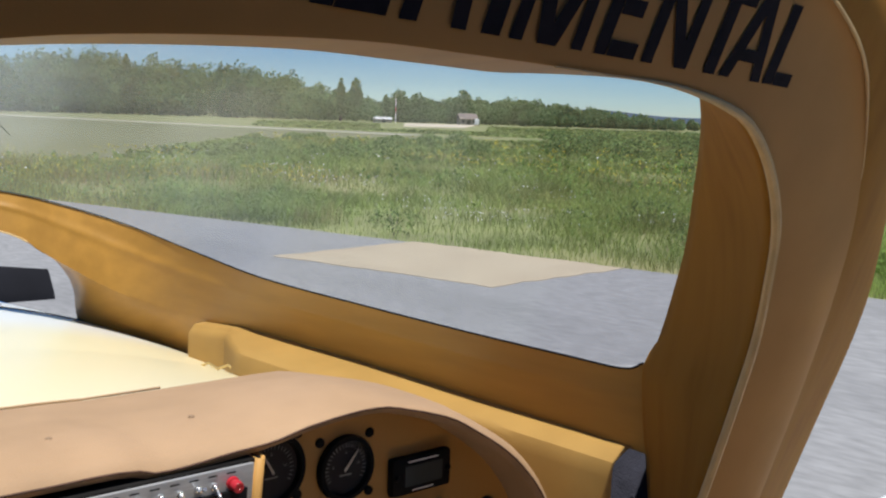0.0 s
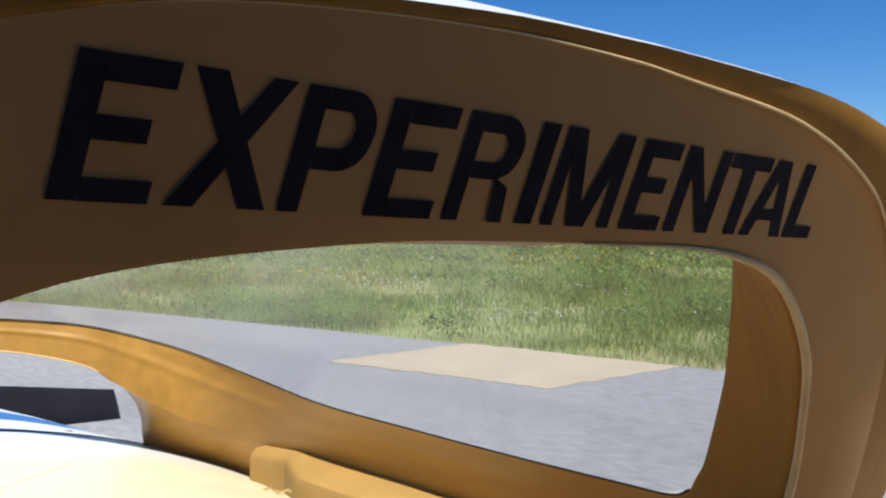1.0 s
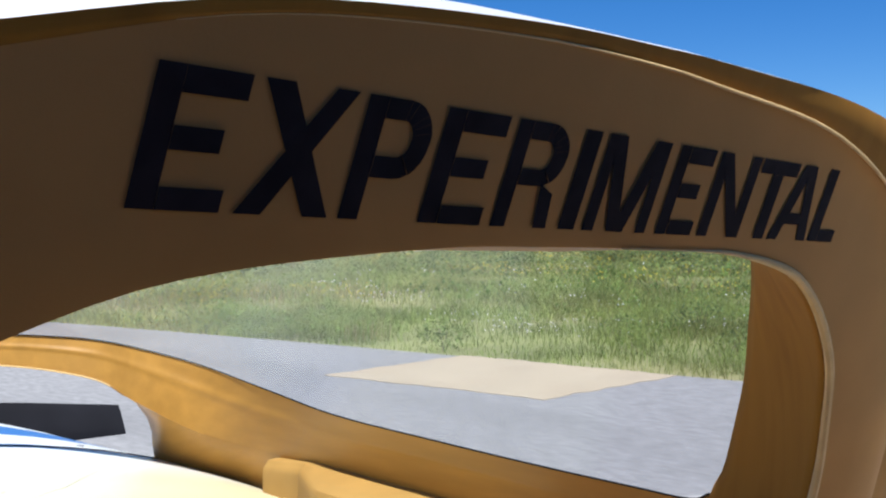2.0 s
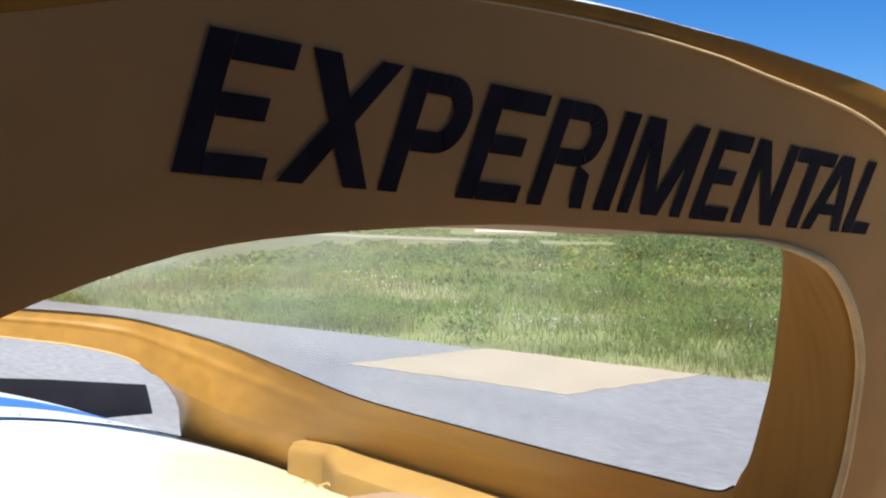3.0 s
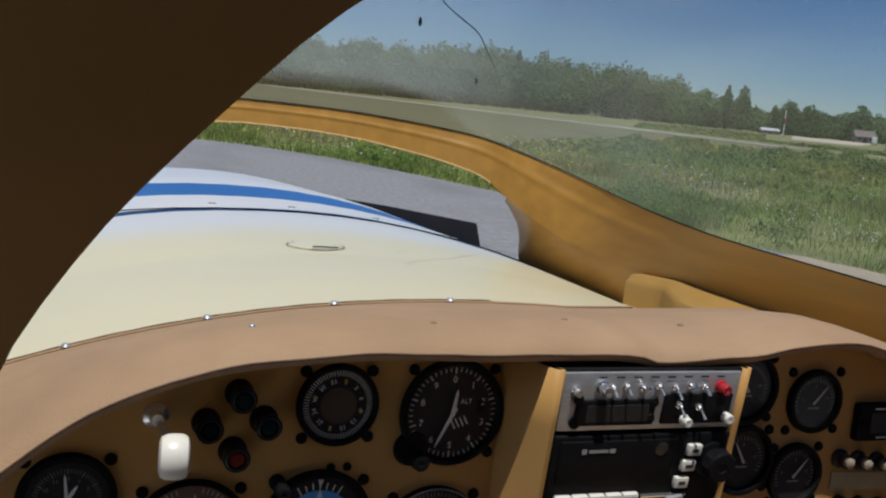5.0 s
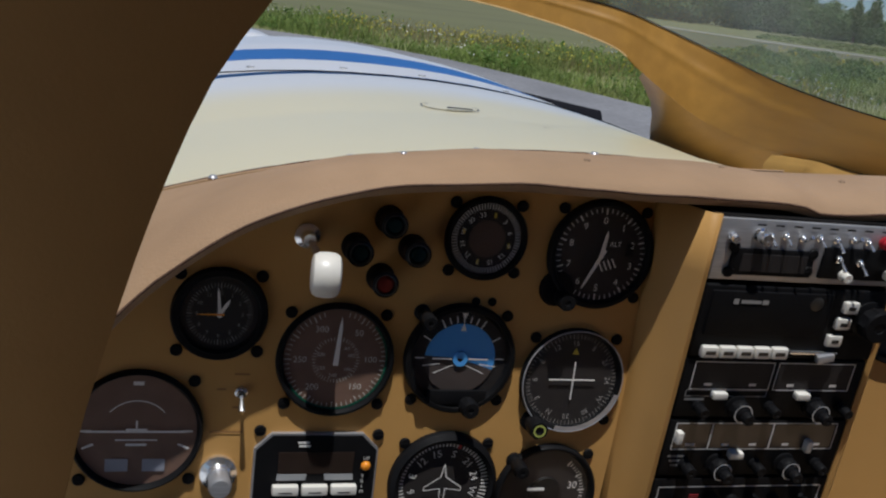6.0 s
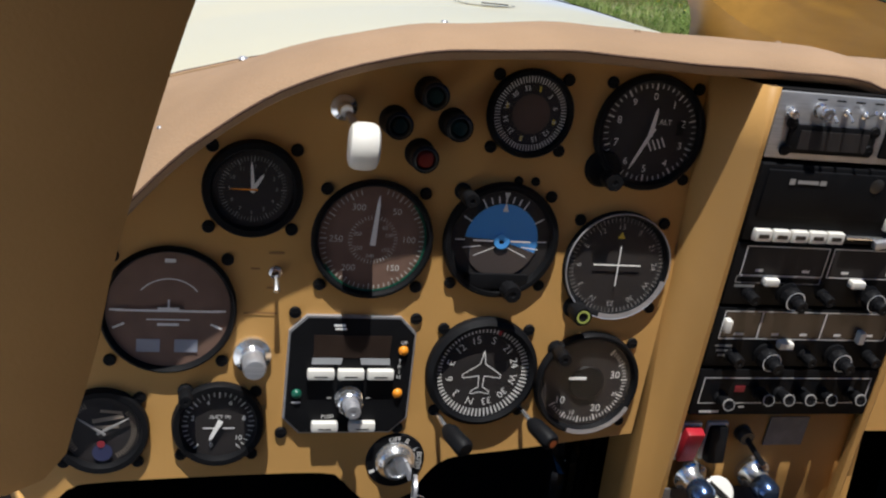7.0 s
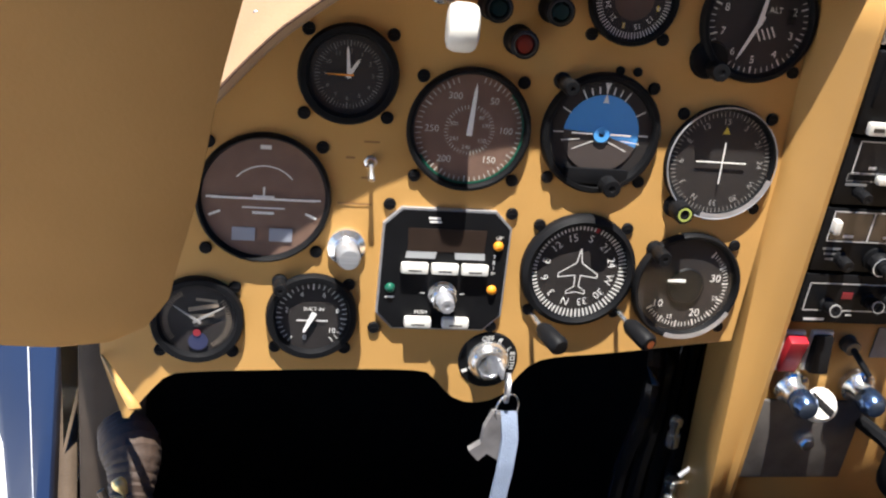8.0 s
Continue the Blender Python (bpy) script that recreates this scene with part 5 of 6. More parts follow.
def plane_symbol(b):
    out = [(0, 0.0145), (0.0018, 0.005), (0.0125, -0.002), (0.0125, -0.0045), (0.0018, -0.003), (0.0014, -0.0105), (0.006, -0.0135), (0.006, -0.0155), (0, -0.0140)]
    out += [(-x, y) for x, y in out[-2:0:-1]]
    for (x0, y0), (x1, y1) in zip(out, out[1:] + out[:1]):
        L = math.hypot(x1 - x0, y1 - y0)
        quad(b, flat(F + 0.001), L, 0.0006, (x0 + x1) / 2, (y0 + y1) / 2, math.atan2(y1 - y0, x1 - x0))
    for a in (90, 45, 135, 0, 180, 225, 270, 315):
        ticks(b, F + 0.0004, 0.0322, 0.0345, 1, a, 360, 0.0020)


marks(g, plane_symbol, INK, "aeroplane_outline")
part("lower_lip", lathe([(0.0335, 0.006), (0.037, 0.0085), (0.0402, 0.006)], 44), BLACK, g)

# manifold pressure gauge
g = gauge("manifold_gauge", "round manifold pressure gauge with white numerals", -0.1565, 0.8625, 0.0395, 0.0625, screws=(0, 1, 0, 1), face=0.9)
marks(g, lambda b: (ticks(b, F, 0.0255, 0.0285, 40, 215, -200, 0.0006), ticks(b, F, 0.0245, 0.0290, 8, 215, -200, 0.0011), ring_text(b, F, ["10", "", "20", "", "30"], 0.0205, 0.0052, 217, -160, upright=True), ring_text(b, F, ["15", "25"], 0.0228, 0.0030, 252, -88, upright=True)))
part("hub_disc", lathe([(0, 0.0035), (0.0115, 0.0035), (0.0125, 0.0022)], 28, (0, 0, 0)), BLACK, g)
part("needle", box((0.012, 0.0008, 0.0018), (-0.008, -F - 0.0030, 0.0045)), INK, g)
knob("knob", g, -0.0275, 0.0265, 0.0052, 0.022, BLACK)
part("rim_edge", lathe([(0.0365, 0.0062), (0.0385, 0.0066), (0.0398, 0.005), (0.0402, 0.001)], 44), BLACK, g)
part("silver_rim", disc(bmesh.new(), flat(0.0069), 0.0392, 30, 0, 0, 0.0356, radians(-108), radians(-28)), STEEL, g, "worn silver patch of the rim", smooth=False)

# autopilot controller
g = thing("autopilot_controller", "square black autopilot controller with clipped corners and white keys", "autopilot", (-0.332, 0, 0.868), "panel instruments")


def octagon(w, h, c):
    return [(-w + c, -h), (w - c, -h), (w, -h + c), (w, h - c), (w - c, h), (-w + c, h), (-w, h - c), (-w, -h + c)]


def prism(outline, d0, d1, bm=None):
    b = bm or bmesh.new()
    lo = [b.verts.new((x, -d0, z)) for x, z in outline]
    hi = [b.verts.new((x, -d1, z)) for x, z in outline]
    b.faces.new(hi)
    n = len(outline)
    for i in range(n):
        b.faces.new((lo[i], lo[(i + 1) % n], hi[(i + 1) % n], hi[i]))
    bmesh.ops.recalc_face_normals(b, faces=b.faces)
    return b


part("rim", prism(octagon(0.0435, 0.0435, 0.0115), 0.0, 0.0035), STEEL, g, "thin metal rim", smooth=False)
part("face", prism(octagon(0.0422, 0.0422, 0.011), 0.0035, 0.0045), BLACK, g, smooth=False)
part("display", prism([(-0.026, 0.014), (0.026, 0.014), (0.0265, 0.030), (-0.0265, 0.030)], 0.0045, 0.005), DISPLAY, g, "dark brown display window", smooth=False)
part("display_bar", prism([(-0.027, 0.009), (-0.007, 0.009), (-0.006, 0.0135), (-0.0265, 0.0135)], 0.0045, 0.0052), mat("pale_grey_bar", (0.35, 0.36, 0.37), 0.5), g, smooth=False)
part("display_bar", prism([(0.007, 0.009), (0.027, 0.009), (0.0265, 0.0135), (0.006, 0.0135)], 0.0045, 0.0052), bpy.data.materials["pale_grey_bar"], g, smooth=False)
for u, v in ((-0.0205, 0.0028), (0.0, 0.0028), (0.0205, 0.0028), (-0.0148, -0.0365), (0.0112, -0.0365)):
    kb = part("key", box((0.0185, 0.006, 0.0072), (u, -0.0072, v), 0.0016), WHITE_PLASTIC, g, "white push key")
    b = bmesh.new()
    quad(b, flat(0.0104), 0.009, 0.0009, u, v - 0.001)
    part("key_print", b, MATTE, kb, smooth=False)
for u, v, m, lab in ((0.0355, 0.0195, ORANGE, "orange lamp"), (0.0345, -0.0125, ORANGE, "orange lamp"), (-0.0355, -0.013, GREEN, "green lamp")):
    part("lamp", lathe([(0, 0.0078), (0.002, 0.0074), (0.0033, 0.0058), (0.0036, 0.0042)], 16, (u, 0, v)), m, g, lab)
k = knob("selector_knob", g, 0.0005, -0.0165, 0.0085, 0.012, CHROME, 0.004, label="chrome concentric selector knob")
knob("inner_knob", k, 0.0, 0.0, 0.0052, 0.012, STEEL, 0.011)


def autopilot_print(b):
    write(b, "UP", lambda u, v: Vector((u + 0.0355, -0.0052, v + 0.0255)), 0.0026)
    for i, ch in enumerate("TRIM"):
        write(b, ch, lambda u, v: Vector((u + 0.0338, -0.0052, v + 0.0118 - 0.0040 * i)), 0.0027)
    write(b, "PUSH", lambda u, v: Vector((u - 0.013, -0.0052, v - 0.0300)), 0.0026)
    quad(b, flat(0.0052), 0.008, 0.0016, -0.010, 0.0375)
    quad(b, flat(0.0052), 0.008, 0.0016, -0.009, 0.0350)
    quad(b, flat(0.0052), 0.003, 0.0006, -0.013, -0.0160)
    quad(b, flat(0.0052), 0.003, 0.0006, 0.014, -0.0160)
    quad(b, flat(0.0052), 0.006, 0.0012, -0.0355, -0.0195)


marks(g, autopilot_print)
for u, v in ((-0.040, 0.0445), (0.043, 0.0415), (-0.0435, -0.0445), (0.038, -0.0415)):
    put_screw(g, u, v)

# ignition switch with keys
g = thing("ignition_switch", "chrome ignition lock on a black lettered plate", "ignition switch", (-0.2925, 0, 0.8005))
part("plate", lathe([(0, 0.0012), (0.0205, 0.0012), (0.0215, 0.0)], 36), BLACK, g)
marks(g, lambda b: ring_text(b, 0.0016, ["OFF", "R", "L", "BOTH"], 0.0172, 0.0036, 96, 95), INK)
marks(g, lambda b: (quad(b, flat(0.0016), 0.004, 0.0025, -0.0165, -0.008, 0.4)), INK, "start_mark")
part("lock_barrel", lathe([(0.0150, 0.001), (0.0148, 0.004), (0.0120, 0.007), (0.0105, 0.010), (0.0085, 0.0105), (0.0080, 0.0095), (0, 0.0095)], 30), CHROME, g, "chrome lock barrel")
ring = thing("key_ring", "keys with a pale blue lanyard hanging from the lock", "keys", (-0.286, -0.012, 0.800))
part("key_blade", box((0.0022, 0.012, 0.008), (0, -0.004, 0), 0.0006), STEEL, ring)
part("key_bow", lathe([(0.004, 0.001), (0.0105, 0.0012), (0.0105, -0.0012), (0.004, -0.001)], 20, (0.002, -0.018, -0.006), turn=pose(0, 0, 0, 0, 0, 80)), STEEL, ring)
part("split_ring", tube([(0.003 + 0.009 * math.cos(a), -0.02 + 0.004 * math.cos(a), -0.021 + 0.011 * math.sin(a)) for a in np.linspace(0, 2 * math.pi, 25)], 0.0008, 6, ends=False), CHROME, ring)
LANYARD = mat("pale_blue_strap", (0.30, 0.36, 0.48), 0.7, vary=0.15, scale=60, bump=0.6, bump_scale=900)
GREYTAG = mat("grey_tag", (0.16, 0.15, 0.15), 0.6, vary=0.3, scale=60)


def strap(pts, w, th, face=(1, 0, 0)):
    rows = []
    f = Vector(face)
    for p in pts:
        p = Vector(p)
        rows.append([p - f * w / 2 + Vector((0, -th / 2, 0)), p + f * w / 2 + Vector((0, -th / 2, 0)), p + f * w / 2 + Vector((0, th / 2, 0)), p - f * w / 2 + Vector((0, th / 2, 0))])
    return grid(rows, closed=True)


part("lanyard", strap([(0.004, -0.022, -0.022), (0.006, -0.027, -0.04), (0.005, -0.028, -0.065), (0.002, -0.025, -0.11), (0.003, -0.022, -0.2)], 0.0115, 0.003), LANYARD, ring, "pale blue woven strap")
part("tag", prism([(-0.021, -0.052), (-0.014, -0.060), (-0.008, -0.054), (0.001, -0.060), (0.003, -0.040), (0.001, -0.024), (-0.007, -0.022), (-0.012, -0.034), (-0.013, -0.046)], 0.018, 0.024), GREYTAG, ring, "crumpled grey key tag", smooth=False)

# switches and lamps on the left board
g = thing("pull_knob", "chrome push-pull knob on the panel", "control knob", (-0.3985, 0, 0.882))
part("collar", lathe([(0.0125, 0.0), (0.0125, 0.004), (0.0085, 0.006), (0.0085, 0.012), (0, 0.012)], 24), CHROME, g)
part("grip", lathe([(0.006, 0.010), (0.0072, 0.012), (0.0078, 0.024), (0.0065, 0.027), (0, 0.0275)], 22), STEEL, g)
g = thing("panel_toggle", "small chrome toggle switch on the panel", "switch", (-0.387, 0, 0.9405))
toggle(g, 0, 0)
marks(g, lambda b: (quad(b, flat(0.0008), 0.010, 0.0014, 0, 0.013), quad(b, flat(0.0008), 0.006, 0.0014, -0.013, 0.002), quad(b, flat(0.0008), 0.008, 0.0014, -0.001, -0.011), quad(b, flat(0.0008), 0.022, 0.0014, -0.008, -0.029)), mat("faint_print", (0.30, 0.15, 0.05), 0.7), "placard_print")
RED_LENS = mat("dark_red_lens", (0.17, 0.022, 0.015), 0.25)
TEAL_LENS = mat("dark_teal_lens", (0.008, 0.022, 0.023), 0.15)
for x, z, m, lab in ((-0.298, 1.066, GREEN, "dark lens press lamp in a black holder"), (-0.319, 1.046, GREEN, "dark lens press lamp in a black holder"), (-0.280, 1.047, GREEN, "dark green press lamp in a black holder"), (-0.300, 1.0255, RED, "red press lamp in a black holder")):
    g = thing("indicator_lamp", lab, "lamp", (x, 0, z), "press lamps")
    part("holder", lathe([(0.0098, 0.0), (0.0098, 0.003), (0.0082, 0.005), (0.0082, 0.015), (0.0090, 0.016), (0.0090, 0.0195), (0.0074, 0.0205), (0.0062, 0.019)], 22), BLACK, g)
    part("ring", lathe([(0.0062, 0.0192), (0.0070, 0.0208), (0.0076, 0.0205)], 22), DARK_METAL, g, "thin worn metal ring")
    part("lens", lathe([(0.0062, 0.0185), (0.0045, 0.0205), (0, 0.0212)], 18), RED_LENS if m is RED else TEAL_LENS, g)
g = thing("gear_knob", "white rounded knob on a small chrome lever", "control knob", (-0.352, 0, 1.052))
part("lever_boss", lathe([(0.0085, 0.0), (0.0085, 0.003), (0.005, 0.006), (0.004, 0.014), (0, 0.014)], 20), CHROME, g)
part("lever", tube([(0, -0.008, 0), (0.004, -0.02, -0.006), (0.008, -0.03, -0.012)], 0.003), CHROME, g)
b = lathe([(0, -0.0095), (0.0095, -0.0095), (0.0128, -0.0082), (0.0145, -0.005), (0.0148, 0.0), (0.0145, 0.005), (0.0128, 0.0082), (0.0095, 0.0095), (0, 0.0095)], 32, (0.0085, -0.036, -0.0165), turn=pose(0, 0, 0, 0, 0, 84))
part("wheel_knob", b, WHITE_PLASTIC, g, "white wheel-shaped knob")
for (x, z, lean), m in (((-0.2665, 0.836, -16), BLACK), ((-0.2045, 0.8405, -18), BLACK)):
    g = thing("panel_lever", "black-tipped metal lever on the panel", "lever", (x, 0, z), "lower levers")
    part("stem", tube([(0, 0, 0.002), (0.003, -0.012, -0.001), (0.005, -0.018, -0.003)], 0.0018), CHROME, g)
    tip = part("tip", lathe([(0, 0.028), (0.005, 0.0275), (0.0068, 0.025), (0.0062, 0.006), (0.004, 0.001), (0, 0.0)], 18), m, g)
    tip.matrix_local = Matrix.Translation((0.004, -0.015, -0.002)) @ pose(0, 0, 0, 8, 0, 18)
    if x > -0.25:
        part("cap_dot", disc(bmesh.new(), flat(0.0284), 0.003, 14), mat("dull_orange_dot", (0.35, 0.09, 0.02), 0.5), tip, "orange end dot", smooth=False)
for x in (-0.2295, -0.2175):
    put_screw(panel, x - PO.x, 1.0105 - PO.z).scale = (0.75, 1, 0.75)

# right board
for nm, x, z, sp, lab in (("fuel_gauge", 0.117, 1.064, 0.05, "round black engine gauge half behind the console"), ("oil_gauge", 0.1885, 1.052, 0.05, "round black engine gauge with pale marks"), ("temperature_gauge", 0.122, 1.003, 0.05, "round black engine gauge half behind the console"), ("pressure_gauge", 0.178, 0.988, 0.047, "round black engine gauge with a pale needle")):
    g = gauge(nm, lab, x, z, 0.0305 if x < 0.15 else 0.0275, sp)
    marks(g, lambda b: (ticks(b, F, 0.017, 0.0205, 24, 210, 240, 0.0006), ring_text(b, F, ["", "4", "", "8", "", "10", ""], 0.013, 0.0026, 210, 240, upright=True), quad(b, flat(F), 0.012, 0.0015, 0, -0.006)), bpy.data.materials["grey_marking"])
    part("needle", pointer(0.018, 0.003, 0.0018, 40 if x > 0.15 else -30, F + 0.001), bpy.data.materials["faded_marking"], g)
g = thing("hour_meter", "rectangular black meter with a clear window", "meter", (0.2665, 0, 1.0335), "panel instruments")
part("case", box((0.066, 0.010, 0.034), (0, -0.004, 0), 0.004), BLACK, g)
part("window", prism([(-0.020, -0.009), (0.022, -0.009), (0.022, 0.009), (-0.020, 0.009)], 0.009, 0.0095), mat("smoked_window", (0.05, 0.06, 0.06), 0.12), g, smooth=False)
for w, v in ((0.034, 0.0128), (0.024, -0.0128)):
    marks(g, lambda b: quad(b, flat(0.0094), w, 0.0014, 0, v), bpy.data.materials["dull_marking"], "print_bar")
for u in (-0.0285, 0.0285):
    put_screw(g, u, 0.0, 0.0085).scale = (0.7, 1, 0.7)
BREAKER_TIP = mat("worn_beige_tip", (0.42, 0.35, 0.26), 0.4, metal=0.3, vary=0.2, scale=90)
for i, x in enumerate((0.226, 0.246, 0.267, 0.292)):
    g = thing("breaker_button", "round black circuit breaker with a worn beige tip", "circuit breaker", (x, 0, 1.0 - 0.002 * i), "circuit breakers")
    part("collar", lathe([(0.0085, 0.0), (0.0085, 0.003), (0.0065, 0.005), (0.0065, 0.010), (0, 0.010)], 18), DARK_METAL, g)
    part("tip", lathe([(0.0042, 0.009), (0.0045, 0.015), (0.003, 0.0165), (0, 0.0168)], 14), BREAKER_TIP if i < 3 else BLACK, g)
for i, x in enumerate((0.232, 0.254, 0.276, 0.298)):
    g = thing("breaker_button", "round dark circuit breaker below the label strip", "circuit breaker", (x, 0, 0.958 - 0.002 * i), "circuit breakers")
    part("collar", lathe([(0.0085, 0.0), (0.0085, 0.003), (0.0065, 0.005), (0.0065, 0.010), (0, 0.010)], 18), DARK_METAL, g)
    part("tip", lathe([(0.0042, 0.009), (0.0045, 0.015), (0.003, 0.0165), (0, 0.0168)], 14), BLACK, g)
g = thing("label_strip", "yellowed placard strip between the breakers", "placard", (0.263, 0, 0.9785))
part("strip", box((0.088, 0.0012, 0.016), (0, -0.0008, 0), 0.0003, turn=pose(0, 0, 0, 0, 2, 0)), mat("yellowed_label", (0.42, 0.34, 0.20), 0.7, vary=0.1, scale=60), g)
g = thing("headset_jack", "round metal headset jack in the panel", "jack", (0.352, 0, 0.981))
part("nut", lathe([(0.0105, 0.0), (0.0105, 0.002), (0.0075, 0.004), (0.0045, 0.004), (0.0042, 0.0)], 20), DARK_METAL, g)

# the markings and hands fill each dial out to its bezel
for g, k in SPREAD.items():
    for ob in g.children:
        if k > 1.01 and ob.name.split(".")[0] in ("markings", "hand", "needle", "green_arc", "level_window", "yellow_mark", "hub_disc", "hatch_marks", "subscale_window", "sky_disc", "earth_disc", "index_mark", "red_bug", "aeroplane_outline"):
            ob.data.transform(Matrix.Diagonal((k, 1, k, 1)))

# radios ------------------------------------------------------------------------
TILT = math.degrees(math.atan(0.136))


def radio(name, label, z0, z1, category="radio"):
    zc = (z0 + z1) / 2
    g = thing(name, label, category, (-0.0015, face_y(zc), zc), "radio stack")
    g.rotation_euler = (radians(TILT), 0, 0)
    return g, (z1 - z0) * 1.009


def frame_line(b, u0, u1, v0, v1, w=0.0008, d=0.0046):
    quad(b, flat(d), u1 - u0, w, (u0 + u1) / 2, v0)
    quad(b, flat(d), u1 - u0, w, (u0 + u1) / 2, v1)
    quad(b, flat(d), w, v1 - v0, u0, (v0 + v1) / 2)
    quad(b, flat(d), w, v1 - v0, u1, (v0 + v1) / 2)


W = 0.151
g, h = radio("switch_panel", "brushed silver switch panel with chrome toggles", 1.0465, 1.092, "switch panel")
part("plate", box((W, 0.006, h), (0, 0, 0), 0.0015), STEEL, g)
part("window_bezel", box((0.066, 0.003, 0.020), (-0.030, -0.004, -0.008), 0.001), BLACK, g)
part("window", box((0.052, 0.001, 0.013), (-0.029, -0.0058, -0.008)), DIAL, g)
part("black_insert", box((0.060, 0.003, 0.024), (0.040, -0.004, -0.006), 0.001), BLACK, g)
for u, v in ((-0.0625, -0.016), (-0.0625, 0.003), (0.000, -0.013), (0.001, 0.0)):
    put_screw(g, u, v, 0.004)
knob("dimmer", g, -0.066, 0.010, 0.003, 0.008, CHROME, 0.003, knurl=False)
knob("push_switch", g, -0.045, 0.0125, 0.0045, 0.012, CHROME, 0.003, knurl=False)
for i, u in enumerate((-0.036, -0.0245, -0.0105, 0.003, 0.0175, 0.031, 0.0435)):
    toggle(g, u, 0.0115 + 0.001 * (i % 2), 0.003, i % 3 != 2, 0.009 + 0.003 * (i in (2, 4))).scale = (0.62, 0.8, 0.62)
for u, v in ((0.022, -0.002), (0.040, -0.004)):
    toggle(g, u, v, 0.0055, True, 0.012).scale = (0.62, 0.8, 0.62)
knob("push_button", g, 0.058, 0.0115, 0.0042, 0.010, RED, 0.003, label="red push button", knurl=False)
knob("small_knob", g, 0.0295, -0.014, 0.0035, 0.008, WHITE_PLASTIC, 0.0055, knurl=False)
knob("small_knob", g, 0.0665, -0.0125, 0.0038, 0.010, WHITE_PLASTIC, 0.003, knurl=False)
marks(g, lambda b: [quad(b, flat(0.0036), 0.007, 0.0012, -0.045 + 0.0145 * i, 0.0195) for i in range(8)], MATTE, "legend_bar")

g, h = radio("audio_recorder", "black radio unit with square white keys", 0.9875, 1.0435)
part("case", box((W, 0.012, h), (0, 0, 0), 0.002), BLACK, g)
part("flip_door", box((0.098, 0.003, 0.034), (-0.022, -0.0068, 0.008), 0.0012), BLACK, g)
marks(g, lambda b: (quad(b, flat(0.0088), 0.0042, 0.0042, -0.052, 0.0175), quad(b, flat(0.0088), 0.016, 0.0026, -0.040, 0.0175), quad(b, flat(0.0088), 0.005, 0.0034, -0.0285, 0.0175)), bpy.data.materials["grey_white_marking"], "maker_mark")
part("finger_notch", lathe([(0, 0.0002), (0.004, 0.0006), (0.0055, 0.0)], 16, (0.014, -0.0085, 0.0175)), DARK_METAL, g)
for u, v in ((0.0435, 0.0155), (0.0405, 0.0025), (0.0375, -0.0115)):
    kb = part("key", box((0.0120, 0.005, 0.0090), (u, -0.0075, v), 0.0012), WHITE_PLASTIC, g, "white square key")
    b = bmesh.new()
    quad(b, flat(0.0102), 0.006, 0.003, u, v)
    part("key_print", b, DARK_METAL, kb, smooth=False)
for i in range(5):
    u = -0.0625 + 0.0142 * i
    kb = part("key", box((0.0130, 0.006, 0.0085), (u, -0.008, -0.0225), 0.0012), WHITE_PLASTIC, g, "white oblong key")
    b = bmesh.new()
    quad(b, flat(0.0112), 0.008, 0.0030, u, -0.0225)
    part("key_print", b, DARK_METAL, kb, smooth=False)
part("slider", box((0.040, 0.003, 0.0022), (0.024, -0.0075, -0.022), 0.0006), CHROME, g)
part("slider_tab", box((0.014, 0.006, 0.006), (0.034, -0.0085, -0.0255), 0.0012, turn=pose(0, 0, 0, 0, -10, 0)), STEEL, g)
knob("round_knob", g, 0.062, 0.006, 0.0125, 0.016, BLACK, 0.006)


def comm(name, label, z0, z1, splits, reds=False):
    g, h = radio(name, label, z0, z1)
    part("case", box((W, 0.009, h - 0.001), (0, 0, 0), 0.0015), BLACK, g)
    top, bot = h / 2 - 0.003, h / 2 - 0.0255
    b = bmesh.new()
    for u0, u1 in splits:
        frame_line(b, u0, u1, bot, top, d=0.0049)
        if u1 - u0 > 0.03:
            quad(b, flat(0.0049), 0.006, 0.0022, u0 + 0.014, bot + 0.004)
            quad(b, flat(0.0049), 0.006, 0.0022, u1 - 0.014, bot + 0.004)
    part("window_frame", b, bpy.data.materials["dull_marking"], g, smooth=False)
    for u0, u1 in splits:
        part("window", prism([(u0 + 0.001, bot + 0.001), (u1 - 0.001, bot + 0.001), (u1 - 0.001, top - 0.001), (u0 + 0.001, top - 0.001)], 0.0045, 0.0047), DISPLAY if reds else DIAL, g, smooth=False)
    return g, h, bot


g, h, bot = comm("comm_radio", "black communication radio with two dark displays", 0.9365, 0.986, ((-0.068, -0.003), (0.001, 0.066)))
for u in (-0.044, 0.026):
    part("rocker", box((0.0115, 0.007, 0.0055), (u, -0.007, bot - 0.0035), 0.0012), WHITE_PLASTIC, g, "white rocker key")
marks(g, lambda b: (frame_line(b, -0.070, -0.003, bot - 0.006, bot - 0.001), quad(b, flat(0.0049), 0.016, 0.002, -0.062, bot - 0.0085)), bpy.data.materials["grey_marking"], "legend_bar")
for u, r, L in ((-0.058, 0.0040, 0.013), (-0.026, 0.0078, 0.012), (0.002, 0.0040, 0.013), (0.040, 0.0078, 0.012), (0.064, 0.0040, 0.013)):
    k = knob("tuning_knob" if r > 0.005 else "volume_knob", g, u, bot - 0.0140, r, L, BLACK, 0.0045)
    if r > 0.005:
        part("ring_mark", lathe([(0.0066, 0.0004), (0.0074, 0.0004)], 20, (0, -L, 0)), bpy.data.materials["dull_marking"], k)
        knob("inner_knob", k, 0, 0, 0.0045, 0.010, BLACK, L)
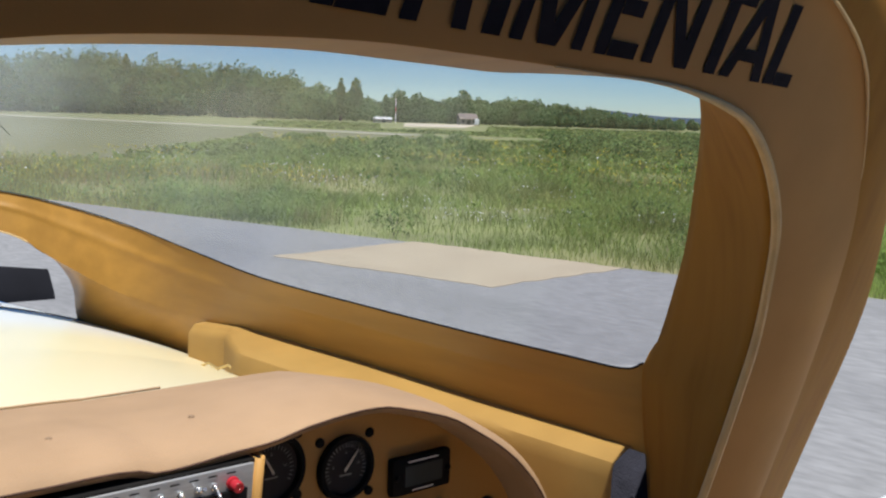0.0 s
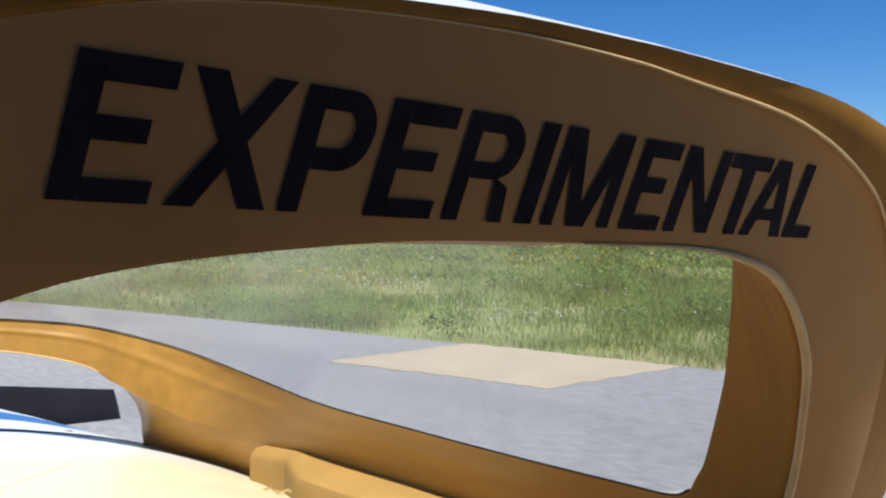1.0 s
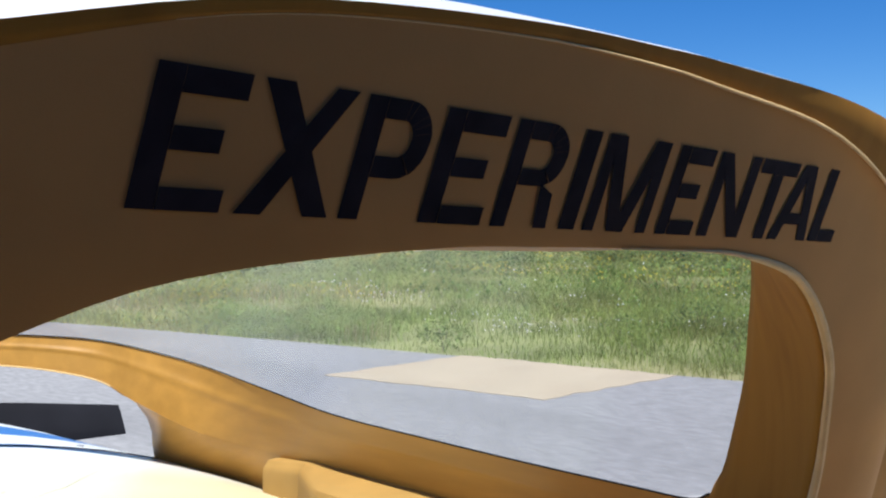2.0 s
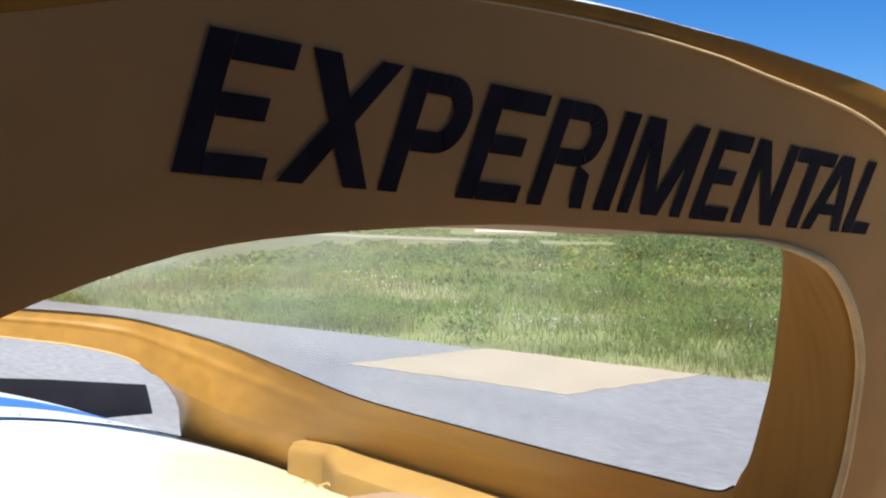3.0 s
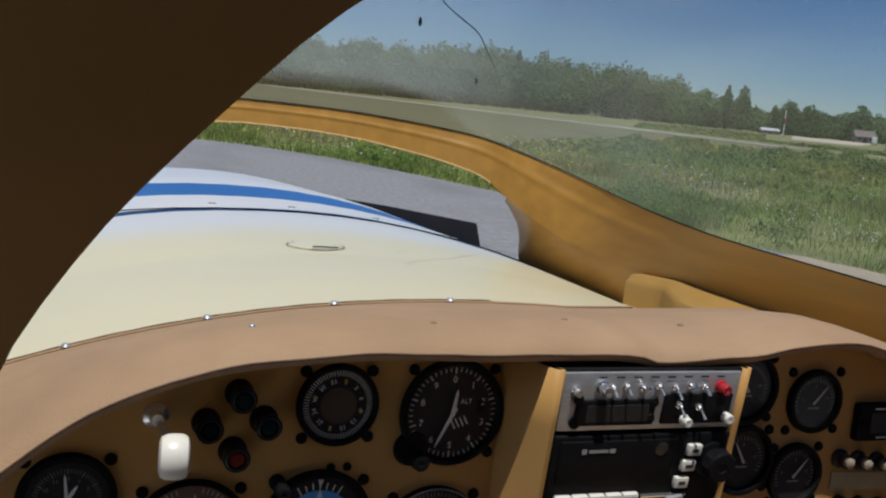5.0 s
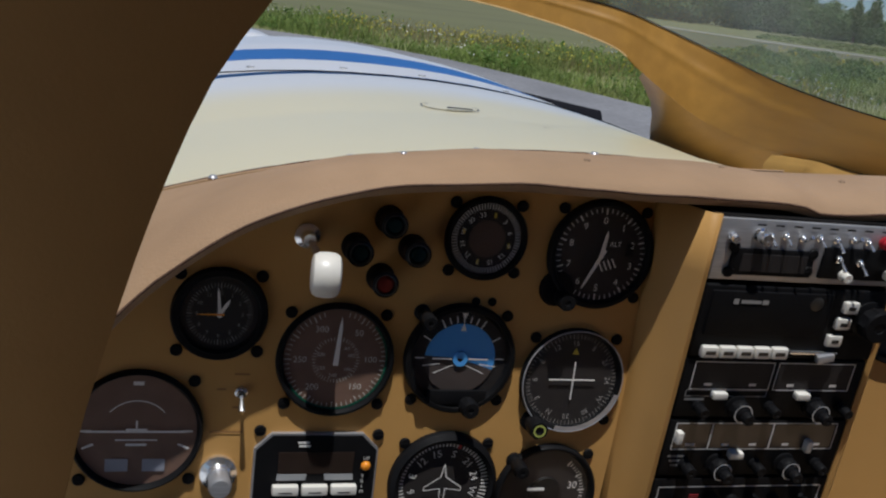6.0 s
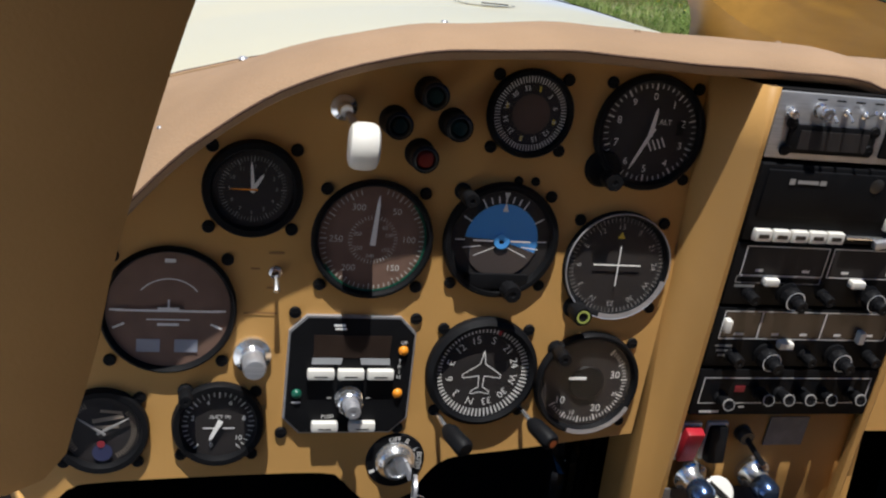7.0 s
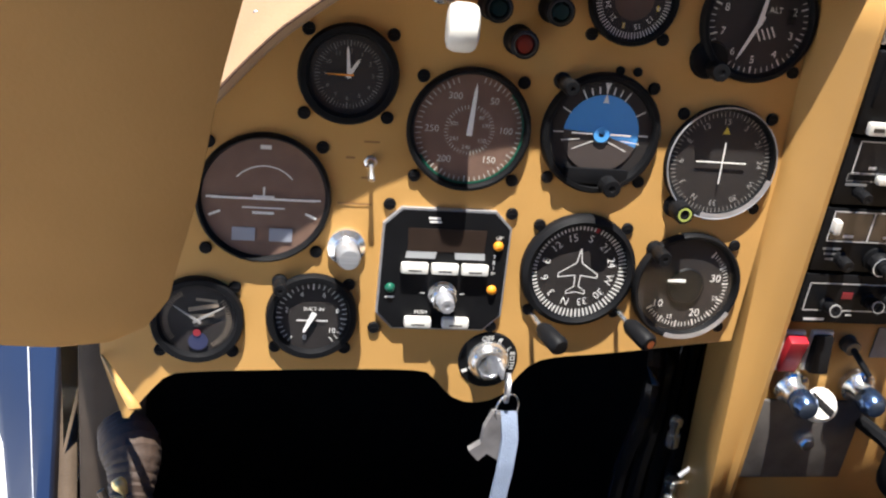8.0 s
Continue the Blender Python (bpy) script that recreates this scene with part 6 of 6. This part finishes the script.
g, h, bot = comm("nav_radio", "black navigation radio with three brown displays", 0.8855, 0.935, ((-0.070, -0.040), (-0.0395, 0.012), (0.0125, 0.068)), True)
part("rocker", box((0.0050, 0.007, 0.0100), (-0.0675, -0.007, bot + 0.012), 0.0012), WHITE_PLASTIC, g, "white rocker key")
part("rocker", box((0.0115, 0.007, 0.0055), (-0.016, -0.007, bot - 0.0035), 0.0012), WHITE_PLASTIC, g, "white rocker key")
part("rocker", box((0.0050, 0.007, 0.0100), (0.045, -0.007, bot + 0.004), 0.0012), WHITE_PLASTIC, g, "white rocker key")
marks(g, lambda b: [quad(b, flat(0.0049), 0.014 - 0.002 * i, 0.0018, -0.064 + 0.001 * i, bot - 0.006 - 0.004 * i) for i in range(3)], bpy.data.materials["grey_marking"], "legend_bar")
for u, r, L in ((-0.056, 0.0045, 0.014), (-0.029, 0.0080, 0.012), (0.004, 0.0042, 0.013), (0.030, 0.0080, 0.012), (0.058, 0.0042, 0.013)):
    k = knob("tuning_knob" if r > 0.005 else "volume_knob", g, u, bot - 0.0130, r, L, BLACK, 0.0045)
    if r > 0.005:
        part("ring_mark", lathe([(0.0066, 0.0004), (0.0074, 0.0004)], 20, (0, -L, 0)), bpy.data.materials["dull_marking"], k)
        knob("inner_knob", k, 0, 0, 0.0045, 0.010, BLACK, L)
g, h = radio("transponder", "black transponder with white-ringed knobs", 0.8430, 0.884)
part("case", box((W, 0.009, h - 0.001), (0, 0, 0), 0.0015), BLACK, g)
marks(g, lambda b: (frame_line(b, -0.071, 0.070, -0.009, 0.013, d=0.0049), quad(b, flat(0.0049), 0.016, 0.0020, -0.060, -0.0165), quad(b, flat(0.0049), 0.005, 0.0012, -0.034, -0.0125)), bpy.data.materials["dull_marking"], "legend_line")
part("red_display", prism([(-0.044, 0.001), (-0.036, 0.001), (-0.036, 0.006), (-0.044, 0.006)], 0.0046, 0.0052), mat("dim_red_print", (0.22, 0.012, 0.02), 0.5), g, "dim red window", smooth=False)
for u in (-0.0545, -0.023, -0.006, 0.012, 0.030, 0.055):
    k = knob("ring_knob", g, u, -0.004 if u < -0.03 else 0.000, 0.0046, 0.017, BLACK, 0.0045, lean=(-14, -6))
    part("ring_mark", lathe([(0.0038, 0.0175), (0.0045, 0.0175), (0.0047, 0.0168)], 18), bpy.data.materials["grey_marking"], k, "pale end ring")

# console controls below the radios
place_z = lambda z: face_y(z) + 0.004


def on_console(name, label, category, x, z, group=""):
    g = thing(name, label, category, (x, place_z(z), z), group)
    g.rotation_euler = (radians(TILT), 0, 0)
    return g


g = on_console("rocker_switch", "red rocker switch on the console", "switch", -0.0675, 0.816)
part("body", box((0.017, 0.004, 0.034), (0, -0.001, 0), 0.001), WHITE_PLASTIC, g)
part("rocker", box((0.0145, 0.010, 0.030), (0, -0.0055, 0), 0.002, turn=pose(0, 0, 0, 12, 0, 0)), RED, g)
g = on_console("rocker_switch", "black rocker switch on the console", "switch", -0.0455, 0.8165)
part("body", box((0.017, 0.004, 0.034), (0, -0.001, 0), 0.001), WHITE_PLASTIC, g)
part("rocker", box((0.0145, 0.010, 0.030), (0, -0.0055, 0), 0.002, turn=pose(0, 0, 0, -12, 0, 0)), BLACK, g)
g = on_console("console_toggle", "dark toggle switch on the console", "switch", -0.022, 0.823)
knob("base", g, 0, 0, 0.006, 0.010, DARK_METAL, knurl=False)
part("bat", tube([(0, -0.008, 0), (0.004, -0.016, -0.006), (0.010, -0.024, -0.014)], 0.0024), BLACK, g)
g = on_console("console_placard", "small dark grey placard on the console", "placard", 0.016, 0.824)
part("plate", box((0.034, 0.001, 0.026), (0, -0.001, 0)), GREYTAG, g)
g = on_console("quadrant_plate", "dark grey lever quadrant plate", "control quadrant", -0.040, 0.735)
part("plate", box((0.100, 0.003, 0.075), (0, -0.002, 0), 0.002), mat("worn_grey", (0.10, 0.09, 0.085), 0.6, vary=0.3, scale=50), g)
BLUECHROME = mat("blue_anodised", (0.10, 0.16, 0.30), 0.22, metal=0.9)
for x, z in ((-0.058, 0.785), (-0.004, 0.787)):
    g = on_console("push_pull_knob", "bright metal push-pull control with a blue sheen", "control knob", x, z, "push-pull controls")
    part("collar", lathe([(0.0135, 0.0), (0.0135, 0.006), (0.0095, 0.010), (0.0085, 0.020), (0, 0.020)], 24), CHROME, g)
    part("shaft", lathe([(0.0090, 0.018), (0.0098, 0.022), (0.0098, 0.030), (0.007, 0.034), (0, 0.0345)], 24), BLUECHROME, g)
g = on_console("throttle", "white-faced vernier throttle control on the quadrant", "control knob", -0.038, 0.764)
g.rotation_euler = (radians(TILT - 40), 0, radians(-8))
part("collar", lathe([(0.008, 0.0), (0.008, 0.014), (0.006, 0.016), (0, 0.016)], 22), DARK_METAL, g)
cap = part("cap", lathe([(0.006, 0.016), (0.0125, 0.020), (0.0130, 0.028), (0.0110, 0.0305), (0, 0.031)], 28), WHITE_PLASTIC, g, "white round face")
part("cap_bar", box((0.021, 0.002, 0.005), (0, -0.0315, 0), 0.0008, turn=pose(0, 0, 0, 0, 40, 0)), MATTE, cap)
g = on_console("hex_lock", "small chrome lock nut under the throttle", "fitting", -0.034, 0.738)
part("nut", lathe([(0.0075, 0.0), (0.0075, 0.010), (0.005, 0.014), (0, 0.014)], 6), CHROME, g)
g = on_console("mixture_lever", "black-handled lever with a blue grip", "lever", 0.012, 0.752)
part("arm", tube([(0, 0, 0), (0.004, -0.03, 0.004), (0.010, -0.055, 0.0)], 0.006), BLACK, g)
part("grip", box((0.045, 0.028, 0.040), (0.010, -0.062, 0.0), 0.011), BLACK, g)
part("grip_end", tube([(0.030, -0.062, 0.004), (0.045, -0.064, -0.004), (0.055, -0.066, -0.010)], 0.013, 14), BLUE, g, "blue grip end")


# meadow, woods and distance ---------------------------------------------------
rng = np.random.default_rng(7)


def stuff_mesh(name, verts, faces, material, label, category, kind="stuff", parent=None):
    me = bpy.data.meshes.new(name)
    verts = np.asarray(verts, np.float32)
    faces = np.asarray(faces, np.int32)
    n, k = faces.shape
    me.vertices.add(len(verts))
    me.vertices.foreach_set("co", verts.ravel())
    me.loops.add(n * k)
    me.loops.foreach_set("vertex_index", faces.ravel())
    me.polygons.add(n)
    me.polygons.foreach_set("loop_start", np.arange(0, n * k, k, dtype=np.int32))
    me.update(calc_edges=True)
    me.materials.append(material)
    ob = new(name, me)
    ob.parent = parent
    return tagged(ob, label, category, kind=kind)


edge_pts = np.array(EDGE)


def in_grass(x, y):
    """Beyond the taxiway's edge."""
    ex = np.interp(y, edge_pts[:, 1], edge_pts[:, 0])
    return (x > ex) | (y > 21 - 0.1 * x)


def scatter(n, r0, r1, a0=0.0, a1=78.0, power=1.0, margin=0.0):
    """Places over the meadow, denser near the taxiway."""
    u = rng.random(n * 2)
    r = (r0 ** (1 - power) + u * (r1 ** (1 - power) - r0 ** (1 - power))) ** (1 / (1 - power)) if power != 1 else r0 * (r1 / r0) ** u
    a = np.radians(rng.uniform(a0, a1, n * 2))
    x, y = r * np.sin(a), r * np.cos(a)
    az = np.degrees(np.arctan2(x, y))
    ok = in_grass(x - margin, y - margin * 0.5) & (r < np.interp(az, [23, 27, 31, 33], [28, 34, 55, 400]))
    return x[ok][:n], y[ok][:n], r[ok][:n]


def blades(x, y, h, w, lean):
    """Bent blades, five corners each as a quad and a tip folded into one strip of two quads."""
    n = len(x)
    a = rng.uniform(0, 2 * np.pi, n)
    b = rng.uniform(0, 2 * np.pi, n)
    dx, dy = np.cos(a) * w / 2, np.sin(a) * w / 2
    lx, ly = np.cos(b) * lean * h, np.sin(b) * lean * h
    z0 = np.full(n, -0.03)
    P = [np.stack(p, 1) for p in ((x - dx, y - dy, z0), (x + dx, y + dy, z0), (x + dx * 0.8 + lx * 0.3, y + dy * 0.8 + ly * 0.3, h * 0.6), (x - dx * 0.8 + lx * 0.3, y - dy * 0.8 + ly * 0.3, h * 0.6),
                                  (x + dx * 0.1 + lx, y + dy * 0.1 + ly, h), (x - dx * 0.1 + lx, y - dy * 0.1 + ly, h))]
    v = np.stack(P, 1).reshape(-1, 3)
    i = np.arange(n)[:, None] * 6
    f = np.concatenate([i + [0, 1, 2, 3], i + [3, 2, 4, 5]], 0)
    return v, f


def field(x, y, s):
    return np.array([noise.noise((a * s, b * s, 1.7)) for a, b in zip(x, y)])


x, y, r = scatter(170000, 5.5, 45, power=1.4)
tall = np.clip(1 + 0.7 * field(x, y, 0.35) + 0.6 * field(x, y, 1.3), 0.35, 2.2)
patch = field(x, y, 0.28) + 0.6 * field(x, y, 0.9)
pick = rng.random(len(x)) < np.clip(0.62 + 1.5 * patch, 0.14, 1.0)
x, y, r, tall, patch = x[pick], y[pick], r[pick], tall[pick], patch[pick]
verge = np.clip(0.3 + (x - np.interp(y, edge_pts[:, 1], edge_pts[:, 0])) / 3.0, 0.3, 1.0)
h = rng.uniform(0.07, 0.27, len(x)) * tall * verge * np.clip(1 + patch, 0.5, 1.4)
v, f = blades(x, y, h, 0.0065 * np.maximum(1, r / 9), rng.uniform(0.3, 1.3, len(x)))
stuff_mesh("meadow_grass", v, f, GRASS, "tall uncut green and straw-coloured meadow grass", "grass")
x, y, r = scatter(40000, 30, 190, power=1.2)
h = rng.uniform(0.08, 0.24, len(x)) * (1 + 0.6 * field(x, y, 0.12))
v, f = blades(x, y, h, 0.007 * r, rng.uniform(0.5, 1.6, len(x)))
az = np.degrees(np.arctan2(x, y))
keep_far = ~((x > 13) & (x < 60) & (y > 45)) & ~((az > 38) & (az < 44) & (r > 110))
f = f.reshape(2, len(x), 4)[:, keep_far].reshape(-1, 4)
stuff_mesh("far_grass", v, f, FARGRASS, "rough meadow grass farther out", "grass")
x, y, r = scatter(40000, 5.8, 48, power=1.3)
pick = field(x, y, 0.2) + 0.5 * field(x, y, 0.7) > 0.24
x, y, r = x[pick], y[pick], r[pick]
v, f = blades(x, y, rng.uniform(0.15, 0.38, len(x)), 0.004 * np.maximum(1, r / 8), rng.uniform(0.05, 0.35, len(x)))
stuff_mesh("dry_stalks", v, f, DRYGRASS, "dry straw-coloured grass stalks", "grass")


def petals(x, y, z, s):
    """Small tilted cross of two quads at each place."""
    n = len(x)
    out, faces = [], []
    for k in range(2):
        a = rng.uniform(0, 2 * np.pi, n)
        t = rng.uniform(0.3, 1.2, n)
        u = np.stack((np.cos(a), np.sin(a), 0 * a), 1) * s[:, None]
        w = np.stack((-np.sin(a) * np.cos(t), np.cos(a) * np.cos(t), np.sin(t)), 1) * s[:, None]
        c = np.stack((x, y, z), 1)
        out.append(np.stack((c - u - w, c + u - w, c + u + w, c - u + w), 1).reshape(-1, 3))
        faces.append(np.arange(n * 4).reshape(-1, 4) + k * n * 4)
    return np.concatenate(out), np.concatenate(faces)


x, y, r = scatter(16000, 6.5, 60, power=1.35)
pick = (field(x, y, 0.22) > 0.1) & (field(x, y, 0.9) > -0.05)
x, y, r = x[pick], y[pick], r[pick]
v, f = petals(x, y, rng.uniform(0.18, 0.42, len(x)), 0.008 * np.maximum(1, r / 12))
stuff_mesh("yellow_flowers", v, f, FLOWER_Y, "small yellow wildflowers in the meadow", "wildflowers")


def weeds(x, y, h, per, size):
    """Upright leafy weeds: broad tilted leaves up each stem."""
    n = len(x) * per
    k = np.repeat(np.arange(len(x)), per)
    t = rng.random(n) ** 0.8
    a = rng.uniform(0, 2 * np.pi, n)
    spread = (0.10 + 0.22 * (1 - t)) * h[k]
    c = np.stack((x[k] + spread * np.cos(a), y[k] + spread * np.sin(a), h[k] * (0.12 + 0.9 * t)), 1)
    tilt = rng.uniform(-0.2, 0.9, n)
    L = (size[k] * rng.uniform(0.6, 1.3, n))[:, None]
    u = np.stack((np.cos(a) * np.cos(tilt), np.sin(a) * np.cos(tilt), np.sin(tilt)), 1) * L
    w = np.stack((-np.sin(a), np.cos(a), rng.uniform(-0.4, 0.4, n)), 1) * L * 0.42
    return np.stack((c - u, c + w, c + u, c - w), 1).reshape(-1, 3), np.arange(n * 4).reshape(-1, 4)


x, y, r = scatter(5200, 6.0, 42, power=1.5, margin=0.1)
pick = field(x, y, 0.3) + 0.5 * field(x, y, 1.1) > 0.08
x, y, r = x[pick], y[pick], r[pick]
h = rng.uniform(0.10, 0.36, len(x)) * np.clip(1 + 0.8 * field(x, y, 0.8), 0.4, 1.6)
v, f = weeds(x, y, h, 16, 0.030 * np.maximum(1, r / 13))
stuff_mesh("meadow_weeds", v, f, WEED, "broad-leaved green weeds among the meadow grass", "weeds")
x, y, r = scatter(3600, 6.5, 34, power=1.6)
pick = field(x, y, 0.5) > 0.24
x, y, r = x[pick], y[pick], r[pick]
v, f = petals(x, y, rng.uniform(0.15, 0.3, len(x)), 0.008 * np.maximum(1, r / 12))
stuff_mesh("white_flowers", v, f, FLOWER_W, "small white wildflowers near the taxiway", "wildflowers")


def leaf_cloud(n, rx, rz, size, seed, base=0.0, shape=0.5, core=0.35):
    """Leaf sprays through a crown: lumpy outline with gaps."""
    q = np.random.default_rng(seed)
    d = q.normal(size=(n, 3))
    d /= np.linalg.norm(d, axis=1)[:, None]
    rad = core + (1 - core) * q.random(n) ** 0.6
    lump = np.array([noise.noise(Vector(p) * 2.1 + Vector((0, 0, seed * 3.7))) for p in d])
    rad = rad * (1 + 0.38 * lump)
    c = d * rad[:, None]
    taper = 1 - shape * np.clip(c[:, 2], 0, 1)
    c = np.stack((c[:, 0] * rx * taper, c[:, 1] * rx * taper, base + rz + c[:, 2] * rz), 1)
    a = q.normal(size=(n, 3))
    a /= np.linalg.norm(a, axis=1)[:, None]
    b = np.cross(a, q.normal(size=(n, 3)))
    b /= np.linalg.norm(b, axis=1)[:, None]
    s = size * q.uniform(0.6, 1.3, n)[:, None]
    v = np.stack((c - a * s, c + b * s * 0.55, c + a * s, c - b * s * 0.55), 1).reshape(-1, 3)
    return v, np.arange(n * 4).reshape(-1, 4)


# shrubs and tall weeds
for i in range(62):
    if i < 8:
        a, r, hh = radians(rng.uniform(38, 66)), rng.uniform(9, 14), rng.uniform(0.35, 0.6)
    else:
        a, r, hh = (radians(rng.uniform(46.5, 60)), rng.uniform(36, 75), rng.uniform(1.0, 2.1)) if i < 36 else (radians(rng.uniform(31, 44)), rng.uniform(30, 55), rng.uniform(0.8, 1.7))
    sx, sy = r * math.sin(a), r * math.cos(a)
    if not in_grass(np.array([sx - 0.5]), np.array([sy]))[0]:
        continue
    hh = hh * (0.75 if i < 8 else 0.5 if i < 36 else 0.42)
    s = thing("shrub", "leafy green shrub standing in the tall grass" if r > 20 else "low leafy weed beside the taxiway", "shrub", (sx, sy, -0.03), "meadow shrubs")
    v, f = leaf_cloud(int(700 if r > 20 else 300), hh * 1.15, hh * 0.5, 0.045 * hh + 0.0007 * r, 100 + i, 0.02, 0.3)
    stuff_mesh("crown", v, f, BUSHLEAF, "", "", "", s)
    b = bmesh.new()
    for k in range(4):
        t = 2 * math.pi * k / 4
        tube([(0, 0, 0), (0.12 * hh * math.cos(t), 0.12 * hh * math.sin(t), hh * 0.4), (0.25 * hh * math.cos(t), 0.25 * hh * math.sin(t), hh * 0.8)], lambda q: 0.012 * hh * (1.2 - q), 5, b)
    part("stem", b, BARK, s)

# far woods along the horizon
PROFILE = ([0, 5, 12, 17.6, 23, 30.6, 33.7, 35.2, 38, 39.5, 44, 46, 49, 53, 55, 62, 80], [2.1, 2.25, 2.5, 2.75, 2.9, 2.6, 2.1, 1.6, 0.9, 1.05, 1.15, 1.2, 0.82, 0.42, 0.3, 0.35, 0.5])
V, Fc, off = [], [], 0
for i in range(1000):
    az = rng.uniform(-4, 76)
    row = i % 3
    d = (268, 290, 318)[row] + rng.uniform(-9, 9)
    el = float(np.interp(az, *PROFILE))
    hh = (1.3 + d * math.tan(radians(el))) * rng.uniform(0.85, 1.03) * (0.6, 0.82, 1.0)[row]
    hh = max(hh, 2.0)
    wide = min(hh * rng.uniform(0.3, 0.5), 5.0)
    conifer = rng.random() < 0.12
    v, f = leaf_cloud(int(200 + 30 * hh), wide * (0.7 if conifer else 1.0), hh * 0.5, 0.52 if hh > 5 else 0.4, 1000 + i, 0.0, 0.8 if conifer else 0.3, 0.45)
    v = v + np.array([d * math.sin(radians(az)), d * math.cos(radians(az)), -0.05])
    V.append(v)
    Fc.append(f + off)
    off += len(v)
stuff_mesh("far_woods", np.concatenate(V), np.concatenate(Fc), LEAF, "dark green mixed woods along the horizon", "woods")

for i, (az, el, slim) in enumerate(((35.95, 1.98, 0.10), (36.75, 2.02, 0.17), (38.35, 1.15, 0.12), (39.05, 1.48, 0.34), (40.1, 1.36, 0.34), (42.5, 1.46, 0.34), (30.5, 2.6, 0.24))):
    d = 262
    hh = 1.3 + d * math.tan(radians(el))
    t = thing("tree", "tall dark green tree at the edge of the field" if slim < 0.2 else "broad dark green tree at the edge of the field", "tree", (d * math.sin(radians(az)), d * math.cos(radians(az)), -0.05), "field edge trees")
    v, f = leaf_cloud(900, hh * slim, hh * 0.47, 0.5, 50 + i, hh * 0.06, 0.2, 0.2)
    stuff_mesh("crown", v, f, LEAF, "", "", "", t)
    part("trunk", tube([(0, 0, 0), (0.1, 0, hh * 0.3), (0, 0.1, hh * 0.7)], lambda q: 0.35 * (1.1 - q), 8), BARK, t)

# airfield marks and buildings far off
p = thing("marker_pole", "thin white pole with a red band at the field edge", "pole", (250 * math.sin(radians(38.9)), 250 * math.cos(radians(38.9)), -0.05))
part("shaft", tube([(0, 0, 0), (0, 0, 5.6)], 0.12, 8), WHITE, p)
part("red_band", tube([(0, 0, 2.6), (0, 0, 3.6)], 0.135, 8), RED, p, "red painted band")



def far_house(name, label, az, d, wide, deep, high, roof, wall_mat, roof_mat):
    """A small pitched-roof building far off, with a door and two windows."""
    h = thing(name, label, "house", (d * math.sin(radians(az)), d * math.cos(radians(az)), -0.05))
    h.rotation_euler = (0, 0, radians(-az + 12))
    part("walls", box((wide, deep, high), (0, 0, high / 2)), wall_mat, h)
    b = bmesh.new()
    ends = [[b.verts.new((x, y, z)) for y, z in ((-deep * 0.6, high - 0.15), (0, high + roof), (deep * 0.6, high - 0.15))] for x in (-wide * 0.54, wide * 0.54)]
    for k in range(2):
        b.faces.new((ends[0][k], ends[1][k], ends[1][k + 1], ends[0][k + 1]))
    b.faces.new(ends[0])
    b.faces.new(ends[1][::-1])
    part("roof", b, roof_mat, h, smooth=False)
    part("door", box((0.8, 0.08, high * 0.8), (0, -deep / 2 - 0.03, high * 0.4)), DARK_METAL, h)
    for u in (-0.3, 0.3):
        part("window", box((0.7, 0.08, high * 0.35), (u * wide, -deep / 2 - 0.03, high * 0.6)), DIAL, h)


far_house("farmhouse", "small weathered house with a grey-brown roof among far trees", 42.75, 252, 4.2, 4.0, 1.5, 1.2, mat("weathered_boards", (0.30, 0.26, 0.22), 0.9, vary=0.15, scale=1), mat("brown_shingles", (0.20, 0.16, 0.14), 0.9, vary=0.2, scale=2))
far_house("shed", "long low shed with a pale metal roof beside the field", 38.2, 240, 3.6, 3.0, 0.9, 0.4, mat("shed_boards", (0.30, 0.28, 0.25), 0.9, vary=0.15, scale=1), mat("pale_sheet_roof", (0.62, 0.62, 0.60), 0.6, vary=0.08, scale=1))
sign = thing("sign_board", "small white sign board on two posts by the gravel yard", "sign", (190 * math.sin(radians(43.3)), 190 * math.cos(radians(43.3)), -0.05))
sign.rotation_euler = (0, 0, radians(-43))
for u in (-0.25, 0.25):
    part("post", tube([(u, 0, 0), (u, 0, 1.1)], 0.07, 8), BARK, sign)
part("board", box((0.8, 0.08, 1.0), (0, -0.09, 0.95), 0.02), WHITE, sign)

# hills on the horizon; their blue colour paints in the distance haze
rows = []
for az in np.linspace(-20, 100, 160):
    el = 0.35 + 0.35 * noise.noise((az * 0.06, 2.2, 0)) + 0.45 * math.exp(-((az - 46) / 5) ** 2) + 0.12 * noise.noise((az * 0.4, 5.2, 0))
    d = 2600
    rows.append([(d * math.sin(radians(az)), d * math.cos(radians(az)), z) for z in (-2, max(2, d * math.tan(radians(el))))])
tagged(part("backdrop_hills", grid(rows), HAZE_HILL), "low hills on the horizon, coloured blue for distance haze", "hills", kind="structure")
